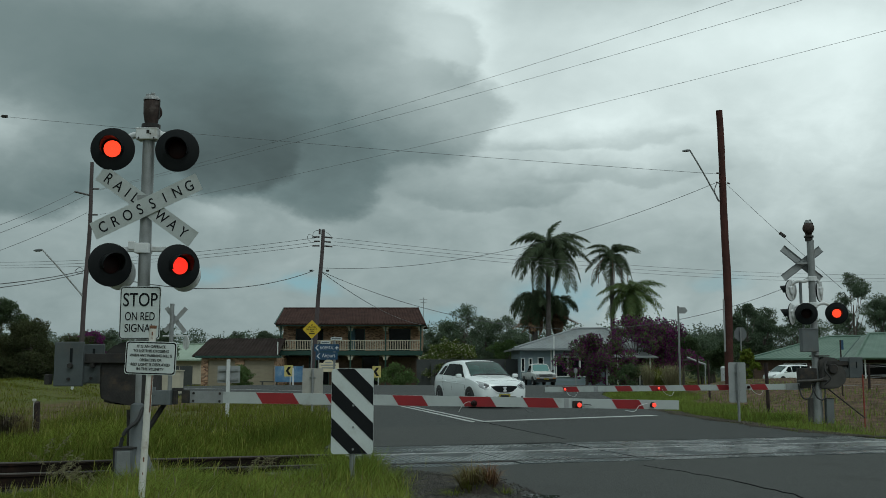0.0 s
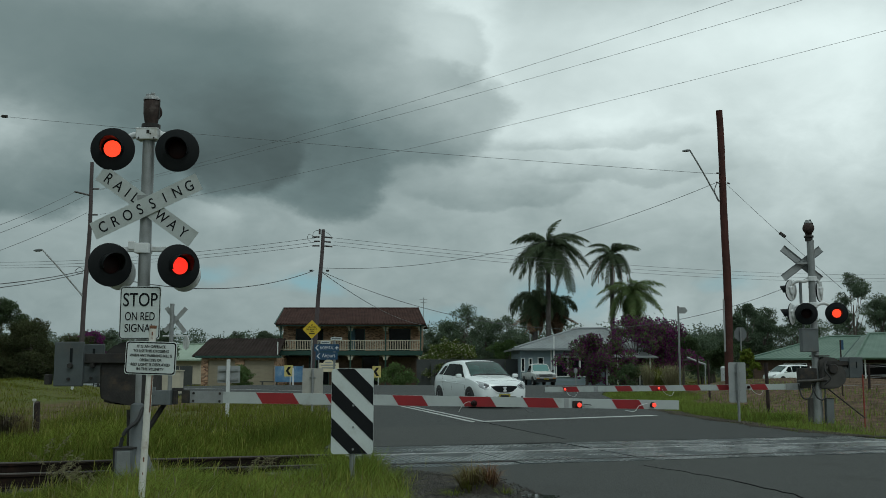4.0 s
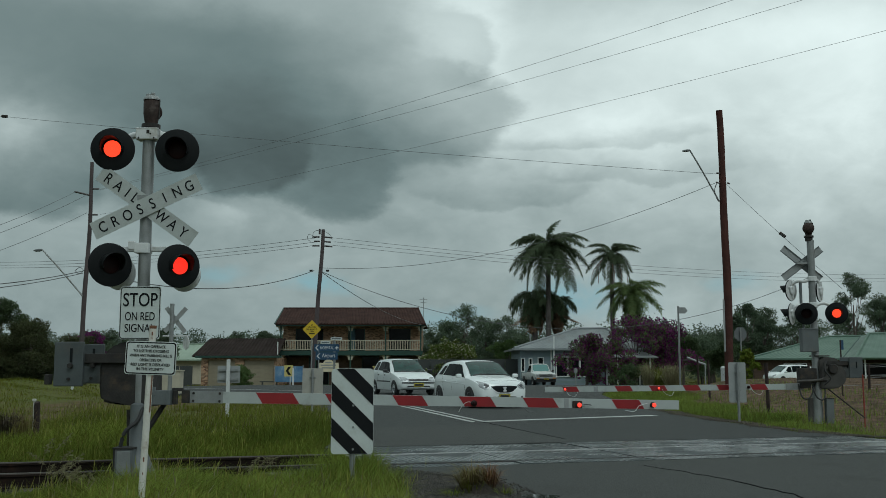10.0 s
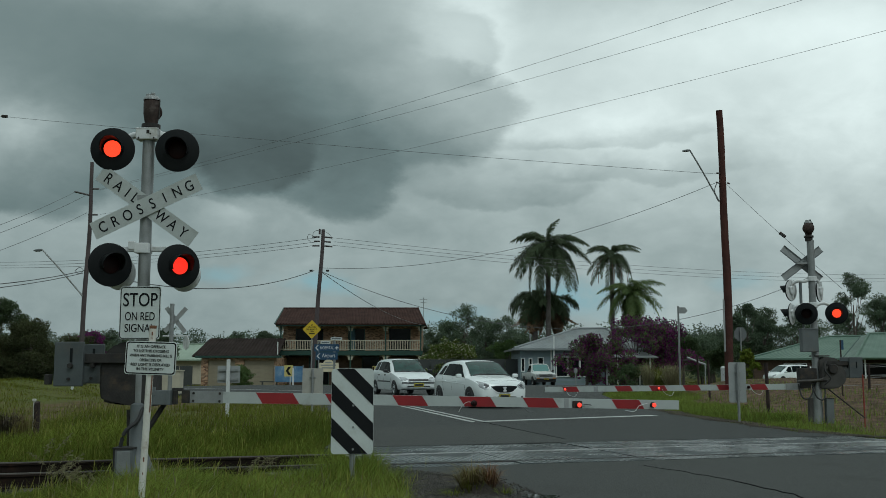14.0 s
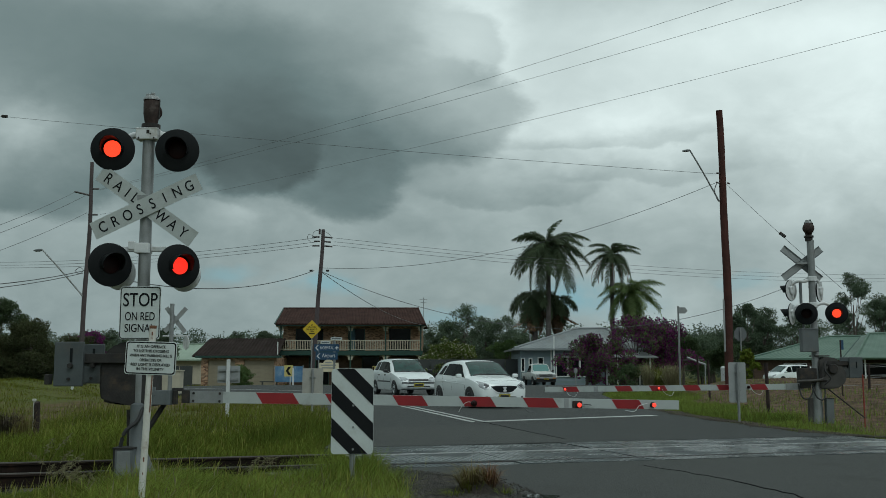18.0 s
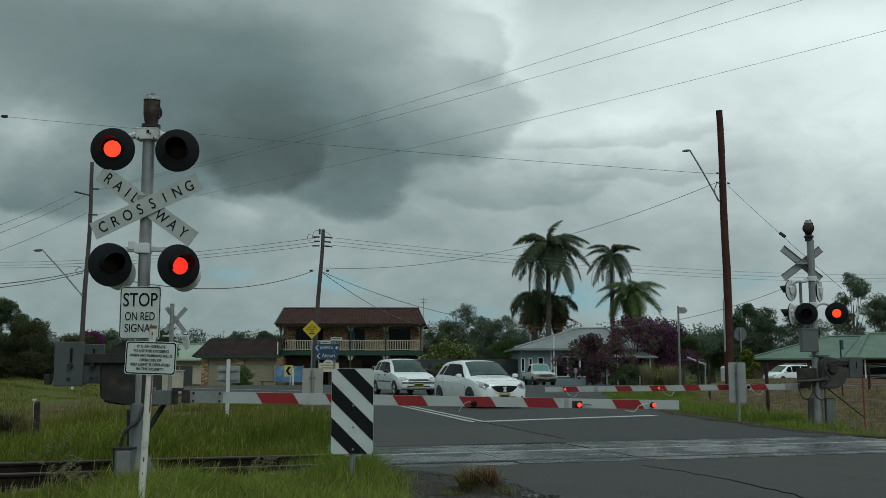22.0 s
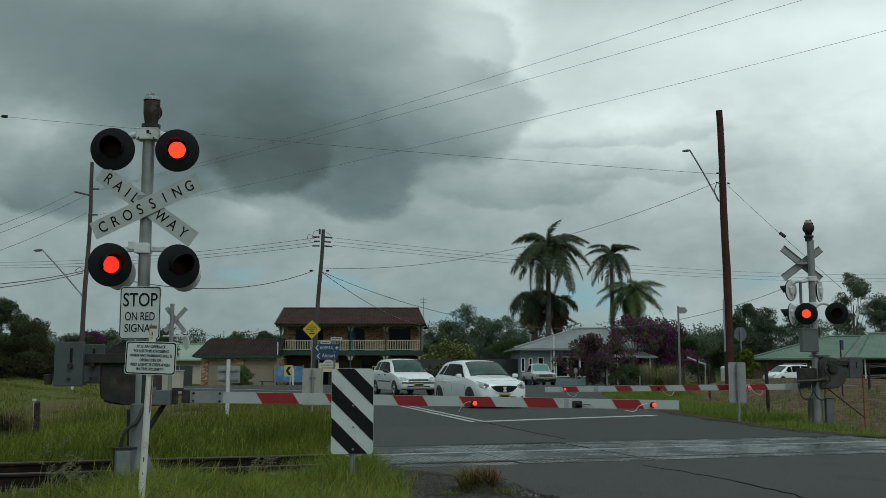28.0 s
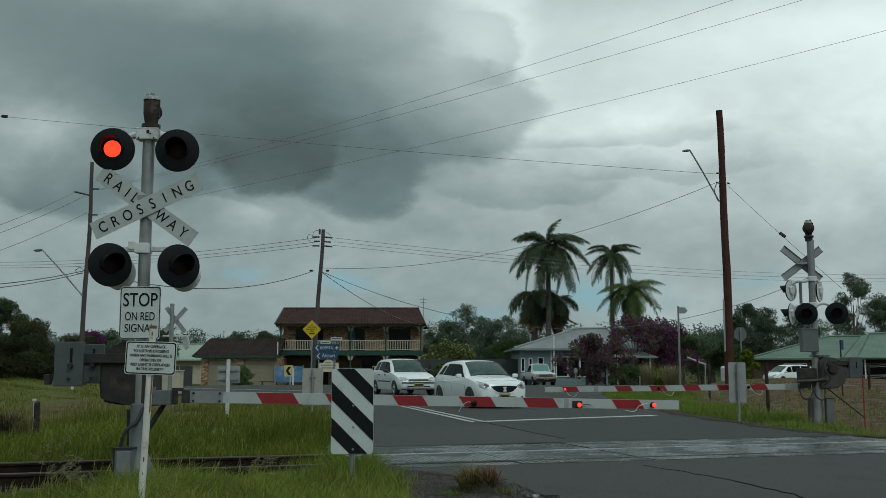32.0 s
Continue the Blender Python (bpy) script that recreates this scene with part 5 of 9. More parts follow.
DARK_GLASS = glass("dark_window_glass", (0.009, 0.011, 0.012), 0.06)
DARK_GLASS.node_tree.nodes["Principled BSDF"].inputs["Specular IOR Level"].default_value = 0.15
CURTAIN = surf("blue_curtain", (0.08, 0.16, 0.20), (0.05, 0.11, 0.15), 8.0, 0.9, 0.1)
# Brown brick walls; lower storey's verandah shade is put into this darker colour.
DARK_SHADED_WALL = surf("dark_shaded_brown_brick", (0.10, 0.062, 0.042), (0.065, 0.042, 0.03), 6.0, 0.85, 0.2, fine=14.0)
# Dark metal, also for panels that stand in for shade.
DARK_PARTS_AND_SHADE = surf("dark_parts_and_shade", (0.030, 0.036, 0.036), (0.046, 0.050, 0.049), 2.0, 0.6, 0.05)
rng = np.random.default_rng(11)


def pieces(name, specs, mat, parent, label="", bevel=0.0):
    """Boxes of (size, place), each a part of its own; equal sizes share one mesh."""
    cache, out = {}, []
    for size, at in specs:
        key = tuple(round(v, 4) for v in size)
        if key not in cache:
            cache[key] = None
            ob = part(name, boxes((size, (0, 0, 0)), bevel=bevel), mat, parent, label)
            cache[key] = ob.data
        else:
            ob = new(name, cache[key])
            ob.parent = parent
            if label:
                ob["label"] = label
        ob.location = at
        out.append(ob)
    return out


def ribbed_roof(parent, name, corners, mat, rib, label, thick=0.10, lift=0.018):
    """A roof plane through four corners (eave left, eave right, ridge right, ridge left) with ribs running up it."""
    el, er, rr, rl = (Vector(c) for c in corners)
    bm = bmesh.new()
    n = (er - el).cross(rl - el).normalized()
    if n.z < 0:
        n = -n
    count = max(2, int((er - el).length / rib))
    low, high = [], []
    for k in range(count):
        for u, up in ((0.0, 0.0), (0.45, 0.0), (0.62, lift), (0.88, lift)):
            t = (k + u) / count
            low.append(bm.verts.new(el.lerp(er, t) + n * up))
            high.append(bm.verts.new(rl.lerp(rr, t) + n * up))
    low.append(bm.verts.new(er)), high.append(bm.verts.new(rr))
    for i in range(len(low) - 1):
        bm.faces.new((low[i], low[i + 1], high[i + 1], high[i]))
    under = [bm.verts.new(q - n * thick) for q in (el, er, rr, rl)]
    bm.faces.new(under[::-1])
    bm.faces.new(low + [under[1], under[0]])
    bm.faces.new(high[::-1] + [under[3], under[2]])
    bm.faces.new((low[0], high[0], under[3], under[0])), bm.faces.new((low[-1], under[1], under[2], high[-1]))
    return part(name, bm, mat, parent, label)


def window(parent, x, y, z, w, h, frame_mat=None, curtain=False, name="window"):
    """A framed window facing -y with its pane set back."""
    fm = frame_mat or WHITE_TRIM
    t = 0.07
    bm = bmesh.new()
    loops = []
    for fy in (-0.04, 0.04):
        for ww, hh in ((w, h), (w - 2 * t, h - 2 * t)):
            loops.append([bm.verts.new((sx * ww / 2, fy, sz * hh / 2)) for sx, sz in ((-1, -1), (1, -1), (1, 1), (-1, 1))])
    for p, q in ((0, 1), (3, 2), (2, 0), (1, 3)):
        for k in range(4):
            bm.faces.new((loops[p][k], loops[p][(k + 1) % 4], loops[q][(k + 1) % 4], loops[q][k]))
    f = part(name, bm, fm, parent)
    f.location = (x, y, z)
    part("pane", boxes(((w - 2 * t, 0.02, h - 2 * t), (0, 0.02, 0))), DARK_GLASS, f, "dark glass pane")
    if curtain:
        part("curtain", boxes(((w * 0.28, 0.01, h - 2 * t), (-w * 0.22, -0.004, 0))), CURTAIN, f, "blue curtain")
    return f


def brick_house():
    Y = 96.0
    g = -0.52
    h = empty("house", pose(0, Y, g), "two-storey brown brick house with green-trimmed verandah and brown tiled roof", "house", "houses")
    x0, x1 = -15.75, -2.1
    fl, eave = 3.30, 5.80
    # walls behind the verandah, with openings between brick piers
    piers = [(-15.75, -14.55), (-11.8, -9.35), (-7.7, -5.35), (-3.2, -2.1)]
    for a, b in piers:
        part("wall", boxes((((b - a), 0.25, eave - fl), ((a + b) / 2, 2.0, (fl + eave) / 2))), BRICK, h, "mottled brown brick wall")
    for a, b in zip(piers, piers[1:]):
        wide = b[0] - a[1]
        mid = (b[0] + a[1]) / 2
        part("wall", boxes(((wide, 0.25, 0.25), (mid, 2.0, eave - 0.125))), BRICK, h)
        window(h, mid, 1.98, (fl + eave - 0.25) / 2, wide, eave - fl - 0.25, GREEN_TRIM, mid > -9.2 and mid < -8, "sliding_door")
    # lower storey: shade under the verandah is put into the brick's colour
    for a, b in ((-15.75, -13.2), (-11.2, -8.0), (-6.3, -2.1)):
        part("wall", boxes((((b - a), 0.25, fl - 0.5), ((a + b) / 2, 2.0, (fl - 0.5) / 2))), DARK_SHADED_WALL, h, "lower brick wall darkened in its colour for verandah shade")
    for a, b in ((-13.2, -11.2), (-8.0, -6.3)):
        window(h, (a + b) / 2, 2.0, 1.4, b - a, 2.8, GREEN_TRIM, False, "glass_door")
    part("side_wall", boxes(((0.25, 8.0, eave), (x0 + 0.13, 6.13, eave / 2))), BRICK, h)
    part("side_wall", boxes(((0.25, 8.0, eave), (x1 - 0.13, 6.13, eave / 2))), BRICK, h)
    part("back_wall", boxes(((x1 - x0, 0.25, eave), ((x0 + x1) / 2, 10.2, eave / 2))), BRICK, h)
    part("ceiling_slab", boxes(((x1 - x0, 10.2, 0.12), ((x0 + x1) / 2, 5.1, eave + 0.06))), GREEN_TRIM, h)
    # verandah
    part("verandah_floor", boxes(((x1 - x0 + 0.2, 2.0, 0.16), ((x0 + x1) / 2, 0.98, fl - 0.10))), DARK_SHADED_WALL, h, "verandah deck")
    part("floor_beam", boxes(((x1 - x0 + 0.3, 0.12, 0.46), ((x0 + x1) / 2, 0.0, fl - 0.18)), bevel=0.01), GREEN_TRIM, h, "dark green floor beam")
    part("eave_beam", boxes(((x1 - x0 + 0.7, 0.14, 0.26), ((x0 + x1) / 2, -0.35, eave + 0.02)), bevel=0.01), GREEN_TRIM, h, "dark green gutter beam")
    xs = (-15.7, -12.3, -8.95, -5.55, -2.15)
    for x in xs:
        part("post", boxes(((0.13, 0.13, eave - 0.1), (x, 0.07, (eave - 0.1) / 2)), bevel=0.01), GREEN_TRIM, h, "dark green verandah post")
        for z in (eave - 0.32, fl - 0.62):
            for s in (-1, 1):
                b = bmesh.new()
                slab(b, [(0, 0.24), (s * 0.42, 0.24), (s * 0.40, 0.14), (s * 0.24, 0.12), (s * 0.15, -0.04), (s * 0.12, -0.2), (0, -0.24)], 0.04)
                k = part("bracket", b, CREAM, h, "cream fretwork bracket")
                k.location = (x + s * 0.07, 0.09, z)
    for a, b in zip(xs, xs[1:]):
        rl = part("railing", boxes(((b - a - 0.14, 0.06, 0.07), ((a + b) / 2, 0.0, fl + 1.02))), CREAM, h, "cream verandah railing")
        part("bottom_rail", boxes(((b - a - 0.14, 0.05, 0.06), ((a + b) / 2, 0.0, fl + 0.14))), CREAM, rl)
        n = 20
        base = None
        for k in range(n):
            x = a + 0.07 + (b - a - 0.14) * (k + 0.5) / n
            if base is None:
                base = ob = part("baluster", boxes(((0.05, 0.045, 0.82), (0, 0, 0))), CREAM, rl)
            else:
                ob = new("baluster", base.data)
                ob.parent = rl
            ob.location = (x, 0.0, fl + 0.58)
    # roof
    e = eave + 0.12
    ribbed_roof(h, "roof", [(x0 - 0.45, -0.55, e), (x1 + 0.45, -0.55, e), (x1 - 0.35, 4.6, e + 1.75), (x0 - 0.45, 4.6, e + 1.75)], ROOF_BROWN, 0.30, "brown tiled roof slope", lift=0.06)
    ribbed_roof(h, "roof", [(x1 + 0.45, 10.6, e), (x0 - 0.45, 10.6, e), (x0 - 0.45, 4.6, e + 1.75), (x1 - 0.35, 4.6, e + 1.75)], ROOF_BROWN, 0.6, "brown tiled roof slope")
    ribbed_roof(h, "roof", [(x1 + 0.45, -0.55, e), (x1 + 0.45, 10.6, e), (x1 - 0.35, 4.6, e + 1.75), (x1 - 0.36, 4.59, e + 1.75)], ROOF_BROWN, 0.6, "brown tiled hip end")
    part("ridge_cap", rods(((x0 - 0.47, 4.6, e + 1.76), (x1 - 0.33, 4.6, e + 1.76), 0.12), seg=8), ROOF_BROWN, h)
    b = bmesh.new()
    slab(b, [(-0.55, 0), (10.6, 0), (4.6, 1.7)], 0.2, Matrix.Translation((x0 - 0.1, 0, e)) @ pose(0, 0, 0, 0, 0, 90))
    part("gable", b, BRICK, h)
    part("barge_board", rods(((x0 - 0.46, -0.55, e), (x0 - 0.46, 4.6, e + 1.75), 0.07), seg=6), GREEN_TRIM, h)
    aer = part("aerial", rods(((x1 + 0.1, 5, e + 0.2), (x1 + 0.1, 5, e + 2.9), 0.03), ((x1 - 0.3, 5, e + 2.7), (x1 + 0.5, 5, e + 2.7), 0.02), ((x1 - 0.2, 5, e + 2.4), (x1 + 0.4, 5, e + 2.4), 0.02), seg=6), GALV, h, "thin television aerial")


brick_house()


def garage():
    Y, g = 92.0, -0.55
    h = empty("garage", pose(0, Y, g), "long brick garage with cream doors and dark tiled roof", "garage", "houses")
    x0, x1 = -22.3, -15.35
    ev = 2.72
    doors = [(-21.7, -19.2), (-18.35, -15.6)]
    spans = [(-22.3, -21.7), (-19.2, -18.35), (-15.6, -15.35)]
    for a, b in spans:
        part("pier", boxes(((b - a, 0.3, ev), ((a + b) / 2, 0, ev / 2))), BRICK, h, "brown brick pier")
    for a, b in doors:
        part("lintel", boxes(((b - a, 0.3, 0.3), ((a + b) / 2, 0, ev - 0.15))), BRICK, h)
        d = part("garage_door", boxes(((b - a, 0.06, ev - 0.3), ((a + b) / 2, 0.08, (ev - 0.3) / 2))), PALE_BRICK, h, "closed cream garage door")
        pieces("door_panel", [((b - a - 0.1, 0.03, (ev - 0.3) / 6 - 0.04), ((a + b) / 2, 0.045, (ev - 0.3) / 6 * (k + 0.5))) for k in range(6)], PALE_BRICK, d)
    part("side_wall", boxes(((0.25, 7.7, ev), (x0 + 0.125, 4.0, ev / 2))), BRICK, h)
    part("side_wall", boxes(((0.25, 7.7, ev), (x1 - 0.125, 4.0, ev / 2))), BRICK, h)
    part("back_wall", boxes(((x1 - x0, 0.25, ev), ((x0 + x1) / 2, 8.0, ev / 2))), BRICK, h)
    part("gutter", boxes(((x1 - x0 + 1.0, 0.14, 0.2), ((x0 + x1) / 2, -0.5, ev + 0.02)), bevel=0.01), GREEN_TRIM, h, "dark green gutter")
    e = ev + 0.1
    ribbed_roof(h, "roof", [(x0 - 0.8, -0.55, e), (x1 + 0.15, -0.55, e), (x1 + 0.15, 4.0, e + 1.72), (x0 - 0.2, 4.0, e + 1.72)], ROOF_DARK, 0.32, "dark tiled roof slope", lift=0.05)
    ribbed_roof(h, "roof", [(x1 + 0.15, 8.5, e), (x0 - 0.8, 8.5, e), (x0 - 0.2, 4.0, e + 1.72), (x1 + 0.15, 4.0, e + 1.72)], ROOF_DARK, 0.8, "dark tiled roof slope")
    ribbed_roof(h, "roof", [(x0 - 0.8, 8.5, e), (x0 - 0.8, -0.55, e), (x0 - 0.2, 4.0, e + 1.72), (x0 - 0.21, 4.01, e + 1.72)], ROOF_DARK, 0.8, "dark tiled hip end")
    part("downpipe", rods(((x1 + 0.1, -0.3, 2.6), (x1 + 0.1, -0.3, 4.1), 0.05), seg=8), WHITE_TRIM, h, "white downpipe")


garage()


def hip_house(name, x0, x1, y0, y1, g, ev, rise, wall_mat, roof_mat, label, rib=0.4, over=0.5, inset=None, inset_far=None):
    """A single-storey house with a hipped roof; front wall towards -y left to the caller for its openings."""
    h = empty(name, pose(0, 0, g), label, "house", "houses")
    part("side_wall", boxes(((0.2, y1 - y0 - 0.4, ev), (x0 + 0.1, (y0 + y1) / 2, ev / 2))), wall_mat, h)
    part("side_wall", boxes(((0.2, y1 - y0 - 0.4, ev), (x1 - 0.1, (y0 + y1) / 2, ev / 2))), wall_mat, h)
    part("back_wall", boxes(((x1 - x0, 0.2, ev), ((x0 + x1) / 2, y1 - 0.1, ev / 2))), wall_mat, h)
    a = inset or (y1 - y0) / 2
    c = inset_far or a
    ym, e = (y0 + y1) / 2, ev + 0.06
    X0, X1, Y0, Y1 = x0 - over, x1 + over, y0 - over, y1 + over
    for q in ([(X0, Y0, e), (X1, Y0, e), (X1 - c, ym, e + rise), (X0 + a, ym, e + rise)], [(X1, Y1, e), (X0, Y1, e), (X0 + a, ym, e + rise), (X1 - c, ym, e + rise)],
              [(X0, Y1, e), (X0, Y0, e), (X0 + a, ym - 0.01, e + rise), (X0 + a, ym, e + rise)], [(X1, Y0, e), (X1, Y1, e), (X1 - c, ym, e + rise), (X1 - c, ym - 0.01, e + rise)]):
        ribbed_roof(h, "roof", q, roof_mat, rib, "")
    for p, q in (((X0, Y0, e), (X0 + a, ym, e + rise)), ((X1, Y0, e), (X1 - c, ym, e + rise)), ((X0 + a, ym, e + rise), (X1 - c, ym, e + rise))):
        part("ridge_cap", rods((Vector(p) + Vector((0, 0, 0.03)), Vector(q) + Vector((0, 0, 0.03)), 0.10), seg=8), roof_mat, h, "metal ridge capping")
    part("gutter", boxes(((X1 - X0, 0.12, 0.14), ((X0 + X1) / 2, Y0 - 0.06, e - 0.08))), roof_mat, h)
    part("gutter", boxes(((0.12, Y1 - Y0, 0.14), (X0 - 0.06, ym, e - 0.08))), roof_mat, h)
    return h


def board_wall(parent, x0, x1, y, z0, z1, mat, pitch=0.17):
    """Weatherboards, each a lapped plank."""
    n = max(1, int((z1 - z0) / pitch))
    proto = None
    for k in range(n):
        if proto is None:
            b = bmesh.new()
            slab(b, [(0, 0), (x1 - x0, 0), (x1 - x0, pitch), (0, pitch)], 0.03)
            for v in b.verts:
                if v.co.y < -0.01 and v.co.z > pitch / 2:
                    v.co.y += 0.022
            proto = ob = part("weatherboard", b, mat, parent)
        else:
            ob = new("weatherboard", proto.data)
            ob.parent = parent
        ob.location = (x0, y, z0 + k * pitch)
    part("wall", boxes(((x1 - x0, 0.12, z1 - z0), ((x0 + x1) / 2, y + 0.07, (z0 + z1) / 2))), mat, parent)


def blue_house():
    g, ev = -0.32, 2.95
    h = hip_house("house", 6.0, 15.5, 77.6, 87.5, g, ev, 1.75, BLUE_BOARD, ROOF_GREY, "pale blue weatherboard cottage with a grey metal roof", inset=5.75, inset_far=2.6)
    y = 77.7
    cols = [(6.0, 6.12), (6.36, 6.72), (6.94, 7.42), (7.82, 8.80), (11.6, 15.5)]
    for a, b in cols:
        board_wall(h, a, b, y, 0.0, ev, BLUE_BOARD)
    for a, b, zc, hh in ((6.12, 6.36, 1.75, 1.0), (6.72, 6.94, 1.85, 0.8), (7.42, 7.82, 1.80, 1.0), (8.80, 11.6, 1.60, 1.5)):
        board_wall(h, a, b, y, 0.0, zc - hh / 2, BLUE_BOARD)
        board_wall(h, a, b, y, zc + hh / 2, ev, BLUE_BOARD)
        if b - a > 2:
            for k in range(3):
                window(h, a + (b - a) * (k + 0.5) / 3, y - 0.05, zc, (b - a) / 3 - 0.01, hh + 0.08)
        else:
            window(h, (a + b) / 2, y - 0.05, zc, b - a + 0.08, hh + 0.08)
    part("corner_board", boxes(((0.12, 0.06, ev), (8.45, y - 0.05, ev / 2))), WHITE_TRIM, h, "white corner board")
    part("downpipe", rods(((8.6, y - 0.62, 0), (8.6, y - 0.62, ev + 1.0), 0.05), seg=8), WHITE_TRIM, h, "white downpipe")
    part("vent_pipe", rods(((6.9, y + 0.9, ev), (6.9, y + 0.9, ev + 1.25), 0.05), seg=8), GALV, h, "thin vent pipe")
    c = empty("carport", pose(14.0, 73.5, -0.25), "open carport with a grey metal roof on white posts", "carport")
    for px, py in ((-1.1, 0), (1.3, 0), (-1.1, 4), (1.3, 4)):
        part("post", boxes(((0.09, 0.09, 2.3), (px, py, 1.15))), WHITE_TRIM, c, "white post")
    ribbed_roof(c, "roof", [(-1.5, -0.4, 2.25), (1.8, -0.4, 2.25), (1.6, 4.4, 2.75), (-1.4, 4.4, 2.75)], ROOF_GREY, 0.4, "grey metal carport roof")
    # dark panel added so the open carport's rear reads as shaded
    part("rear_shade_panel", boxes(((3.0, 0.08, 2.2), (0.1, 4.2, 1.1))), DARK_PARTS_AND_SHADE, c, "dark panel standing in for shade at the carport's rear")


blue_house()


def green_house():
    g, ev = -0.45, 2.42
    turn = pose(28.4, 91, 0, 0, 0, -15) @ pose(-28.4, -91, 0)
    h = hip_house("house", 28.4, 52.0, 91, 103, g, ev, 2.1, DARK_SHADED_WALL, ROOF_GREEN, "low brick house with a wide green metal roof", rib=0.45, inset=7.6)
    h.matrix_basis = turn @ h.matrix_basis
    cols = [(28.4, 31.0), (33.0, 37.5), (39.8, 42.0), (44.0, 52.0)]
    for a, b in cols:
        part("wall", boxes(((b - a, 0.2, ev), ((a + b) / 2, 91.1, ev / 2))), DARK_SHADED_WALL, h, "dark brown brick wall")
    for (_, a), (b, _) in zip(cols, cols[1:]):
        part("wall", boxes(((b - a, 0.2, 0.9), ((a + b) / 2, 91.1, 0.45))), DARK_SHADED_WALL, h)
        part("wall", boxes(((b - a, 0.2, 0.35), ((a + b) / 2, 91.1, ev - 0.175))), DARK_SHADED_WALL, h)
        window(h, (a + b) / 2, 91.08, (0.9 + ev - 0.35) / 2, b - a, ev - 1.25)
    back = turn.inverted()
    foot, crest, valley_top, valley_foot, far_foot, far_crest = (back @ Vector(p) for p in ((34.6, 83.5, ev), (38.6, 90.0, ev + 2.25), (39.4, 93.5, ev + 2.16), (35.2, 87.6, ev + 0.06), (54.0, 78.5, ev), (51.5, 86.5, ev + 2.25)))
    ribbed_roof(h, "wing_roof", [foot, far_foot, far_crest, crest], ROOF_GREEN, 0.45, "green metal roof of the wing")
    ribbed_roof(h, "wing_roof", [valley_foot, foot, crest, valley_top], ROOF_GREEN, 0.45, "green metal roof of the wing")
    for p, q in ((foot, crest), (crest, far_crest), (foot, far_foot)):
        part("ridge_cap", rods((Vector(p) + Vector((0, 0, 0.04)), Vector(q) + Vector((0, 0, 0.04)), 0.12), seg=8), ROOF_GREEN, h, "green ridge capping")
    part("valley", rods((Vector(valley_foot) + Vector((0, -0.05, 0.02)), Vector(valley_top) + Vector((0, -0.05, 0.02)), 0.07), seg=6), GREEN_TRIM, h, "dark valley gutter")
    for k in range(5):
        p = foot.lerp(far_foot, 0.04 + 0.22 * k)
        part("post", boxes(((0.11, 0.11, ev - 0.1), (p.x, p.y + 0.35, (ev - 0.1) / 2))), WHITE_TRIM, h, "white porch post")
    part("vent", lathe(bmesh.new(), [(0.14, 0), (0.14, 0.2), (0.24, 0.25), (0.2, 0.4), (0, 0.45)], Matrix.Translation((38.4, 95.4, ev + 1.6)), 12), WHITE_TRIM, h, "small roof vent")
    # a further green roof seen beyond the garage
    k = hip_house("house", -30.5, -23.8, 108, 116, -0.6, 2.6, 1.7, DARK_SHADED_WALL, ROOF_PALE, "distant house with a pale green metal roof", rib=0.45, inset=1.0)
    part("wall", boxes(((6.7, 0.2, 2.6), (-27.15, 108.1, 1.3))), CREAM, k, "cream front wall")


green_house()


# ---- poles, wires, street signs ----
def pole(name, base, top, r0, r1, mat, label, category="utility pole"):
    p = empty(name, pose(*base), label, category, "utility poles")
    d = Vector(top) - Vector(base)
    bm = bmesh.new()
    n = 14
    rings = []
    for i in range(n + 1):
        t = i / n
        c = d * t + Vector((0.05 * math.sin(3.1 * t) + 0.02 * math.sin(11.0 * t + base[1]), 0, 0))
        r = r0 + (r1 - r0) * t
        rings.append([bm.verts.new(c + Vector((r * math.cos(k * 0.5236), r * math.sin(k * 0.5236), 0)) * wander.uniform(0.95, 1.05)) for k in range(12)])
    for a, b in zip(rings, rings[1:]):
        for k in range(12):
            bm.faces.new((a[k], a[(k + 1) % 12], b[(k + 1) % 12], b[k]))
    bm.faces.new(rings[-1]), bm.faces.new(rings[0][::-1])
    part("shaft", bm, mat, p, smooth=True)
    return p


def insulator(parent, a, b, r=0.05):
    part("insulator", rods((a, b, r), seg=10), INSULATOR, parent, "grey insulator", smooth=True)


def outreach(parent, foot, tip, lamp_len=0.6, r=0.035):
    arm = part("lamp_arm", tube(arc([foot, Vector(foot).lerp(Vector(tip), 0.55) + Vector((0, 0, 0.02)), Vector(tip) + Vector((0.08 if tip[0] > foot[0] else -0.02, 0, 0))], 6), r, 8), GALV, parent, "slender lamp arm", smooth=True)
    bm = bmesh.new()
    lathe(bm, [(0.0, 0.0), (0.04, 0.02), (0.058, 0.12), (0.05, 0.26), (0.02, 0.36), (0, 0.37)], Matrix.Translation(tip) @ pose(0, 0, 0, 0, -95, 0), 12)
    part("lamp_head", bm, GREY_PAINT, parent, "unlit street lamp head", smooth=True)


rp = pole("utility_pole", (12.08, 42, 0.4), (12.0, 42, 12.33), 0.19, 0.135, POLE_RED, "tall red-brown timber utility pole with a street lamp")
outreach(rp, (-0.22, -0.1, 7.9), (-1.45, -0.3, 10.1))
insulator(rp, (-0.30, -0.1, 9.15), (-0.16, -0.1, 9.13), 0.035)
insulator(rp, (-0.34, -0.1, 8.75), (-0.18, -0.1, 8.7), 0.035)
insulator(rp, (0.14, -0.1, 8.72), (0.26, -0.1, 8.68), 0.035)
part("cable_guard", boxes(((0.06, 0.05, 2.2), (-0.19, -0.12, 2.6))), SIGN_BACK, rp, "pale cable guard strip")
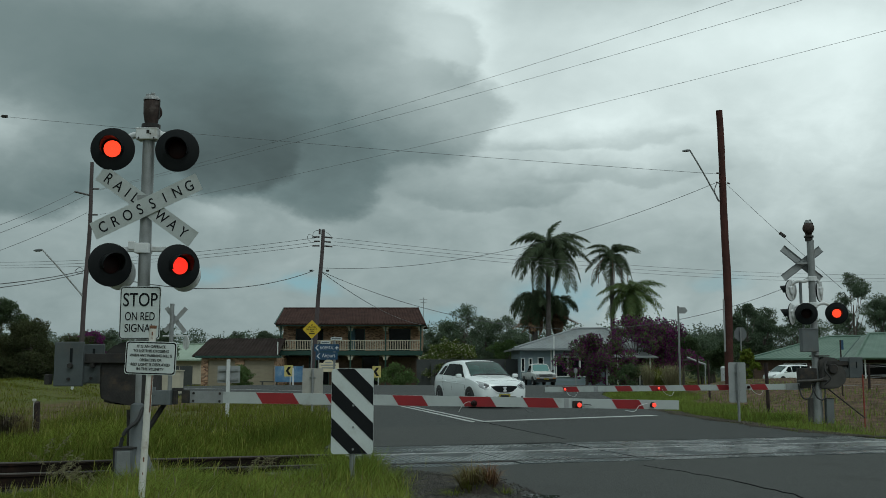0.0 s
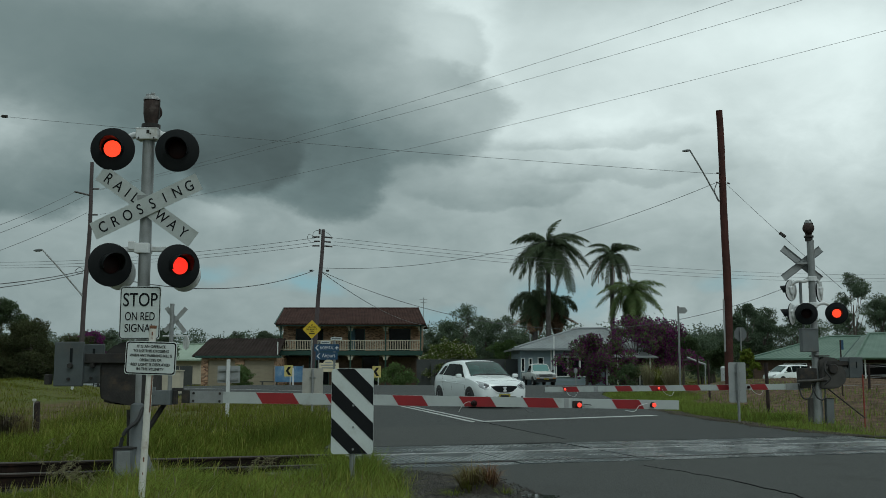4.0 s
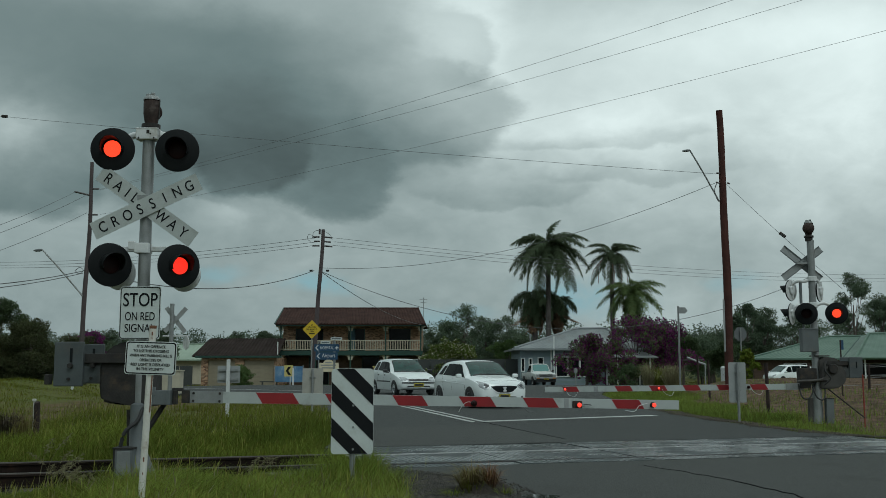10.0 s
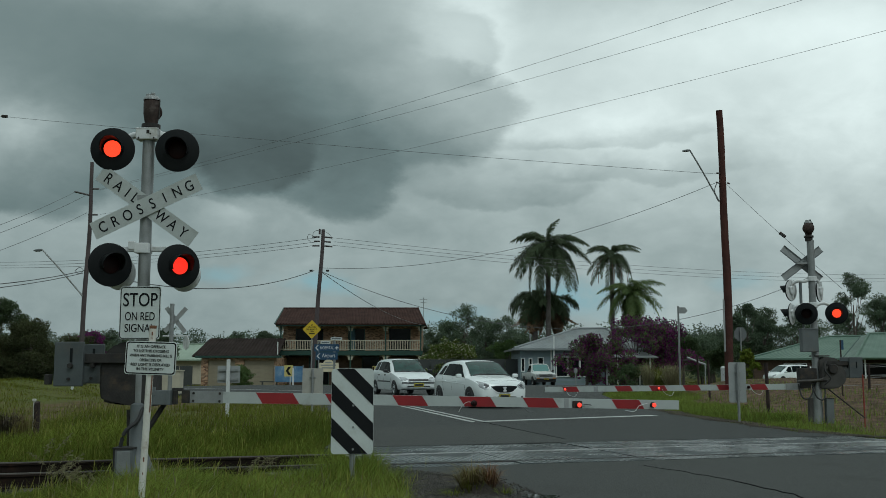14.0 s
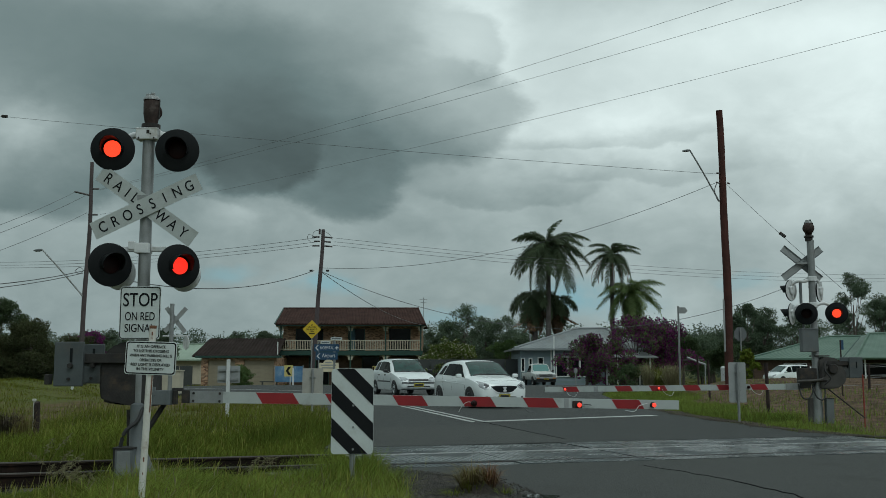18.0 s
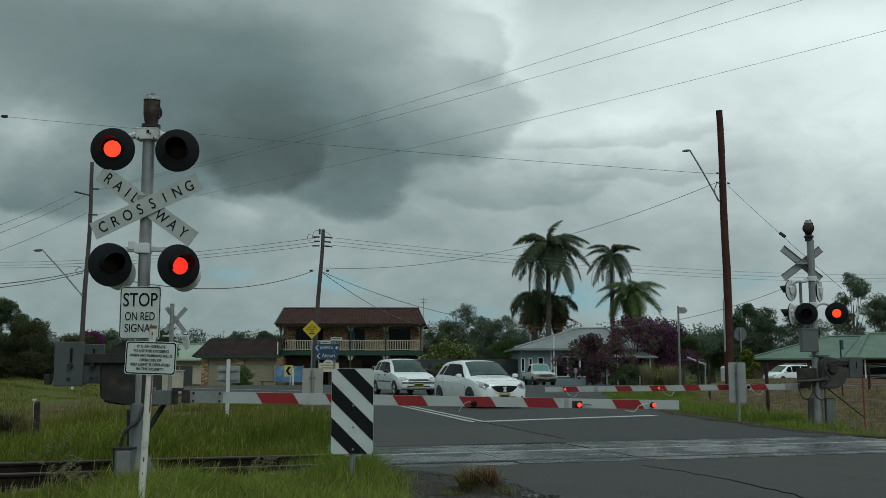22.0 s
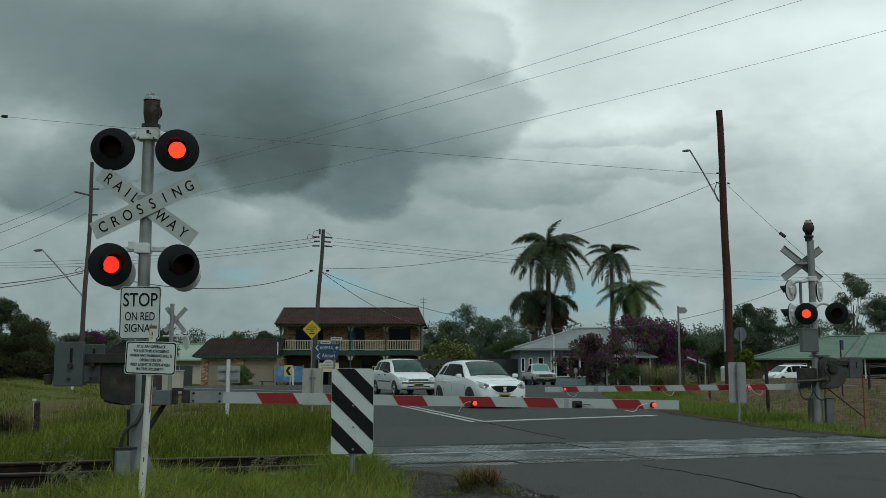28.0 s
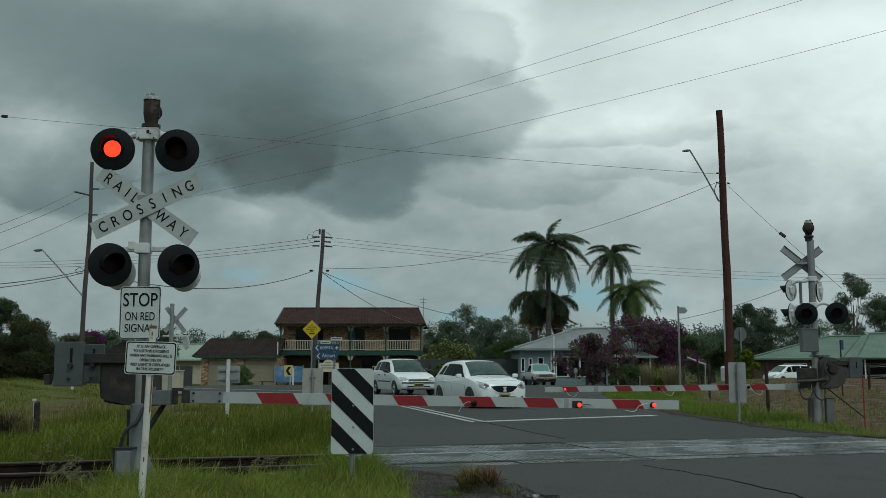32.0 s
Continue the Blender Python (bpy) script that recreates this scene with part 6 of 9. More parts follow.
part("drop_lead", tube(arc([(-0.3, -0.12, 8.72), (-0.42, -0.14, 8.4), (-0.36, -0.16, 8.1), (-0.3, -0.12, 7.95)], 6), 0.02, 6), WIRE, rp, "short looping lead", smooth=True)

cp = pole("utility_pole", (-7.32, 55, 0.05), (-6.72, 55, 8.92), 0.135, 0.10, POLE_GREY, "leaning weathered timber utility pole with wires")
for z, x in ((8.5, -0.5), (8.25, -0.42), (8.0, -0.5)):
    insulator(cp, (0.5 + x * 0.2, 0, z - 0.05), (0.5 + x, 0, z - 0.05), 0.045)
    insulator(cp, (0.62, 0, z - 0.05), (0.62 - x, 0, z - 0.1), 0.045)
part("jumper", tube(arc([(0.0, 0, 8.4), (0.1, 0, 8.75), (0.5, -0.1, 8.8), (0.95, 0, 8.6), (1.1, 0, 8.3)], 8), 0.014, 6), WIRE, cp, "curved jumper wire", smooth=True)
part("jumper", tube(arc([(-0.1, 0, 8.2), (-0.28, 0, 8.35), (-0.2, 0, 8.6), (0.05, 0, 8.5)], 8), 0.014, 6), WIRE, cp, "curved jumper wire", smooth=True)
part("cap_block", boxes(((0.10, 0.12, 0.3), (0.40, 0, 8.75))), POLE_GREY, cp)
for s in (-0.2, 0.72):
    part("clamp", boxes(((0.16, 0.1, 0.1), (s + 0.15, 0, 6.55))), DARK_STEEL, cp)

lp = pole("utility_pole", (-13.9, 38, 0.75), (-13.70, 38, 9.2), 0.098, 0.068, POLE_GREY, "slim weathered utility pole with a street lamp beside the far road")
outreach(lp, (0.06, -0.05, 3.2), (-1.50, -0.2, 4.98), r=0.03)
for x, z in ((0.5, 7.4), (-0.45, 7.15), (0.48, 6.38)):
    insulator(lp, (0.12 if x > 0 else 0.13, 0, z), (x, 0, z + (0.14 if x < 0 else 0)), 0.035)
part("tie_wires", tube(arc([(-0.3, 0, 4.2), (-0.12, 0, 4.32), (0.02, 0, 4.2), (-0.15, 0, 4.08), (-0.28, 0, 4.18)], 6), 0.012, 6), WIRE, lp, "tangled tie wires", smooth=True)


def wire(a, b, sag, r=0.012, label="thin overhead power wire", n=26):
    a, b = Vector(a), Vector(b)
    pts = [a.lerp(b, k / n) - Vector((0, 0, 4 * sag * (k / n) * (1 - k / n))) for k in range(n + 1)]
    bm = bmesh.new()
    base = Vector(a)
    tube([p - base for p in pts], r, 5, bm)
    ob = part("overhead_wire", bm, WIRE, smooth=True)
    ob.location = base
    return tagged(ob, label, "cable", "overhead wires")


# three wires from the slim pole over the road and high to the right, past the eye
for (x, z), (bx, bz), sg in (((-13.35, 8.14), (6.28, 9.67), 0.25), ((-13.4, 8.10), (7.85, 9.67), 0.25), ((-13.31, 7.14), (10.2, 9.11), 0.30)):
    wire((x, 38, z), (x + (bx - x) * 1.2, 38 - 16 * 1.2, z + (bz - z) * 1.2), sg, 0.0045)
# from off-screen left to the red-brown pole, and pole to pole
wire((-26.0, 44.3, 13.23), (11.8, 42, 9.53), 0.15, 0.008)
wire((-6.7, 55, 6.75), (11.72, 42, 9.12), 1.1, 0.011)
wire((-7.2, 55, 6.6), (-13.85, 38, 4.95), 0.85, 0.020, "thick twisted service cable")
wire((-13.9, 38, 4.93), (-15.2, 28, 3.45), 0.15, 0.016, "thick twisted service cable")
wire((-13.9, 38, 4.85), (-15.2, 28, 3.3), 0.15, 0.014)
# stops in mid-air, placed to vanish behind the far mast from the camera
wire((-6.95, 55, 6.62), (22.45, 60, 6.75), 3.25, 0.015, "thick twisted service cable")
wire((-6.75, 55, 6.5), (-2.0, 96, 5.3), 0.5, 0.018)
wire((12.15, 42, 9.15), (12.13, 30, 3.62), 0.05, 0.008)
for dz, dx in ((0.0, 0), (-0.22, 0.1), (-0.42, 0)):
    wire((-6.2 + dx, 55, 8.45 + dz), (75.0, 120, 13.6 + dz * 2), 1.6, 0.010)
    wire((-7.1 + dx, 55, 8.45 + dz), (-40.0, 78, 9.6 + dz * 1.0), 0.55, 0.012)
for x, z, e in ((-14.33, 8.03, 4.7), (-13.85, 7.92, 4.45), (-13.85, 7.2, 3.95)):
    wire((x, 38, z), (-14.35, 28, e), 0.12, 0.008)
# guy wire marker
gm = tagged(part("wire_marker", rods(((0, 0, 0), (0.16, -0.1, -0.16), 0.06), seg=10), DARK_STEEL), "small dark sleeve on an overhead wire", "wire sleeve")
gm.location = (12.13, 35.3, 6.05)
gm = tagged(part("wire_marker", rods(((0, 0, 0), (0.24, 0, -0.02), 0.07), seg=10), DARK_STEEL), "small dark sleeve on an overhead wire", "wire sleeve")
gm.location = (-20.05, 43.93, 12.58)


def diamond_sign():
    s = empty("warning_sign", pose(-7.08, 53.6, 0.10), "yellow diamond warning sign with black lettering on a post", "road sign")
    part("post", rods(((0, 0, 0), (0, 0, 3.4), 0.035), seg=10), GALV, s, "steel post", smooth=True)
    p = part("plate", slab(bmesh.new(), round_rect(0.72, 0.72, 0.05), 0.004), SIGN_YELLOW, s, "yellow diamond plate")
    p.matrix_basis = Matrix.Translation((0, -0.05, 3.17)) @ pose(0, 0, 0, 0, 45, 0)
    for k, (line, w) in enumerate((("NO", 0.12), ("RIGHT TURN", 0.46), ("FOR VEHICLES", 0.58), ("OVER", 0.22))):
        lettering(line, 0.082, SIGN_BLACK, s, Matrix.Translation((0, -0.056, 3.40 - 0.112 * k)), w, bold=0.035)
    part("text_bar", boxes(((0.30, 0.003, 0.06), (0, -0.056, 2.945))), SIGN_BLACK, s, "black bar of unreadable writing")


diamond_sign()


def direction_signs():
    s = empty("direction_sign", pose(-6.02, 51.5, 0.12), "blue hospital and airport direction signs on steel posts", "road sign")
    for x in (-0.42, 0.42):
        part("post", rods(((x, 0, 0), (x, 0, 2.45), 0.035), seg=10), GALV, s, "steel post", smooth=True)
    for z, w, text, wide, hgt in ((2.12, 1.30, "HOSPITAL", 0.72, 0.15), (1.70, 1.14, "Airport", 0.68, 0.20)):
        p = plate_sign(s, w, 0.38, (0.0, -0.045, z), 0.03, False, SIGN_BLUE, name="sign_plate")
        lettering(text, hgt, WHITE_STEEL, p, Matrix.Translation((0.02 if text[0] == "H" else 0.1, -0.006, 0.0)), wide)
        b = bmesh.new()
        slab(b, [(-w / 2 + 0.24, 0.13), (-w / 2 + 0.17, 0.13), (-w / 2 + 0.05, 0.0), (-w / 2 + 0.17, -0.13), (-w / 2 + 0.24, -0.13), (-w / 2 + 0.12, 0.0)], 0.002, Matrix.Translation((0, -0.004, 0)))
        part("arrow", b, WHITE_STEEL, p, "white chevron arrow")
        if text[0] == "H":
            part("cross", boxes(((0.17, 0.002, 0.055), (w / 2 - 0.13, -0.005, 0)), ((0.055, 0.0025, 0.17), (w / 2 - 0.13, -0.005, 0))), WHITE_STEEL, p, "white cross")
    n = empty("street_name_sign", pose(-5.75, 52.4, 0.12), "two white street name blades on a post", "road sign")
    part("post", rods(((0, 0, 0), (0, 0, 2.75), 0.03), seg=10), GALV, n, "steel post", smooth=True)
    for x, z, w in ((-0.45, 2.42, 0.5), (0.12, 2.62, 0.6)):
        p = plate_sign(n, w, 0.13, (x, -0.04, z), 0.02, False, SIGN_WHITE, name="name_blade")
        part("text_bar", boxes(((w * 0.8, 0.002, 0.06), (0, -0.005, 0))), GREY_PAINT, p, "grey bar of writing")


direction_signs()


def chevron(x, y, z, w=0.45, h=0.62, post=True):
    s = empty("chevron_sign", pose(x, y, z), "yellow sign with a black curve chevron", "road sign", "chevron signs")
    p = plate_sign(s, w, h, (0, -0.04, 1.20), 0.02, False, surf("pale_yellow_sheeting", (0.55, 0.47, 0.16), (0.48, 0.4, 0.13), 4.0, 0.5, 0.02), name="sign_plate")
    b = bmesh.new()
    slab(b, [(0.19, 0.33), (-0.03, 0.33), (-0.24, 0.0), (-0.03, -0.33), (0.19, -0.33), (-0.03, 0.0)], 0.002, Matrix.Translation((0, -0.004, 0)))
    part("chevron", b, SIGN_BLACK, p, "black chevron")
    part("post", rods(((0.12, 0, 0), (0.12, 0, 1.45), 0.035), seg=8), WHITE_STEEL, s, "white post", smooth=True)


chevron(-12.1, 78.2, float(ground_level(-12.1, 78.2)), 0.69, 0.87)
chevron(-5.2, 78.2, float(ground_level(-5.2, 78.2)), 0.67, 0.90)
gs = empty("guide_post", pose(-11.70, 77.8, float(ground_level(-11.7, 77.8))), "slim white roadside guide post", "post")
part("post", boxes(((0.13, 0.05, 1.40), (0, 0, 0.70)), bevel=0.01), WHITE_STEEL, gs)
gs = empty("guide_post", pose(-15.6, 42.0, float(ground_level(-15.6, 42.0))), "short leaning white marker peg in grass", "post")
part("post", boxes(((0.10, 0.05, 0.30), (0, 0, 0.15)), bevel=0.01), WHITE_STEEL, gs)


def notice_boards():
    b = empty("banner", pose(-12.35, 79.9, float(ground_level(-12.35, 79.9)) + 0.12) @ Matrix.Scale(1.1, 4), "blue and white printed banner on a frame", "banner")
    cloth = part("cloth", boxes(((2.0, 0.03, 1.15), (0, 0, 0.85))), surf("blue_printed_banner", (0.035, 0.13, 0.28), (0.16, 0.28, 0.40), 1.3, 0.6, 0.05, stain=(0.5, 0.55, 0.58), stain_scale=1.5), b, "blue banner cloth")
    for x in (-1.03, 1.03):
        part("post", boxes(((0.06, 0.06, 1.5), (x, 0.0, 0.75))), GALV, b, "steel frame post")
    m = empty("business_sign", pose(-9.15, 79.5, float(ground_level(-9.15, 79.5)) + 0.05) @ Matrix.Scale(1.33, 4), "cream sign board with an arched top", "sign")
    pts = [(-0.62, -0.35), (0.62, -0.35), (0.62, 0.18), (0.34, 0.18)] + [(0.30 * math.cos(radians(a)), 0.18 + 0.20 * math.sin(radians(a))) for a in range(0, 181, 20)] + [(-0.34, 0.18), (-0.62, 0.18)]
    p = part("board", slab(bmesh.new(), pts, 0.05, Matrix.Translation((0, 0, 1.18))), surf("cream_sign_paint", (0.62, 0.56, 0.40), (0.54, 0.48, 0.34), 3.0, 0.6, 0.05), m, "cream painted board")
    for k, w in enumerate((0.4, 0.9, 0.8)):
        part("text_bar", boxes(((w, 0.004, 0.07), (0, -0.054, 1.38 - 0.16 * k))), SIGN_BACK, p, "grey bar of unreadable writing")
    for x in (-0.5, 0.5):
        part("post", boxes(((0.08, 0.08, 1.0), (x, 0.0, 0.5))), CREAM, m, "cream post")
    s = empty("bench", pose(-14.6, 84.0, -0.42), "low dark bench before the garage", "bench")
    part("seat", boxes(((1.6, 0.5, 0.08), (0, 0, 0.45))), DARK_PARTS_AND_SHADE, s)
    for x in (-0.6, 0.6):
        part("leg", boxes(((0.08, 0.4, 0.42), (x, 0, 0.2))), DARK_PARTS_AND_SHADE, s)


notice_boards()


def rear_signal():
    """The crossing signal of the side road, seen from behind."""
    s = empty("crossing_signal", pose(-10.95, 40.0, 0.2), "grey crossing signal of the side road seen from behind", "railway signal", "crossing signals")
    part("mast", rods(((0, 0, 0), (0, 0, 3.6), 0.085), seg=14), GALV, s, "galvanised mast", smooth=True)
    board(s, "crossing_board", 1.28, 0.18, 48, (0.12, 0.10, 2.95), SIGN_BACK, label="bare back of a crossbuck board")
    board(s, "crossing_board", 1.28, 0.18, -52, (0.12, 0.13, 2.95), SIGN_BACK, label="bare back of a crossbuck board")
    part("lamp_bracket", boxes(((1.1, 0.05, 0.05), (0.2, 0.02, 2.30)), bevel=0.006), WHITE_STEEL, s, "white bracket")
    d = part("target_board", lathe(bmesh.new(), [(0, 0), (0.27, 0), (0.28, 0.03), (0, 0.03)], Matrix.Translation((0.62, 0.0, 2.02)) @ pose(0, 0, 0, 90, 0, -50), 24), WHITE_STEEL, s, "pale back of a lamp target", smooth=True)
    bx = empty("relay_cabinet", pose(-11.3, 41.5, 0.08), "pale cream trackside relay cabinet", "cabinet")
    part("body", boxes(((0.86, 0.6, 1.0), (0, 0, 0.50)), bevel=0.02), CREAM, bx)
    part("roof", boxes(((0.94, 0.68, 0.05), (0, 0, 1.025)), bevel=0.01), CREAM, bx)
    part("door", boxes(((0.38, 0.02, 0.8), (-0.2, -0.31, 0.5))), CREAM, bx)


rear_signal()


def right_side_signs():
    b = empty("bus_stop_sign", pose(10.7, 45, 0.15), "small flag-shaped sign on a tall grey post", "road sign")
    part("post", rods(((0, 0, 0), (0, 0, 3.85), 0.045), seg=10), GALV, b, "grey post", smooth=True)
    bm = slab(bmesh.new(), [(0.04, 3.52), (0.30, 3.52), (0.42, 3.66), (0.30, 3.80), (0.04, 3.80)], 0.02)
    part("flag_plate", bm, SIGN_BACK, b, "small pale flag plate")
    o = empty("stop_sign", pose(15.0, 50, 0.5), "bare back of an octagonal road sign on a post", "road sign")
    part("post", rods(((0, 0, 0), (0, 0, 2.7), 0.035), seg=10), GALV, o, "grey post", smooth=True)
    part("plate", slab(bmesh.new(), [(0.33 * math.cos(radians(22.5 + 45 * k)), 2.4 + 0.38 * math.sin(radians(22.5 + 45 * k))) for k in range(8)], 0.01, Matrix.Translation((0, 0.06, 0))), GREY_PAINT, o, "grey octagonal plate")
    f = empty("wire_fence", pose(0, 0, 0), "old wire fence with dark timber posts on the bank", "fence")
    tops = []
    for x, y, hgt in ((8.85, 27.2, 1.5), (10.2, 38.2, 1.55), (11.4, 44.5, 1.6), (13.4, 36.5, 1.0), (16.5, 36.0, 0.9), (14.1, 33, 0.9)):
        z = float(ground_level(x, y)) - 0.05
        part("post", rods(((x, y, z), (x + wander.uniform(-0.04, 0.04), y, z + hgt), 0.045 if y > 28 else 0.05), seg=8), STUMP, f, "dark timber post")
        tops.append((x, y, z + hgt))
    for a, b2 in ((3, 4), (4, 5)):
        for dz in (0.1, 0.45, 0.8):
            part("fence_wire", tube([Vector(tops[a]) - Vector((0, 0, dz)), (Vector(tops[a]) + Vector(tops[b2])) / 2 - Vector((0, 0, dz + 0.03)), Vector(tops[b2]) - Vector((0, 0, dz))], 0.006, 5), GALV, f)
    m = empty("marker_post", pose(9.68, 23.0, -0.12), "thin rusty red marker stake", "post")
    part("stake", rods(((0, 0, 0), (0.0, 0, 1.2), 0.018), seg=8), surf("red_oxide", (0.25, 0.04, 0.025), None, 6.0, 0.7, 0.1), m)
    n = empty("track_sign", pose(9.45, 31.5, 0.35), "small dark sign on a thin timber stake", "sign")
    part("stake", boxes(((0.035, 0.035, 1.75), (3.15, 0, 0.875))), STUMP, n)
    part("plate", boxes(((0.07, 0.02, 0.3), (3.21, 0, 1.6))), SIGN_BLUE, n)
    t = empty("water_tank", pose(17.3, 60, 0.1), "white plastic drum beside the fence", "drum")
    part("drum", lathe(bmesh.new(), [(0.55, 0), (0.58, 0.1), (0.55, 0.6), (0.58, 1.1), (0.5, 1.2), (0, 1.22)], None, 16), WHITE_STEEL, t, smooth=True)
    w = empty("awning", pose(15.2, 62.0, 0.1), "pale sloping awning frame among shrubs", "awning")
    part("beam", rods(((0, 0, 1.75), (1.15, 0, 1.30), 0.06), seg=8), SIGN_BACK, w, "white sloping beam")
    part("post", rods(((1.12, 0, 0), (1.12, 0, 1.3), 0.04), seg=8), SIGN_BACK, w, "white post")
    part("roof_sheet", boxes(((1.1, 1.5, 0.03), (0.55, 0.8, 1.60))), ROOF_GREY, w)
    lb = empty("letterbox", pose(8.85, 66.5, float(ground_level(8.85, 66.5))), "rounded white letterbox on a thin white post", "letterbox")
    part("post", rods(((0, 0, -0.1), (0, 0, 0.95), 0.035), seg=8), SIGN_BACK, lb)
    part("box", lathe(bmesh.new(), [(0.0, -0.16), (0.10, -0.14), (0.13, 0.0), (0.11, 0.13), (0.0, 0.17)], Matrix.Translation((0, 0, 1.04)), 14), SIGN_BACK, lb, "rounded white box", smooth=True)
    gp = empty("garden_post", pose(11.1, 67.5, float(ground_level(11.1, 67.5))), "slim white timber post beside the purple shrubs", "post")
    part("post", boxes(((0.10, 0.10, 1.5), (0, 0, 0.7)), bevel=0.01), SIGN_BACK, gp)
    k = empty("dark_fence", pose(0, 0, 0), "dark fence by the cottage, other panels standing in for shrub shade", "fence", "dark fences")
    # only the cottage end is fence; the rest paints shade under shrubs
    for i in range(7):
        part("panel", boxes(((1.18, 0.05, 2.45), (-1.6 + 1.2 * i, 82.6 - 0.45 * i, 0.66))), DARK_PARTS_AND_SHADE, k, "dark upright panel")
    k = empty("dark_fence", pose(0, 0, 0), "dark upright panels beside the garage", "fence", "dark fences")
    for i in range(3):
        part("panel", boxes(((1.15, 0.05, 1.9), (-25.6 + 1.2 * i, 90, 0.4))), DARK_PARTS_AND_SHADE, k, "dark upright panel")


right_side_signs()


# ---- vehicles ----
CAR_WHITE = surf("white_car_paint", (0.78, 0.83, 0.83), (0.75, 0.80, 0.80), 1.2, 0.24, 0.0, coat=0.7, rough_var=0.05)
CAR_OLD_WHITE = surf("aged_white_car_paint", (0.72, 0.77, 0.77), (0.67, 0.72, 0.72), 1.5, 0.36, 0.0, coat=0.4, rough_var=0.08)
SCREEN_GLASS = surf("tinted_windscreen", (0.012, 0.060, 0.050), (0.005, 0.027, 0.023), 2.2, 0.06, 0.0, fine=5.0, rough_var=0.02, spec=0.35)
TEAL_GLASS = glass("pale_teal_windscreen", (0.10, 0.23, 0.22), 0.08)
CAR_GLASS = glass("car_glass", (0.006, 0.009, 0.009), 0.05)
CAR_GLASS.node_tree.nodes["Principled BSDF"].inputs["IOR"].default_value = 1.25
CAR_GLASS.node_tree.nodes["Principled BSDF"].inputs["Specular IOR Level"].default_value = 0.12
CAR_BLACK = surf("black_car_plastic", (0.014, 0.015, 0.016), (0.022, 0.023, 0.024), 6.0, 0.5, 0.05)
CAR_GREY_TRIM = surf("dark_grey_bumper_strip", (0.05, 0.053, 0.056), (0.04, 0.042, 0.045), 5.0, 0.55, 0.05)
CHROME = surf("chrome", (0.72, 0.74, 0.75), (0.62, 0.64, 0.65), 6.0, 0.12, 0.0, metal=1.0, rough_var=0.05)
# Pale, half-metal colour stands in for bright reflections in chrome trim.
BRIGHT_TRIM = surf("pale_chrome_trim", (0.68, 0.70, 0.71), (0.58, 0.60, 0.61), 6.0, 0.42, 0.0, metal=0.4)
RIM = surf("silver_wheel_rim", (0.42, 0.44, 0.45), (0.30, 0.32, 0.33), 8.0, 0.35, 0.0, metal=0.7)
LAMP_GLASS = surf("clear_headlamp", (0.50, 0.53, 0.54), (0.26, 0.28, 0.285), 9.0, 0.12, 0.0, metal=0.3, fine=40.0)
AMBER = surf("amber_lens", (0.5, 0.2, 0.03), None, 8.0, 0.3, 0.0)
PLATE_YELLOW = surf("yellow_number_plate", (0.40, 0.34, 0.03), (0.34, 0.29, 0.03), 8.0, 0.45, 0.0)


def profile_at(keys, x):
    """Catmull-Rom through rows of (x, values...)."""
    i = 0
    while i < len(keys) - 2 and keys[i + 1][0] < x:
        i += 1
    p1, p2 = np.array(keys[i], float), np.array(keys[i + 1], float)
    p0 = np.array(keys[i - 1], float) if i else 2 * p1 - p2
    p3 = np.array(keys[i + 2], float) if i + 2 < len(keys) else 2 * p2 - p1
    t = (x - p1[0]) / (p2[0] - p1[0])
    m1 = (p2 - p0) / (p2[0] - p0[0]) * (p2[0] - p1[0])
    m2 = (p3 - p1) / (p3[0] - p1[0]) * (p2[0] - p1[0])
    h = (2 * t ** 3 - 3 * t ** 2 + 1) * p1 + (t ** 3 - 2 * t ** 2 + t) * m1 + (-2 * t ** 3 + 3 * t ** 2) * p2 + (t ** 3 - t ** 2) * m2
    return h[1:]


class Shell:
    """A lofted car body: rows of (x, sill z, belt z, top z, sill half width, belt half width, top half width), nose at +x."""

    def __init__(self, keys):
        self.keys = keys

    def ring(self, x):
        zs, zb, zt, ws, wb, wt = profile_at(self.keys, x)
        drop = min(0.075, 0.6 * max(zt - zb, 0.01))
        mid = zs + (zb - zs) * 0.55
        return [(ws * 0.5, zs), (ws, zs + 0.01), (wb * 0.985, zs + (zb - zs) * 0.16), (wb, mid), (wb * 0.995, zs + (zb - zs) * 0.82), (wb * 0.97, zb), (wt + (wb - wt) * 0.06, zt - drop), (wt * 0.90, zt - drop * 0.42), (wt * 0.6, zt - drop * 0.08), (0.0, zt)]

    def side(self, x, f):
        r = self.ring(x)
        (y0, z0), (y1, z1) = r[5], r[6]
        return Vector((x, y0 + (y1 - y0) * f, z0 + (z1 - z0) * f))

    def flank(self, x, z):
        r = self.ring(x)
        for (y0, z0), (y1, z1) in zip(r, r[1:]):
            if z0 <= z <= z1 + 1e-6 and z1 > z0:
                return y0 + (y1 - y0) * (z - z0) / (z1 - z0)
        return r[3][0]

    def top(self, x, f):
        r = self.ring(x)
        pts = r[6:]
        y = abs(f) * pts[0][0]
        for (y0, z0), (y1, z1) in zip(pts, pts[1:]):
            if y1 <= y <= y0:
                t = (y0 - y) / (y0 - y1 + 1e-9)
                return Vector((x, math.copysign(y, f), z0 + (z1 - z0) * t))
        return Vector((x, 0, pts[-1][1]))

    def mesh(self, n=46):
        a, b = self.keys[0][0], self.keys[-1][0]
        bm = bmesh.new()
        rows = []
        for i in range(n + 1):
            x = a + (b - a) * (0.5 - 0.5 * math.cos(math.pi * i / n))
            r = self.ring(x)
            full = [(y, z) for y, z in r] + [(-y, z) for y, z in r[-2::-1]]
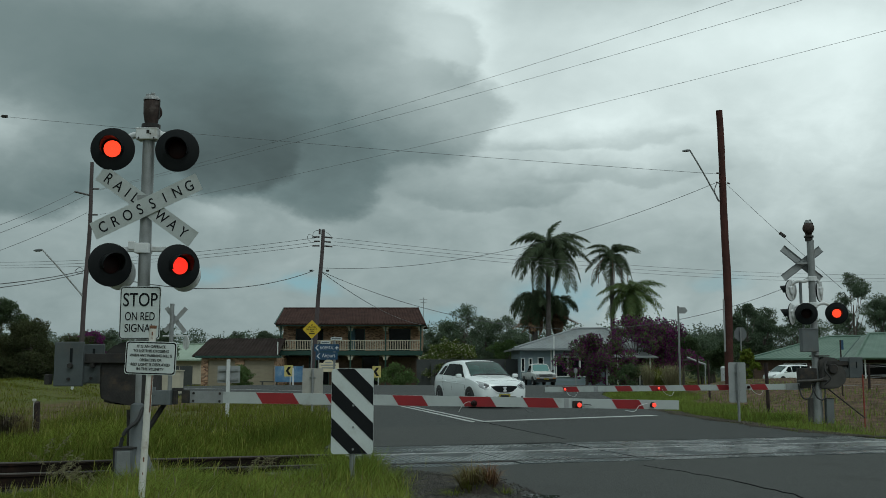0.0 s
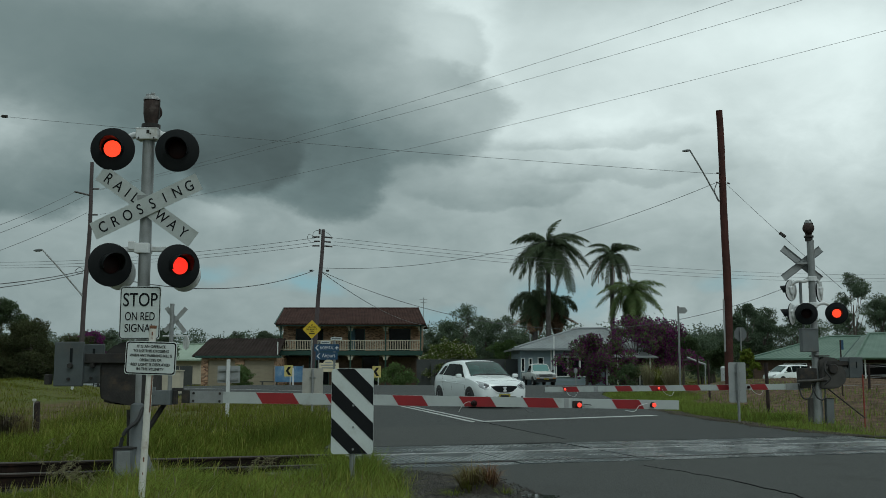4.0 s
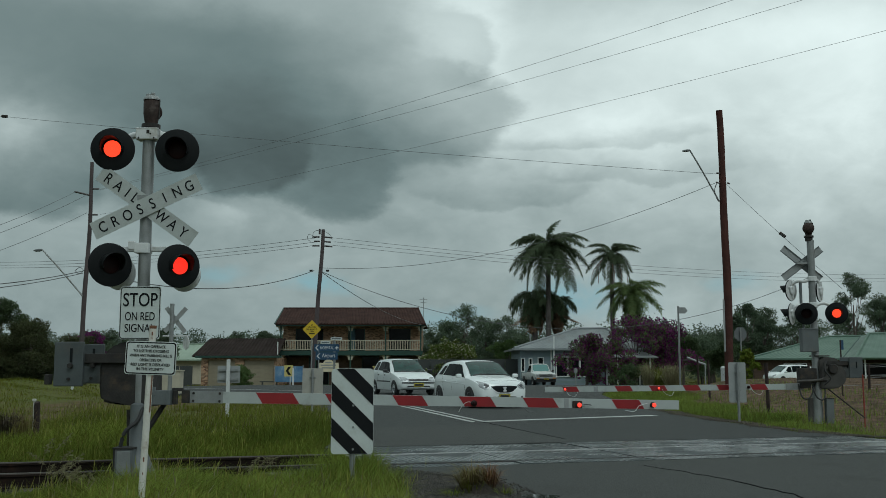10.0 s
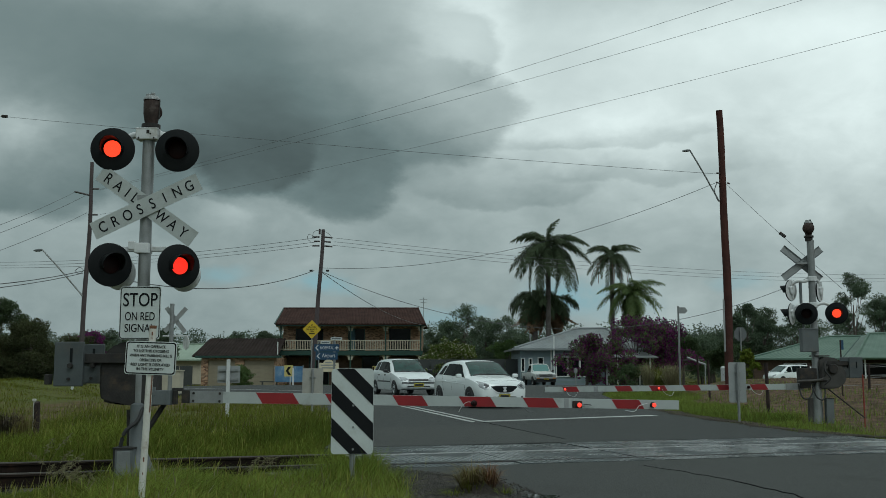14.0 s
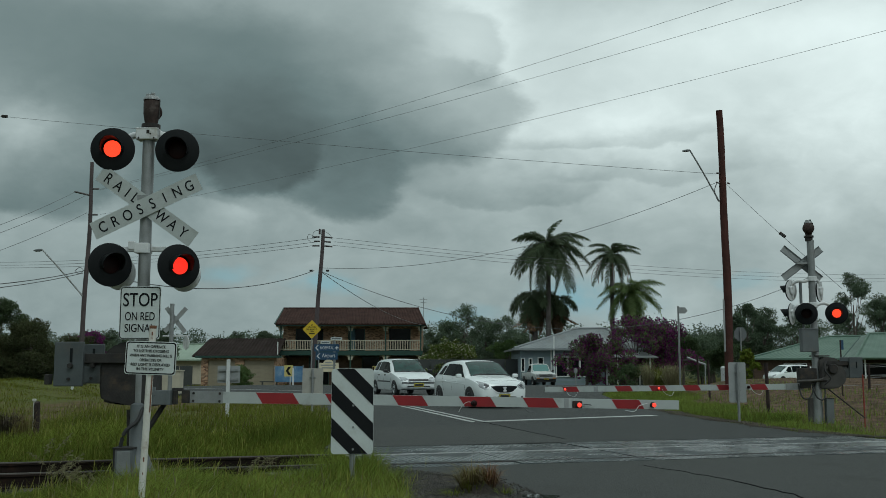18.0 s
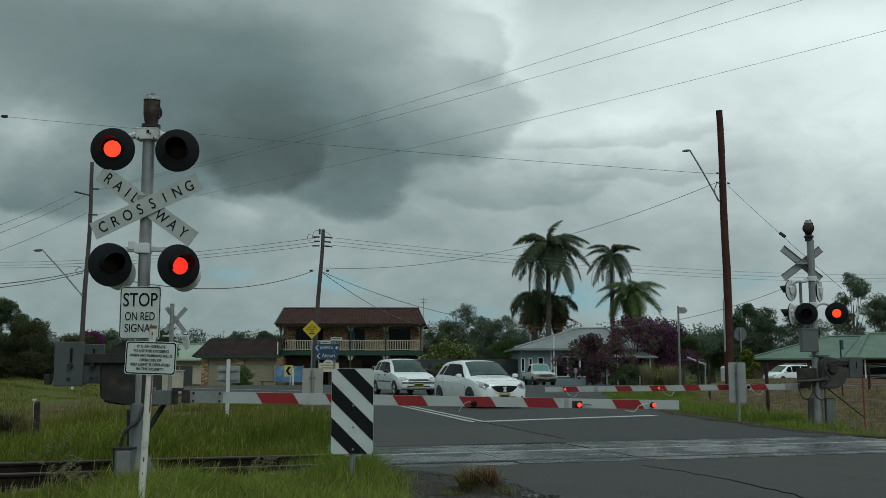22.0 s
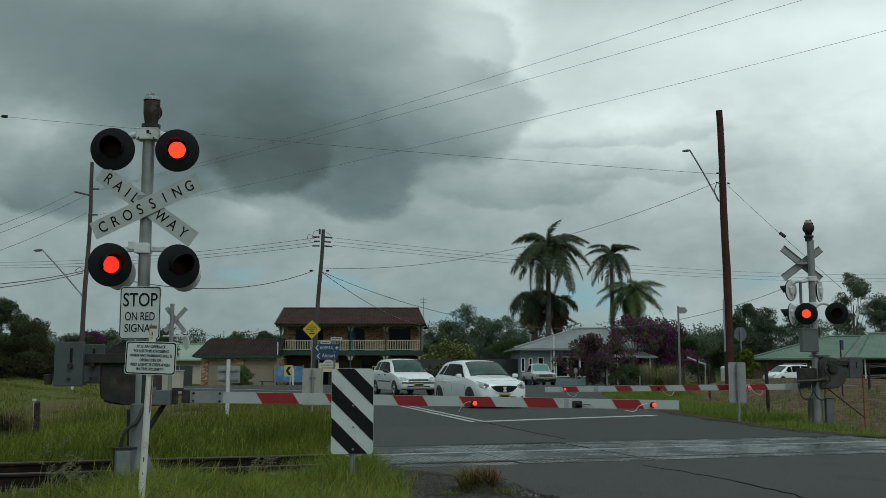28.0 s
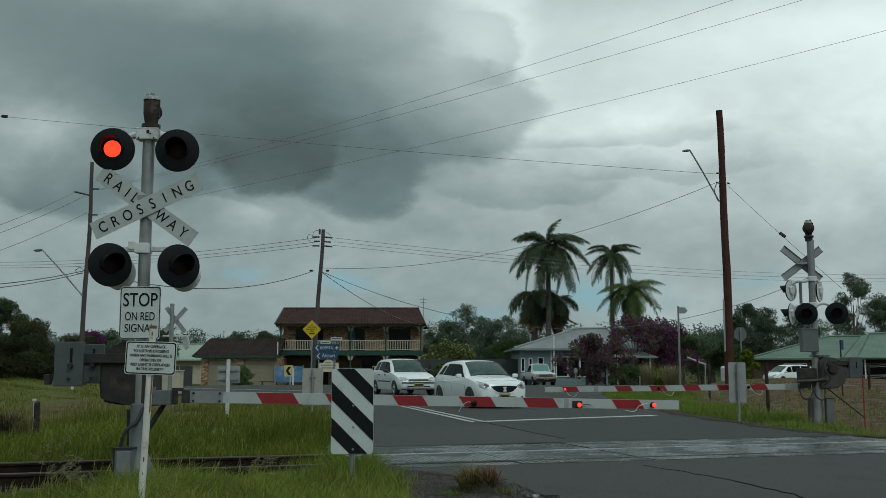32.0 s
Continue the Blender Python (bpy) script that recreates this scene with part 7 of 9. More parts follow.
            rows.append([bm.verts.new((x, y, z)) for y, z in full])
        k = len(rows[0])
        for p, q in zip(rows, rows[1:]):
            for j in range(k - 1):
                bm.faces.new((p[j], p[j + 1], q[j + 1], q[j]))
            bm.faces.new((p[k - 1], p[0], q[0], q[k - 1]))
        bm.faces.new(rows[0]), bm.faces.new(rows[-1][::-1])
        return bm


def grid_patch(rows, push):
    """A thin skin over rows of points, pushed out by a vector and with a rim."""
    bm = bmesh.new()
    v = [[bm.verts.new(p + push) for p in row] for row in rows]
    for a, b in zip(v, v[1:]):
        for j in range(len(a) - 1):
            bm.faces.new((a[j], a[j + 1], b[j + 1], b[j]))
    return bm


def side_glass(shell, parent, x0, x1, x2, x3, lo=0.10, hi=0.90, mat=None, name="side_window"):
    """A pane between belt positions x0..x1 and roof positions x2..x3, on both sides."""
    for s in (1, -1):
        rows = []
        for i in range(9):
            t = i / 8
            row = []
            for j in range(4):
                f = lo + (hi - lo) * j / 3
                a, b = x0 + (x2 - x0) * j / 3, x1 + (x3 - x1) * j / 3
                p = shell.side(a + (b - a) * t, f)
                row.append(Vector((p.x, s * p.y, p.z)))
            rows.append(row)
        part(name, grid_patch(rows, Vector((0, s * 0.008, 0.002))), mat or CAR_GLASS, parent, "dark tinted car window" if name == "side_window" else "black door pillar", smooth=True)


def screen(shell, parent, x0, x1, wide0, wide1, name, out, mat=None):
    rows = []
    for i in range(9):
        t = i / 8
        x = x0 + (x1 - x0) * t
        w = wide0 + (wide1 - wide0) * t
        rows.append([shell.top(x, w * (-1 + 2 * j / 10)) for j in range(11)])
    part(name, grid_patch(rows, Vector((out, 0, 0.010))), mat or SCREEN_GLASS, parent, "dark reflective windscreen", smooth=True)
    rim = [r[0] for r in rows] + rows[-1][1:] + [r[-1] for r in rows[-2::-1]]
    part("window_seal", tube([p + Vector((out, 0, 0.010)) for p in rim], 0.010, 5), CAR_BLACK, parent, "black rubber window seal")


WHEELS = {}


def wheel(parent, x, y, r, width, keyed):
    s = 1 if y > 0 else -1
    key = (r, s)
    w = new("wheel")
    if key not in WHEELS:
        m = pose(0, 0, 0, -90 * s)
        tyre = part("tyre", lathe(bmesh.new(), [(r * 0.64, -width / 2), (r * 0.9, -width / 2), (r, -width * 0.36), (r, width * 0.36), (r * 0.9, width / 2), (r * 0.64, width / 2), (r * 0.60, width * 0.3), (r * 0.60, -width * 0.3), (r * 0.64, -width / 2)], m, 28), RUBBER, smooth=True)
        bm = lathe(bmesh.new(), [(0, width * 0.30), (r * 0.16, width * 0.34), (r * 0.2, width * 0.27), (r * 0.5, width * 0.24), (r * 0.585, width * 0.44), (r * 0.635, width * 0.46), (r * 0.63, width * 0.2)], m, 28)
        for k in range(7):
            box(bm, (r * 0.42, r * 0.11, width * 0.12), (m @ pose(0, 0, 0, 0, 0, k * 51.4)) @ Vector((r * 0.38, 0, width * 0.30)), 0, m @ pose(0, 0, 0, 0, 0, k * 51.4))
        rim = part("rim", bm, RIM, smooth=True)
        WHEELS[key] = (tyre.data, rim.data)
        bpy.data.objects.remove(tyre), bpy.data.objects.remove(rim)
    bpy.data.objects.remove(w)
    tyre = new("wheel", WHEELS[key][0])
    tyre.parent, tyre.location = parent, (x, y, r)
    tyre["label"] = "black tyred wheel"
    rim = new("rim", WHEELS[key][1])
    rim.parent = tyre
    rim["label"] = "silver wheel rim"
    return tyre


def arch(shell, parent, x, r, grow=1.16):
    """Black skin on the uncut body in place of the shaded wheel opening, both sides."""
    for s in (1, -1):
        bm = bmesh.new()
        R = r * grow
        inner, outer = [], []
        for k in range(25):
            a = radians(-14 + 208 * k / 24)
            px, pz = x + R * math.cos(a), max(r * 0.62, r + R * math.sin(a))
            outer.append(bm.verts.new((px, s * (shell.flank(px, pz) + 0.006), pz)))
        mid = bm.verts.new((x, s * (shell.flank(x, r) + 0.006), r))
        for a, b in zip(outer, outer[1:]):
            bm.faces.new((a, b, mid))
        part("wheel_shade_patch", bm, CAR_BLACK, parent, "black patch in place of the shaded wheel opening", smooth=True)


def seam(shell, parent, pts, mat=None, r=0.006, name="panel_gap"):
    for s in (1, -1):
        line = [Vector((x, s * (shell.flank(x, z) + 0.001), z)) for x, z in pts]
        part(name, tube(line, r, 5), mat or CAR_BLACK, parent)


def mirror(parent, x, y, z, mat):
    for s in (1, -1):
        bm = boxes(((0.12, 0.18, 0.125), (0, s * 0.08, 0)), bevel=0.04)
        box(bm, (0.05, 0.10, 0.04), (0.02, -s * 0.02, -0.06))
        m = part("mirror", bm, mat, parent, "door mirror", smooth=True)
        m.location = (x, s * y, z)


def number_plate(parent, x, y, z, w=0.37, h=0.11):
    p = part("number_plate", boxes(((0.012, w, h), (x, y, z)), bevel=0.004), PLATE_YELLOW, parent, "yellow number plate")
    part("text_bar", boxes(((0.004, w * 0.80, h * 0.52), (x + 0.008, y, z))), CAR_BLACK, p, "dark bar in place of the number")


def nose_patch(shell, parent, name, mat, outline, label="", lift=0.012, sides=(1, -1)):
    """A panel on the nose given by (y, z) points: each point is pushed to where the body's front lies."""
    def front_x(y, z):
        lo, hi = 0.6, shell.keys[-1][0]
        for _ in range(26):
            m = (lo + hi) / 2
            r = shell.ring(m)
            inside = z <= r[-1][1] and z >= r[0][1] and abs(y) <= (shell.flank(m, min(z, r[6][1])) if z <= r[6][1] else abs(shell_top_half(r, z)))
            if inside:
                lo = m
            else:
                hi = m
        return lo
    for s in sides:
        bm = bmesh.new()
        dense = []
        for (y0, z0), (y1, z1) in zip(outline, outline[1:] + outline[:1]):
            n = max(1, int(math.hypot(y1 - y0, z1 - z0) / 0.06))
            dense += [(y0 + (y1 - y0) * k / n, z0 + (z1 - z0) * k / n) for k in range(n)]
        cy, cz = sum(p[0] for p in dense) / len(dense), sum(p[1] for p in dense) / len(dense)
        rings = []
        for t in (1.0, 0.8, 0.6, 0.4, 0.2):
            rings.append([bm.verts.new((front_x(cy + (y - cy) * t, cz + (z - cz) * t) + lift, s * (cy + (y - cy) * t), cz + (z - cz) * t)) for y, z in dense])
        c = bm.verts.new((front_x(cy, cz) + lift, s * cy, cz))
        for p, q in zip(rings, rings[1:]):
            for k in range(len(p)):
                j = (k + 1) % len(p)
                bm.faces.new((p[k], p[j], q[j], q[k]))
        v = rings[-1]
        for a, b in zip(v, v[1:] + v[:1]):
            bm.faces.new((a, b, c))
        ex = bmesh.ops.extrude_face_region(bm, geom=bm.faces[:])
        for g in ex["geom"]:
            if isinstance(g, bmesh.types.BMVert):
                g.co.x -= 0.03
        part(name, bm, mat, parent, label, smooth=True)


def shell_top_half(r, z):
    for (y0, z0), (y1, z1) in zip(r[6:], r[7:]):
        if z0 <= z <= z1 and z1 > z0:
            return y0 + (y1 - y0) * (z - z0) / (z1 - z0)
    return 0.0


def wipers(shell, parent, x):
    for y0, y1 in ((0.10, 0.62), (-0.52, 0.02)):
        a, b = shell.top(x, y0 / 0.9), shell.top(x - 0.10, y1 / 0.9)
        part("wiper", tube([a + Vector((0.02, 0, 0.03)), b + Vector((0.02, 0, 0.04))], 0.005, 5), CAR_BLACK, parent)


def modern_hatch(m):
    c = empty("hatchback_car", m, "white modern hatchback car waiting at the boom gate", "car", "cars")
    sh = Shell([(-1.99, 0.42, 0.74, 0.86, 0.50, 0.62, 0.50), (-1.93, 0.30, 0.84, 1.02, 0.66, 0.76, 0.55), (-1.72, 0.23, 0.94, 1.28, 0.76, 0.835, 0.575), (-1.40, 0.20, 0.97, 1.42, 0.80, 0.862, 0.59), (-0.95, 0.19, 0.955, 1.465, 0.81, 0.87, 0.605),
                (-0.30, 0.19, 0.93, 1.475, 0.81, 0.872, 0.61), (0.20, 0.19, 0.915, 1.43, 0.81, 0.872, 0.61), (0.62, 0.19, 0.91, 1.235, 0.81, 0.87, 0.635), (0.98, 0.20, 0.905, 1.02, 0.81, 0.865, 0.68), (1.25, 0.20, 0.87, 0.955, 0.80, 0.86, 0.68),
                (1.58, 0.21, 0.81, 0.905, 0.78, 0.845, 0.66), (1.80, 0.21, 0.735, 0.850, 0.74, 0.805, 0.62), (1.93, 0.22, 0.65, 0.770, 0.66, 0.715, 0.56), (1.99, 0.26, 0.55, 0.645, 0.53, 0.57, 0.46)])
    part("body", sh.mesh(), CAR_WHITE, c, "white painted bodywork", smooth=True)
    side_glass(sh, c, -0.10, 0.86, -0.05, 0.24)
    side_glass(sh, c, -0.98, -0.20, -0.86, -0.15)
    side_glass(sh, c, -1.42, -1.06, -1.20, -0.94, hi=0.80)
    side_glass(sh, c, -0.23, -0.07, -0.18, -0.02, lo=0.08, hi=0.88, mat=BLACK_PAINT, name="door_pillar")
    screen(sh, c, 0.99, 0.24, 0.98, 0.90, "windscreen", 0.010)
    part("cowl", tube([sh.top(1.0, f / 10) + Vector((0.012, 0, 0.012)) for f in range(-9, 10)], 0.022, 6), CAR_BLACK, c, "black cowl under the windscreen", smooth=True)
    screen(sh, c, -1.76, -1.42, 0.85, 0.85, "rear_window", -0.012)
    for x in (-1.26, 1.26):
        arch(sh, c, x, 0.305)
    seam(sh, c, [(0.92, 0.88), (0.90, 0.6), (0.80, 0.25)])
    seam(sh, c, [(-0.14, 0.92), (-0.14, 0.6), (-0.14, 0.25)])
    seam(sh, c, [(-1.0, 0.94), (-0.92, 0.72), (-0.88, 0.5)])
    seam(sh, c, [(-1.5, 0.80), (-0.4, 0.77), (0.9, 0.72)], CAR_WHITE, 0.012, "character_line")
    for x in (-0.72, 0.18):
        for s in (1, -1):
            part("door_handle", boxes(((0.17, 0.03, 0.03), (x, s * (sh.flank(x, 0.80) + 0.012), 0.80)), bevel=0.01), CAR_WHITE, c, "white door handle")
    mirror(c, 0.70, 0.90, 0.98, CAR_WHITE)
    nose_patch(sh, c, "headlamp", LAMP_GLASS, [(0.44, 0.70), (0.51, 0.60), (0.66, 0.575), (0.765, 0.63), (0.82, 0.79), (0.785, 0.835), (0.60, 0.775)], "swept clear headlamp")
    nose_patch(sh, c, "headlamp_bezel", CAR_GREY_TRIM, [(0.50, 0.70), (0.55, 0.635), (0.63, 0.615), (0.66, 0.70), (0.62, 0.755)], "dark bezel inside the headlamp", lift=0.016)
    for s in (1, -1):
        for inner, outer in ((0.30, 0.46), (0.62, 0.80)):
            line = [sh.top(x, s * (outer + (inner - outer) * (x - 1.02) / 0.78)) + Vector((0, 0, 0.002)) for x in (1.06, 1.2, 1.35, 1.5, 1.65, 1.78)]
            part("bonnet_crease", tube(line, 0.007, 5), CAR_WHITE, c, smooth=True)
    part("bonnet_gap", tube([sh.top(1.80 + 0.06 * (1 - abs(f) / 9), f / 9 * 0.95) + Vector((0.002, 0, 0.001)) for f in range(-9, 10)], 0.005, 5), CAR_GREY_TRIM, c, "shut line of the bonnet")
    for sd in (1, -1):
        part("lamp_bowl", lathe(bmesh.new(), [(0, 0.03), (0.045, 0.028), (0.058, 0.012), (0.062, 0.0)], Matrix.Translation((1.80, sd * 0.665, 0.665)) @ pose(0, 0, 0, 0, 78, sd * 30), 16), CHROME, c, "bright headlamp bowl", smooth=True)
    nose_patch(sh, c, "grille", BLACK_PAINT, [(-0.45, 0.665), (-0.29, 0.52), (-0.16, 0.475), (0.16, 0.475), (0.29, 0.52), (0.45, 0.665), (0.26, 0.685), (-0.26, 0.685)], "black mesh grille", sides=(1,))
    x = 1.955
    part("grille_trim", tube(arc([(1.900, -0.54, 0.70), (1.955, -0.44, 0.63), (1.995, -0.30, 0.515), (2.012, -0.15, 0.465), (2.012, 0.15, 0.465), (1.995, 0.30, 0.515), (1.955, 0.44, 0.63), (1.900, 0.54, 0.70)], 6), 0.016, 6), BRIGHT_TRIM, c, "chrome grille strip", smooth=True)
    part("emblem", slab(bmesh.new(), [(-0.07, 0.06), (0.0, 0.075), (0.07, 0.06), (0.03, 0.0), (0.07, -0.06), (0, -0.075), (-0.07, -0.06), (-0.03, 0)], 0.012, Matrix.Translation((2.016, 0, 0.58)) @ pose(0, 0, 0, 0, 0, 90)), BRIGHT_TRIM, c, "bright maker's emblem")
    nose_patch(sh, c, "lower_intake", CAR_BLACK, [(-0.44, 0.26), (0.44, 0.26), (0.38, 0.36), (-0.38, 0.36)], "black lower intake", sides=(1,))
    nose_patch(sh, c, "fog_lamp", CAR_BLACK, [(0.53, 0.31), (0.63, 0.32), (0.62, 0.37), (0.56, 0.37)], "dark fog lamp recess")
    number_plate(c, 2.012, 0.0, 0.375)
    wipers(sh, c, 0.98)
    for s in (1, -1):
        part("tail_lamp", boxes(((0.16, 0.05, 0.26), (-1.80, s * 0.76, 0.92)), bevel=0.02), RED_OFF, c, "red tail lamp")
    part("aerial", rods(((-1.1, 0, 1.45), (-1.32, 0, 1.62), 0.008), seg=6), CAR_BLACK, c)
    for x in (-1.26, 1.26):
        for y in (-0.775, 0.775):
            wheel(c, x, y, 0.305, 0.20, False)
    return c


def old_hatch(m, name="hatchback_car"):
    c = empty(name, m, "older white five-door hatchback with grey bumpers and side strips", "car", "cars")
    sh = Shell([(-1.86, 0.40, 0.78, 0.90, 0.56, 0.66, 0.54), (-1.80, 0.30, 0.86, 1.02, 0.68, 0.755, 0.57), (-1.62, 0.24, 0.92, 1.26, 0.74, 0.79, 0.575), (-1.40, 0.21, 0.935, 1.385, 0.76, 0.80, 0.58), (-0.95, 0.20, 0.93, 1.425, 0.765, 0.805, 0.585), (-0.35, 0.20, 0.91, 1.43, 0.765, 0.805, 0.59),
                (0.15, 0.20, 0.90, 1.385, 0.765, 0.805, 0.59), (0.55, 0.20, 0.895, 1.17, 0.765, 0.80, 0.615), (0.90, 0.21, 0.850, 0.925, 0.76, 0.80, 0.66), (1.18, 0.21, 0.80, 0.865, 0.755, 0.795, 0.64), (1.48, 0.22, 0.72, 0.80, 0.73, 0.775, 0.61), (1.70, 0.23, 0.64, 0.73, 0.68, 0.735, 0.57), (1.82, 0.26, 0.56, 0.63, 0.60, 0.66, 0.5), (1.865, 0.30, 0.48, 0.53, 0.52, 0.57, 0.44)])
    part("body", sh.mesh(), CAR_OLD_WHITE, c, "white painted bodywork", smooth=True)
    side_glass(sh, c, -0.02, 0.76, 0.0, 0.20)
    side_glass(sh, c, -0.82, -0.12, -0.78, -0.10)
    side_glass(sh, c, -1.38, -0.92, -1.28, -0.88)
    side_glass(sh, c, -0.14, 0.0, -0.12, 0.02, lo=0.08, hi=0.88, mat=BLACK_PAINT, name="door_pillar")
    screen(sh, c, 0.91, 0.18, 0.97, 0.90, "windscreen", 0.010)
    part("cowl", tube([sh.top(0.92, f / 10) + Vector((0.012, 0, 0.012)) for f in range(-9, 10)], 0.018, 6), CAR_BLACK, c, "black cowl under the windscreen", smooth=True)
    screen(sh, c, -1.72, -1.42, 0.86, 0.86, "rear_window", -0.012)
    for x in (-1.20, 1.22):
        arch(sh, c, x, 0.275)
    seam(sh, c, [(0.80, 0.86), (0.80, 0.6), (0.74, 0.25)])
    seam(sh, c, [(-0.07, 0.90), (-0.07, 0.6), (-0.07, 0.25)])
    seam(sh, c, [(-0.88, 0.9), (-0.86, 0.7), (-0.84, 0.5)])
    seam(sh, c, [(-0.84, 0.545), (0.0, 0.545), (0.76, 0.535)], CAR_BLACK, 0.024, "side_strip")
    for x in (-0.68, 0.10):
        for s in (1, -1):
            part("door_handle", boxes(((0.15, 0.03, 0.05), (x, s * (sh.flank(x, 0.80) + 0.006), 0.79)), bevel=0.01), CAR_BLACK, c, "black door handle")
    mirror(c, 0.60, 0.86, 0.945, CAR_BLACK)
    nose_patch(sh, c, "headlamp", LAMP_GLASS, [(0.40, 0.62), (0.44, 0.545), (0.62, 0.535), (0.72, 0.60), (0.72, 0.69), (0.63, 0.715), (0.50, 0.695)], "oval clear headlamp")
    nose_patch(sh, c, "grille", CAR_BLACK, [(-0.42, 0.555), (0.42, 0.555), (0.39, 0.635), (-0.39, 0.635)], "narrow black grille", sides=(1,))
    nose_patch(sh, c, "bumper_strip", CAR_GREY_TRIM, [(-0.66, 0.465), (0.66, 0.465), (0.67, 0.515), (0.3, 0.525), (-0.3, 0.525), (-0.67, 0.515)], "dark grey bumper strip", lift=0.016, sides=(1,))
    nose_patch(sh, c, "lower_intake", CAR_BLACK, [(-0.48, 0.33), (0.48, 0.33), (0.44, 0.38), (-0.44, 0.38)], "black lower intake", sides=(1,))
    part("emblem", lathe(bmesh.new(), [(0, 0.01), (0.05, 0.008), (0.06, 0)], Matrix.Translation((1.80, 0, 0.60)) @ pose(0, 0, 0, 0, 90, 0), 14), CHROME, c, "round chrome emblem")
    number_plate(c, 1.895, 0.0, 0.415, 0.40, 0.13)
    wipers(sh, c, 0.90)
    for s in (1, -1):
        part("tail_lamp", boxes(((0.10, 0.05, 0.42), (-1.70, s * 0.735, 0.90)), bevel=0.02), RED_OFF, c, "red tail lamp")
        part("roof_rail", boxes(((1.5, 0.03, 0.02), (-0.5, s * 0.54, 1.385)), bevel=0.004), CAR_OLD_WHITE, c)
    spin = []
    for x in (-1.20, 1.22):
        for y in (-0.715, 0.715):
            spin.append(wheel(c, x, y, 0.275, 0.18, True))
    return c, spin


def parked_ute():
    c = empty("utility_truck", pose(7.22, 75.2, float(road_level(7.22, 75.2)), 0, 0, -82) @ Matrix.Scale(0.99, 4), "parked white pickup truck with a flat front", "truck", "cars")
    sh = Shell([(-2.3, 0.52, 0.86, 0.90, 0.70, 0.80, 0.72), (-2.25, 0.48, 0.92, 0.97, 0.76, 0.84, 0.76), (-1.0, 0.45, 0.95, 1.0, 0.78, 0.845, 0.76), (-0.62, 0.45, 0.97, 1.1, 0.78, 0.845, 0.66), (-0.5, 0.45, 0.98, 1.56, 0.78, 0.845, 0.60), (-0.2, 0.45, 0.98, 1.64, 0.78, 0.845, 0.62), (0.35, 0.45, 0.98, 1.60, 0.78, 0.845, 0.62), (0.75, 0.45, 0.985, 1.16, 0.78, 0.845, 0.68), (0.92, 0.45, 0.97, 1.06, 0.78, 0.845, 0.70), (1.9, 0.45, 0.92, 0.99, 0.78, 0.83, 0.70), (2.2, 0.45, 0.88, 0.94, 0.76, 0.81, 0.69), (2.28, 0.5, 0.80, 0.86, 0.72, 0.78, 0.66)])
    part("body", sh.mesh(40), surf("dusty_white_paint", (0.60, 0.63, 0.61), (0.50, 0.52, 0.50), 2.0, 0.5, 0.0, stain=(0.25, 0.22, 0.18), stain_scale=2.5), c, "dusty white painted cab and tray", smooth=True)
    side_glass(sh, c, -0.42, 0.72, -0.38, 0.36)
    screen(sh, c, 0.84, 0.38, 0.95, 0.88, "windscreen", 0.012, TEAL_GLASS)
    for x in (-1.35, 1.45):
        arch(sh, c, x, 0.35)
        for y in (-0.74, 0.74):
            wheel(c, x, y, 0.35, 0.2, False)
    part("bumper", boxes(((0.16, 1.66, 0.15), (2.32, 0, 0.585)), bevel=0.03), GALV, c, "dull chrome bumper")
    part("valance", boxes(((0.20, 1.50, 0.22), (2.22, 0, 0.40)), bevel=0.03), CAR_BLACK, c, "black panel under the bumper")
    gr = part("grille", boxes(((0.05, 0.98, 0.20), (2.28, 0, 0.77)), bevel=0.01), CAR_BLACK, c, "dark grille")
    pieces("grille_bar", [((0.02, 0.96, 0.02), (2.308, 0, 0.71 + 0.06 * k)) for k in range(3)], GALV, gr)
    for s in (1, -1):
        part("headlamp", boxes(((0.06, 0.26, 0.17), (2.28, s * 0.62, 0.78)), bevel=0.015), LAMP_GLASS, c, "square headlamp")
        part("indicator", boxes(((0.04, 0.2, 0.07), (2.40, s * 0.6, 0.57)), bevel=0.01), AMBER, c, "amber indicator")
    mirror(c, 0.72, 0.86, 1.12, CAR_BLACK)
    number_plate(c, 2.41, 0, 0.52)
    return c


def parked_wagon():
    c = empty("people_mover", pose(29.75, 86, -0.16, 0, 0, 205) @ Matrix.Scale(0.97, 4), "white people mover parked before the green-roofed house", "car", "cars")
    sh = Shell([(-2.3, 0.40, 0.9, 1.0, 0.7, 0.8, 0.68), (-2.2, 0.28, 0.98, 1.4, 0.8, 0.87, 0.68), (-1.9, 0.24, 1.0, 1.62, 0.83, 0.89, 0.68), (-0.6, 0.22, 0.97, 1.68, 0.84, 0.90, 0.69), (0.5, 0.22, 0.94, 1.62, 0.84, 0.90, 0.69), (1.1, 0.22, 0.93, 1.30, 0.84, 0.90, 0.70), (1.6, 0.23, 0.90, 1.02, 0.83, 0.89, 0.72), (2.1, 0.25, 0.74, 0.84, 0.78, 0.82, 0.66), (2.3, 0.32, 0.58, 0.64, 0.62, 0.68, 0.55)])
    part("body", sh.mesh(36), CAR_WHITE, c, "white painted bodywork", smooth=True)
    side_glass(sh, c, 0.35, 1.30, 0.35, 0.72)
    side_glass(sh, c, -0.75, 0.27, -0.72, 0.27)
    side_glass(sh, c, -1.85, -0.85, -1.7, -0.82)
    screen(sh, c, 1.55, 0.72, 0.96, 0.9, "windscreen", 0.012)
    for x in (-1.4, 1.42):
        arch(sh, c, x, 0.31)
        for y in (-0.80, 0.80):
            wheel(c, x, y, 0.31, 0.2, False)
    mirror(c, 1.15, 0.92, 1.05, CAR_WHITE)
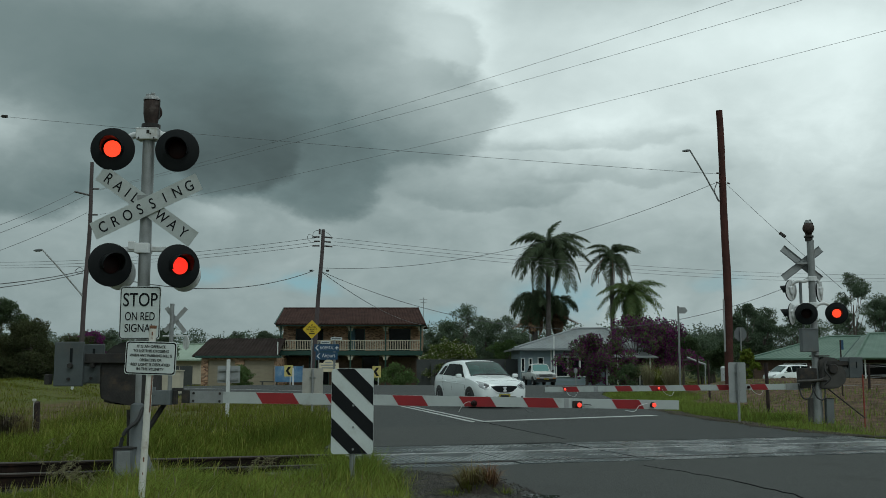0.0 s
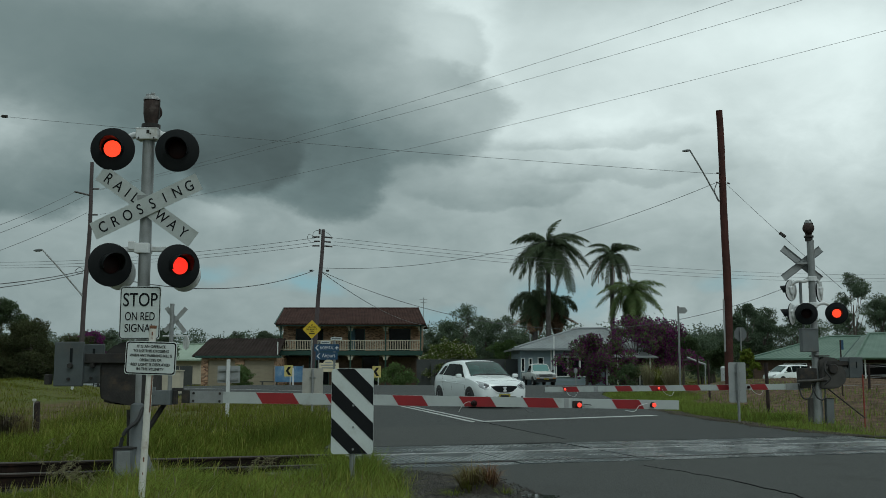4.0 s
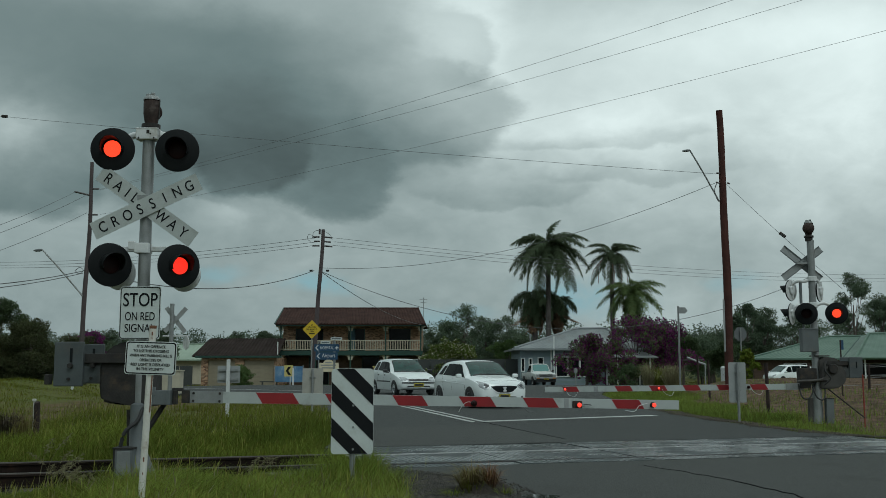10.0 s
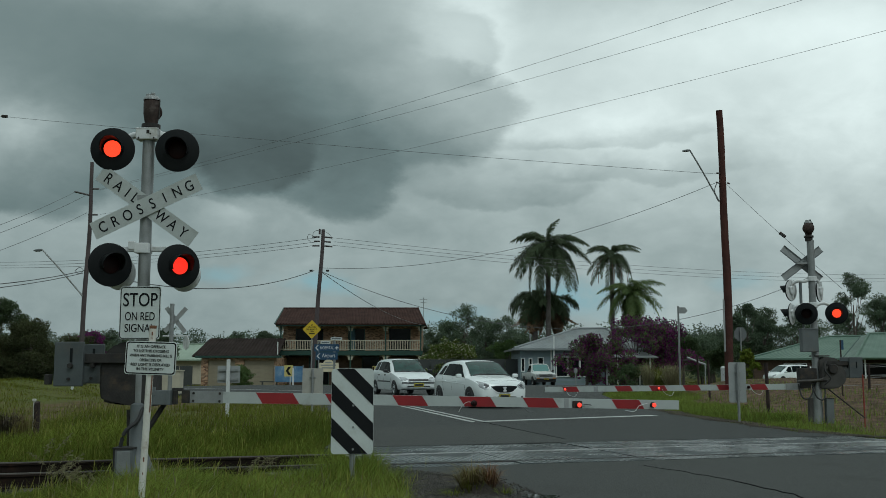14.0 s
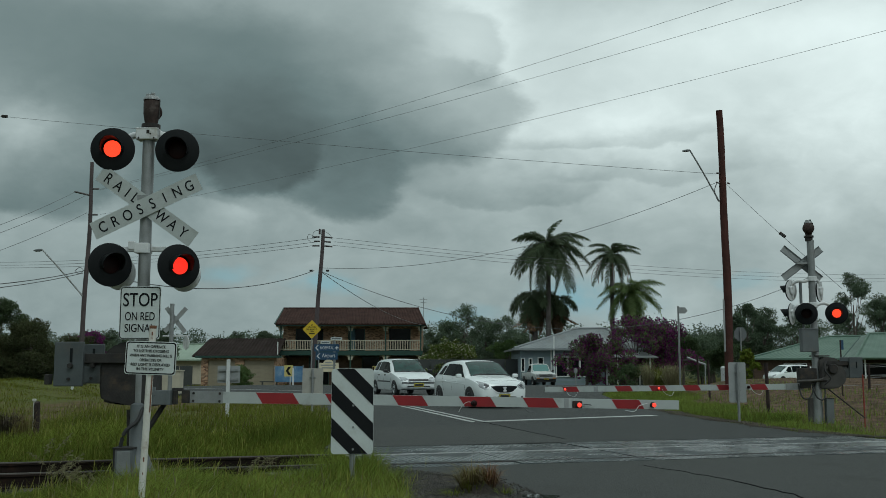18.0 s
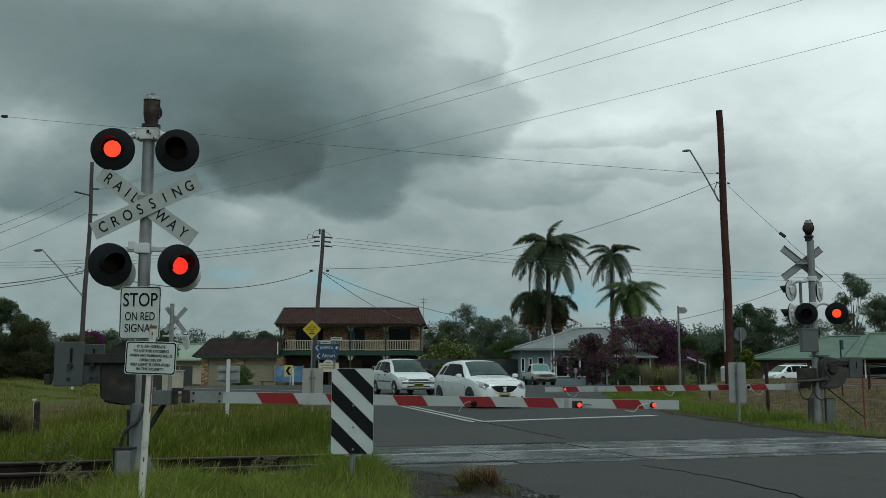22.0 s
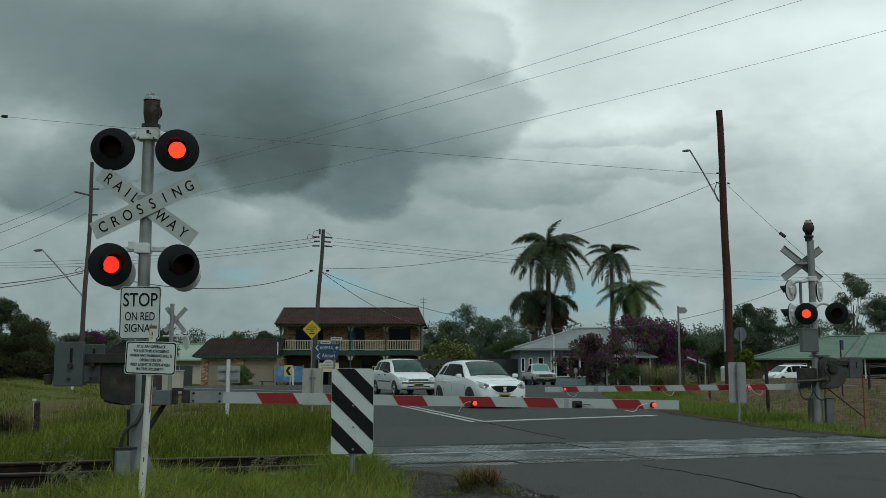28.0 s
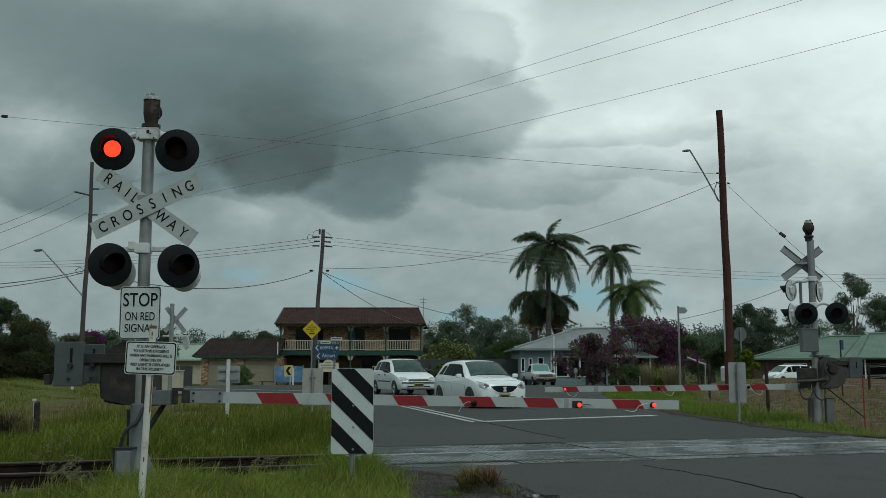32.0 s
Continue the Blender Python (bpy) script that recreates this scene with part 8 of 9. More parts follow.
    nose_patch(sh, c, "headlamp", LAMP_GLASS, [(0.40, 0.66), (0.62, 0.62), (0.76, 0.72), (0.72, 0.84), (0.55, 0.78)], "clear headlamp")
    return c


modern_hatch(pose(1.14, 32.3, float(road_level(1.14, 32.3)), 0, 0, math.degrees(math.atan2(-0.93, 0.37))))
parked_ute()
parked_wagon()
MOVING_CAR, MOVING_WHEELS = old_hatch(pose(-52, 81, 0))


# ---- plants ----
LEAF_DARK = leafy("dark_gum_leaves", (0.086, 0.120, 0.058), (0.050, 0.076, 0.038), 0.35)
# Grey-green gum foliage, lightened and cooled to carry haze in its colour.
LEAF_GUM_HAZED = leafy("hazed_grey_green_gum_leaves", (0.118, 0.158, 0.100), (0.074, 0.104, 0.068), 0.30)
# Green lifted in place of the pale veil over deep shade.
LEAF_MID = leafy("green_leaves", (0.120, 0.176, 0.062), (0.072, 0.116, 0.042), 0.4)
LEAF_BRIGHT = leafy("bright_shrub_leaves", (0.16, 0.20, 0.03), (0.09, 0.13, 0.02), 0.4)
LEAF_HEDGE = leafy("yellow_green_hedge_leaves", (0.145, 0.18, 0.045), (0.06, 0.09, 0.025), 0.4)
LEAF_OLIVE = leafy("olive_green_leaves", (0.074, 0.082, 0.036), (0.044, 0.054, 0.025), 0.35)
# Lighter, bluer greens put the haze of distance into the leaf colour.
LEAF_FAR_HAZED = leafy("hazed_far_wood_leaves", (0.116, 0.154, 0.112), (0.076, 0.106, 0.078), 0.25)
# Purple raised a little so the colour carries the veil over dark parts.
BLOSSOM = leafy("purple_blossom", (0.180, 0.032, 0.138), (0.078, 0.018, 0.068), 0.5)
WHITE_BLOOM = leafy("cream_blossom", (0.62, 0.60, 0.46), (0.5, 0.5, 0.36), 0.2)
PALM_LEAF = leafy("palm_leaflets", (0.092, 0.122, 0.066), (0.054, 0.076, 0.042), 0.35)
PALM_LIGHT = leafy("palm_leaflets_bright", (0.170, 0.225, 0.085), (0.098, 0.145, 0.058), 0.35)
PALM_DEAD = leafy("dead_palm_fronds", (0.205, 0.128, 0.082), (0.120, 0.078, 0.052), 0.3)
BARK = surf("grey_brown_bark", (0.12, 0.10, 0.085), (0.07, 0.06, 0.05), 3.0, 0.9, 0.5, fine=14.0)
PALM_PALE = surf("pale_palm_trunk", (0.165, 0.150, 0.138), (0.105, 0.094, 0.086), 2.0, 0.9, 0.4, fine=10.0)
PALM_TRUNK = surf("ringed_palm_trunk", (0.082, 0.072, 0.066), (0.048, 0.042, 0.038), 2.0, 0.9, 0.4, fine=10.0)


def leaf_cloud(gen, blobs, n, leaf, flat=0.75, hollow=0.35):
    """Corners of n leaf blades scattered through clumps (x, y, z, radius), denser towards their skins."""
    blobs = np.array(blobs, float)
    weight = blobs[:, 3] ** 2
    pick = gen.choice(len(blobs), n, p=weight / weight.sum())
    d = gen.normal(size=(n, 3))
    d /= np.linalg.norm(d, axis=1)[:, None]
    r = blobs[pick, 3] * (hollow + (1 - hollow) * gen.random(n) ** 0.6) * gen.normal(1.0, 0.10, n)
    c = blobs[pick, :3] + d * r[:, None] * np.array([1, 1, flat])
    a = gen.normal(size=(n, 3))
    a[:, 2] -= 0.35
    a /= np.linalg.norm(a, axis=1)[:, None]
    b = np.cross(a, gen.normal(size=(n, 3)))
    b /= np.linalg.norm(b, axis=1)[:, None]
    size = leaf * gen.uniform(0.6, 1.4, n)[:, None]
    co = np.stack([c - a * size, c + b * size * 0.38, c + a * size, c - b * size * 0.38], 1).reshape(-1, 3)
    return co, np.arange(4 * n), np.full(n, 4)


def tree(name, x, y, height, width, mat, seed, label, leaf=0.17, n=4500, bare=0.3, clumps=22, trunks=1, r=0.16, category="tree", blossom=None, flat=0.75, lift=0.0):
    """A trunk with limbs reaching to clumps of leaves of uneven size."""
    gen = np.random.default_rng(seed)
    z = float(ground_level(x, y))
    t = empty(name, pose(x, y, z - 0.05), label, category, "trees" if category == "tree" else "shrubs")
    blobs = []
    for k in range(clumps):
        u = gen.random() ** 0.75
        hgt = height * (bare + (1 - bare) * u)
        reach = width / 2 * math.sqrt(max(0.05, 1 - (2 * abs(u - 0.42)) ** 2 * 0.8)) * gen.uniform(0.25, 1.0)
        a = gen.uniform(0, 6.283)
        blobs.append((reach * math.cos(a), reach * math.sin(a), hgt * 0.94 + lift, width * gen.uniform(0.09, 0.19)))
        # twigs break the clump's outline
        for _ in range(3):
            v = gen.normal(size=3)
            v *= blobs[-1 - _][3] * gen.uniform(0.8, 1.3) / np.linalg.norm(v)
            c = blobs[-1 - _]
            blobs.append((c[0] + v[0], c[1] + v[1], c[2] + v[2] * flat, c[3] * gen.uniform(0.35, 0.6)))
    bm = bmesh.new()
    tops = []
    for k in range(trunks):
        a = gen.uniform(0, 6.283)
        lean = 0.10 * width * (1 if trunks > 1 else 0.4)
        mid = Vector((lean * 0.5 * math.cos(a), lean * 0.5 * math.sin(a), height * 0.32))
        top = Vector((lean * math.cos(a), lean * math.sin(a), height * 0.68))
        rod(bm, (0.02 * k, 0, 0), mid, r, r * 0.72, 8)
        rod(bm, mid, top, r * 0.72, r * 0.3, 8)
        tops.append((mid, top))
    part("trunk", bm, BARK, t, smooth=True)
    for i, bl in enumerate(blobs[0:56:4]):
        m, tp = tops[i % len(tops)]
        s = m.lerp(tp, gen.uniform(0.0, 0.9))
        e = Vector(bl[:3])
        k = s.lerp(e, 0.5) + Vector((0, 0, -0.06 * height))
        b = bmesh.new()
        rod(b, s, k, r * 0.34, r * 0.2, 6)
        rod(b, k, e, r * 0.2, r * 0.07, 6)
        part("limb", b, BARK, t, smooth=True)
    airy = leaf > 0.15
    co, lo, sz = leaf_cloud(gen, blobs, int(n * (3.4 if airy else 1.7)), leaf * (0.50 if airy else 0.74), flat)
    part_ob = quick_mesh("crown", co, lo, sz, mat, t)
    if blossom:
        co, lo, sz = leaf_cloud(gen, blobs, blossom[1], leaf * blossom[2], flat, 0.8)
        q = quick_mesh("blossom", co, lo, sz, blossom[0], t)
        q["label"] = blossom[3]
    return t


tree("gum_tree", -40.9, 90, 8.9, 5.6, LEAF_DARK, 21, "tall dark gum tree behind the far road", 0.17, 9500, 0.28)
tree("broad_tree", -30.7, 74, 5.15, 5.6, LEAF_OLIVE, 22, "broad dark green tree beside the far road", 0.115, 30000, 0.02, 60)
tree("broad_tree", -34.8, 73, 4.75, 6.4, LEAF_OLIVE, 23, "broad dark green tree beside the far road", 0.115, 26000, 0.02, 56)
tree("broad_tree", -28.8, 79, 4.3, 4.6, LEAF_OLIVE, 24, "low dark green tree beside the far road", 0.115, 14000, 0.02, 34)
tree("gum_tree", -32.5, 98, 5.6, 5.0, LEAF_GUM_HAZED, 25, "grey-green gum tree in the distance", 0.2, 2600, 0.3)
tree("gum_tree", -36.2, 100, 5.6, 5.0, LEAF_GUM_HAZED, 26, "grey-green gum tree in the distance", 0.2, 2600, 0.3)
tree("gum_tree", -28.6, 100, 5.9, 4.0, LEAF_GUM_HAZED, 27, "grey-green gum tree in the distance", 0.2, 2200, 0.3)
tree("blossom_tree", -31.6, 88, 4.9, 4.6, LEAF_DARK, 28, "tree covered in deep purple blossom", 0.13, 1400, 0.25, 20, blossom=(BLOSSOM, 7000, 0.9, "deep purple blossom"))
tree("gum_tree", -23.2, 112, 6.1, 4.2, LEAF_GUM_HAZED, 29, "airy gum tree behind the garage roof", 0.2, 2400, 0.35, 16)
tree("gum_tree", -20.3, 112, 5.9, 4.0, LEAF_GUM_HAZED, 30, "airy gum tree behind the garage roof", 0.2, 2200, 0.35, 16)
tree("gum_tree", -18.0, 114, 6.0, 3.6, LEAF_GUM_HAZED, 31, "airy gum tree behind the garage roof", 0.2, 1800, 0.35, 14)
for i, (x, y, h, w) in enumerate(((0.6, 108, 6.8, 4.5), (2.4, 106, 8.6, 5.2), (4.6, 110, 7.2, 4.6), (6.8, 108, 7.2, 5.4), (8.4, 104, 5.4, 4.8), (-0.8, 104, 6.0, 3.6))):
    tree("gum_tree", x, y, h, w, LEAF_GUM_HAZED, 40 + i, "grey-green gum tree behind the houses", 0.18, 3000, 0.25, 20)
tree("broad_tree", 6.2, 94, 4.4, 4.2, LEAF_MID, 50, "low olive-green tree behind the cottage", 0.16, 3200, 0.1, 20)
tree("frangipani", 0.55, 84, 3.75, 4.6, LEAF_HEDGE, 51, "rounded green shrub dotted with cream flowers", 0.13, 4600, 0.05, 26, category="shrub", blossom=(WHITE_BLOOM, 1500, 0.6, "cream flowers"))
tree("frangipani", -0.6, 85, 3.6, 3.8, LEAF_HEDGE, 53, "rounded green shrub dotted with cream flowers", 0.13, 2600, 0.05, 18, category="shrub", blossom=(WHITE_BLOOM, 800, 0.6, "cream flowers"))
tree("frangipani", 1.7, 85, 3.6, 3.6, LEAF_HEDGE, 52, "rounded green shrub dotted with cream flowers", 0.13, 3000, 0.05, 20, category="shrub", blossom=(WHITE_BLOOM, 800, 0.6, "cream flowers"))
tree("blossom_tree", 9.9, 69, 3.5, 4.0, LEAF_MID, 60, "spreading shrub heavy with deep purple blossom", 0.12, 2600, 0.12, 26, trunks=3, r=0.08, blossom=(BLOSSOM, 5500, 0.7, "deep purple blossom"))
tree("blossom_tree", 12.3, 72, 3.6, 3.0, LEAF_MID, 61, "spreading shrub heavy with deep purple blossom", 0.12, 1800, 0.12, 18, trunks=2, r=0.08, blossom=(BLOSSOM, 3200, 0.7, "deep purple blossom"))
tree("blossom_tree", 14.7, 76, 5.4, 4.8, LEAF_MID, 62, "tall purple-flowering tree beside the cottage", 0.13, 2600, 0.2, 26, r=0.12, blossom=(BLOSSOM, 6500, 0.7, "deep purple blossom"))
tree("blossom_tree", 17.2, 78, 5.3, 4.6, LEAF_DARK, 63, "tall purple-flowering tree beside the cottage", 0.13, 2600, 0.2, 26, r=0.12, blossom=(BLOSSOM, 7000, 0.8, "deep purple blossom"))
for i, (x, y, h, w, m) in enumerate(((22.5, 96, 4.7, 5.5, LEAF_GUM_HAZED), (25.5, 98, 4.6, 5.5, LEAF_GUM_HAZED), (21.2, 88, 4.4, 4.5, LEAF_DARK), (24.6, 86, 3.6, 4.0, LEAF_DARK), (32.4, 106, 8.7, 4.6, LEAF_GUM_HAZED), (34.8, 107, 7.6, 4.0, LEAF_GUM_HAZED), (28.0, 104, 5.0, 5.0, LEAF_GUM_HAZED), (36.5, 112, 8.5, 6.5, LEAF_GUM_HAZED), (30.5, 112, 5.8, 6.5, LEAF_GUM_HAZED), (39.5, 110, 7.6, 6.5, LEAF_GUM_HAZED), (44.5, 112, 8.0, 6.5, LEAF_GUM_HAZED), (42.3, 102, 12.0, 5.6, LEAF_GUM_HAZED), (46.8, 106, 9.6, 5.0, LEAF_GUM_HAZED), (49.5, 108, 8.8, 6.0, LEAF_GUM_HAZED), (33.0, 110, 6.5, 6.0, LEAF_GUM_HAZED))):
    tree("gum_tree", x, y, h, w, m, 70 + i, "tall grey-green gum tree behind the green-roofed house" if x > 30 else "dark gum tree beyond the fence", 0.19, 3400, 0.3, 20)
tree("shrub", -17.0, 84, 1.85, 2.5, LEAF_MID, 90, "clipped green shrub before the garage", 0.09, 5000, 0.0, 34, category="shrub", r=0.05)
tree("shrub", -4.0, 82, 1.8, 3.4, LEAF_MID, 91, "dense green shrub before the brick house", 0.11, 3600, 0.02, 20, category="shrub", r=0.05)
tree("shrub", -22.8, 70, 2.1, 1.8, LEAF_MID, 94, "small green shrub behind the crossing signal", 0.11, 1600, 0.02, 14, category="shrub", r=0.05)
tree("shrub", 14.65, 48, 1.5, 1.15, LEAF_BRIGHT, 92, "bright yellow-green shrub beside the timber pole", 0.08, 2600, 0.05, 30, category="shrub", r=0.04)
tree("shrub", 12.3, 66, 1.4, 2.6, LEAF_DARK, 93, "low green shrubs under the purple trees", 0.10, 1800, 0.0, 16, category="shrub", r=0.04)


def far_woods():
    gen = np.random.default_rng(5)
    blobs = []
    for k in range(420):
        y = gen.uniform(122, 170)
        x = gen.uniform(-0.5, 0.5) * y
        top = gen.uniform(4.0, 7.6) * (y / 130) * (0.82 if x < -20 else 1.0 if x < 20 else 0.84 if x < 27 else 1.0 if x < 38 else 0.82)
        for j in range(3):
            blobs.append((x + gen.uniform(-1.6, 1.6), y, top * (0.28 + 0.30 * j) + gen.uniform(-0.4, 0.4) - 0.5, gen.uniform(1.1, 2.1)))
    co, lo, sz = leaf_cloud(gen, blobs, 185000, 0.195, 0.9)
    ob = quick_mesh("far_woods", co, lo, sz, LEAF_FAR_HAZED)
    tagged(ob, "distant belt of woodland with haze put into its grey-green leaves", "woodland", kind="stuff")


far_woods()

# ---- palms ----
FRONDS = []


def frond_mesh(length, droop, gen, pairs=96, leaf=0.85, wide=0.03):
    """A feather frond leaving the crown along +x: a bent midrib and hanging leaflets."""
    co, loops, sizes = [], [], []

    def mid(t):
        return np.array([length * t * (1 - 0.18 * droop * t), 0, length * (0.45 * t - (0.45 + 0.85 * droop) * t * t)])

    n = 10
    for k in range(n):
        a, b = mid(k / n), mid((k + 1) / n)
        w0, w1 = 0.045 * (1 - k / n) + 0.01, 0.045 * (1 - (k + 1) / n) + 0.01
        i = len(co)
        co += [a + (0, w0, 0), a - (0, w0, 0), b - (0, w1, 0), b + (0, w1, 0), a - (0, 0, w0), b - (0, 0, w1)]
        loops += [i, i + 1, i + 2, i + 3, i, i + 3, i + 5, i + 4, i + 1, i + 4, i + 5, i + 2]
        sizes += [4, 4, 4]
    for k in range(pairs):
        t = 0.08 + 0.92 * k / pairs
        p = mid(t)
        d = mid(min(1, t + 0.02)) - mid(max(0, t - 0.02))
        d /= np.linalg.norm(d)
        long = leaf * (0.30 + 1.0 * math.sin(math.pi * min(0.97, t * 0.82 + 0.12))) * gen.uniform(0.75, 1.1)
        for s in (1, -1):
            out = d * gen.uniform(0.45, 0.85) + np.array([0, s * 0.8, gen.uniform(-0.45, 0.45)])
            out /= np.linalg.norm(out)
            fall = np.array([0, 0, -1.0])
            q1 = p + out * long * 0.35 + fall * long * 0.02
            q2 = q1 + (out * 0.75 + fall * gen.uniform(0.3, 0.6)) * long * 0.35
            q3 = q2 + (out * 0.35 + fall * gen.uniform(0.7, 1.1)) * long * 0.35
            w = d * wide
            i = len(co)
            co += [p - w * 0.5, p + w * 0.5, q1 + w, q1 - w, q2 + w * 0.8, q2 - w * 0.8, q3]
            loops += [i, i + 1, i + 2, i + 3, i + 3, i + 2, i + 4, i + 5, i + 5, i + 4, i + 6]
            sizes += [4, 4, 3]
    return np.array(co), loops, sizes


def palm(x, y, trunk_h, r, spread, mat, seed, label, count=18, lean=(0, 0), skirt=False, low=-35, leaf=0.88, wide=0.034, high=54, spear=True, bare=0):
    gen = np.random.default_rng(seed)
    z = float(ground_level(x, y))
    t = empty("palm_tree", pose(x, y, z - 0.05), label, "palm tree", "palm trees")
    bm = bmesh.new()
    n = 26
    pts = []
    rings = []
    for k in range(n + 1):
        u = k / n
        rr = r * (1.15 - 0.35 * u) * (1.04 if k % 2 else 0.97)
        c = Vector((lean[0] * u * u, lean[1] * u * u, trunk_h * u))
        rings.append([bm.verts.new(c + Vector((rr * math.cos(6.283 * j / 12), rr * math.sin(6.283 * j / 12), 0))) for j in range(12)])
    for a, b in zip(rings, rings[1:]):
        for j in range(12):
            bm.faces.new((a[j], a[(j + 1) % 12], b[(j + 1) % 12], b[j]))
    bm.faces.new(rings[-1])
    part("trunk", bm, PALM_PALE if r < 0.21 else PALM_TRUNK, t, "ringed grey palm trunk", smooth=True)
    head = Vector((lean[0], lean[1], trunk_h))
    part("crownshaft", rods((head - Vector((0, 0, 0.2)), head + Vector((0, 0, 0.7)), r * 0.9), seg=10), mat, t, smooth=True)
    kinds = []
    for d in (0.5, 0.8, 1.1):
        co, lo, sz = frond_mesh(spread, d, gen, leaf=leaf, wide=wide)
        ob = quick_mesh("frond", co, lo, sz, mat, t)
        kinds.append(ob.data)
        bpy.data.objects.remove(ob)
    dead = None
    for k in range(count):
        u = k / count
        az = k * 137.5 + gen.uniform(-12, 12)
        el = high - (high - low) * u + gen.uniform(-8, 8)
        data = kinds[0 if u < 0.3 else 1 if u < 0.7 else 2]
        ob = new("frond", data)
        if skirt and u > 0.72:
            ob.name = "dead_frond"
            ob.data = data = data.copy()
            data.materials.clear()
            data.materials.append(PALM_DEAD)
        ob.parent = t
        m = Matrix.Translation(head + Vector((0, 0, 0.45 - 0.5 * u))) @ pose(0, 0, 0, 0, 0, az) @ pose(0, 0, 0, gen.uniform(-25, 25), -el + 22, 0)
        ob.matrix_basis = m
        FRONDS.append((ob, m, gen.uniform(0, 6.283), gen.uniform(0.7, 1.3)))
    if skirt:  # old fronds hang close round the trunk
        brown = kinds[0].copy()
        brown.materials.clear()
        brown.materials.append(PALM_DEAD)
        for k in range(14):
            ob = new("hanging_frond", brown)
            ob.parent = t
            ob["label"] = "brown hanging dead frond"
            m = Matrix.Translation(head + Vector((0, 0, 0.1 - 0.10 * k))) @ pose(0, 0, 0, 0, 0, k * 137.5) @ Matrix.Translation((r * 0.7, 0, 0)) @ pose(0, 0, 0, gen.uniform(-20, 20), 62 + gen.uniform(0, 14), 0)
            ob.matrix_basis = m @ Matrix.Diagonal((0.8, 0.6, 0.6, 1))
    if bare:  # stripped midribs arch down under the crown
        for k in range(bare):
            a, reach = radians(k * 137.5 + 20), spread * gen.uniform(0.55, 0.85)
            c, sn = math.cos(a), math.sin(a)
            line = [head + Vector((c * reach * u, sn * reach * u, 0.55 * u - 1.9 * u * u * gen.uniform(0.9, 1.1))) for u in (0.0, 0.25, 0.5, 0.75, 1.0)]
            line.append(line[-1] + Vector((c * 0.05, sn * 0.05, -gen.uniform(0.5, 1.3))))
            part("bare_rib", tube(arc(line, 4), 0.026, 5), PALM_DEAD, t, "stripped brown midrib", smooth=True)
    if not spear:
        return t
    spear = new("spear_frond", kinds[0])
    spear.parent = t
    m = Matrix.Translation(head + Vector((0, 0, 0.5))) @ pose(0, 0, 0, 0, -84, 35)
    m = m @ Matrix.Diagonal((0.72, 0.5, 0.7, 1))
    spear.matrix_basis = m
    FRONDS.append((spear, m, 0.5, 1.0))
    return t


palm(9.35, 88, 12.2, 0.23, 3.7, PALM_LEAF, 101, "tall queen palm with drooping dark green fronds", 22, (0.1, 0), low=-8, wide=0.042)
palm(8.3, 89.5, 8.0, 0.26, 2.8, PALM_LEAF, 102, "shorter palm with a shaggy skirt of old fronds", 18, (0.0, 0), True, -68, high=26, spear=False)
palm(10.3, 91, 7.6, 0.22, 2.1, PALM_LEAF, 105, "palm behind the cottage with hanging fronds", 11, (0.2, 0), True, -70, high=26, spear=False)
palm(15.05, 88, 11.5, 0.20, 2.5, PALM_LEAF, 103, "slender pale-trunked palm with a thin crown", 17, (0.05, 0), low=-4, leaf=0.52, wide=0.028, high=62, spear=False, bare=8)
palm(16.5, 87, 8.0, 0.30, 3.0, PALM_LIGHT, 104, "stocky palm with bright green arching fronds", 26, (0, 0), low=-32, high=64, leaf=0.74, wide=0.026, spear=False)


# ---- grass ----
def blades(name, areas, n, tall, width, mat, seed, label, droop=0.45, density=None, heads=None, head_mat=None, scale=None):
    """Blades of grass over rectangles (x0, x1, y0, y1, height factor), bent outwards; left out on paving and rails."""
    gen = np.random.default_rng(seed)
    ar = np.array([(a[1] - a[0]) * (a[3] - a[2]) for a in areas], float)
    pick = gen.choice(len(areas), n, p=ar / ar.sum())
    A = np.array(areas, float)[pick]
    x = A[:, 0] + (A[:, 1] - A[:, 0]) * gen.random(n)
    y = A[:, 2] + (A[:, 3] - A[:, 2]) * gen.random(n)
    # gather into tufts
    x += gen.normal(0, 0.05, n)
    keep = np.ones(n, bool) if density is None else gen.random(n) < density(x, y)
    x, y, f = x[keep], y[keep], A[keep, 4]
    n = len(x)
    z = ground_level(x, y)
    patch = 0.75 + 0.25 * np.sin(1.9 * x + 0.7 * y) + 0.2 * np.sin(0.8 * x - 1.7 * y + 1.0)
    h = tall * f * patch * gen.uniform(0.5, 1.2, n)
    if scale:
        h = h * scale(x, y)
    a = gen.uniform(0, 6.283, n)
    lean = droop * h * gen.uniform(0.2, 1.2, n)
    dx, dy = np.cos(a) * lean + 0.06 * h, np.sin(a) * lean
    w = width * gen.uniform(0.7, 1.3, n)
    sx, sy = -np.sin(a) * w, np.cos(a) * w
    turn = gen.uniform(0, 6.283, n)
    sx, sy = np.cos(turn) * w, np.sin(turn) * w * 0.4
    base = np.stack([x, y, z - 0.02], 1)
    side = np.stack([sx, sy, 0 * sx], 1)
    m1 = base + np.stack([dx * 0.25, dy * 0.25, h * 0.55], 1)
    tip = base + np.stack([dx, dy, h * (1 - 0.18 * droop)], 1)
    co = np.stack([base - side, base + side, m1 + side * 0.8, m1 - side * 0.8, tip], 1).reshape(-1, 3)
    i = 5 * np.arange(n)[:, None]
    loops = (i + np.array([0, 1, 2, 3, 3, 2, 4])[None]).ravel()
    sizes = np.tile([4, 3], n)
    ob = quick_mesh(name, co, loops, sizes, mat)
    tagged(ob, label, "grass", kind="stuff")
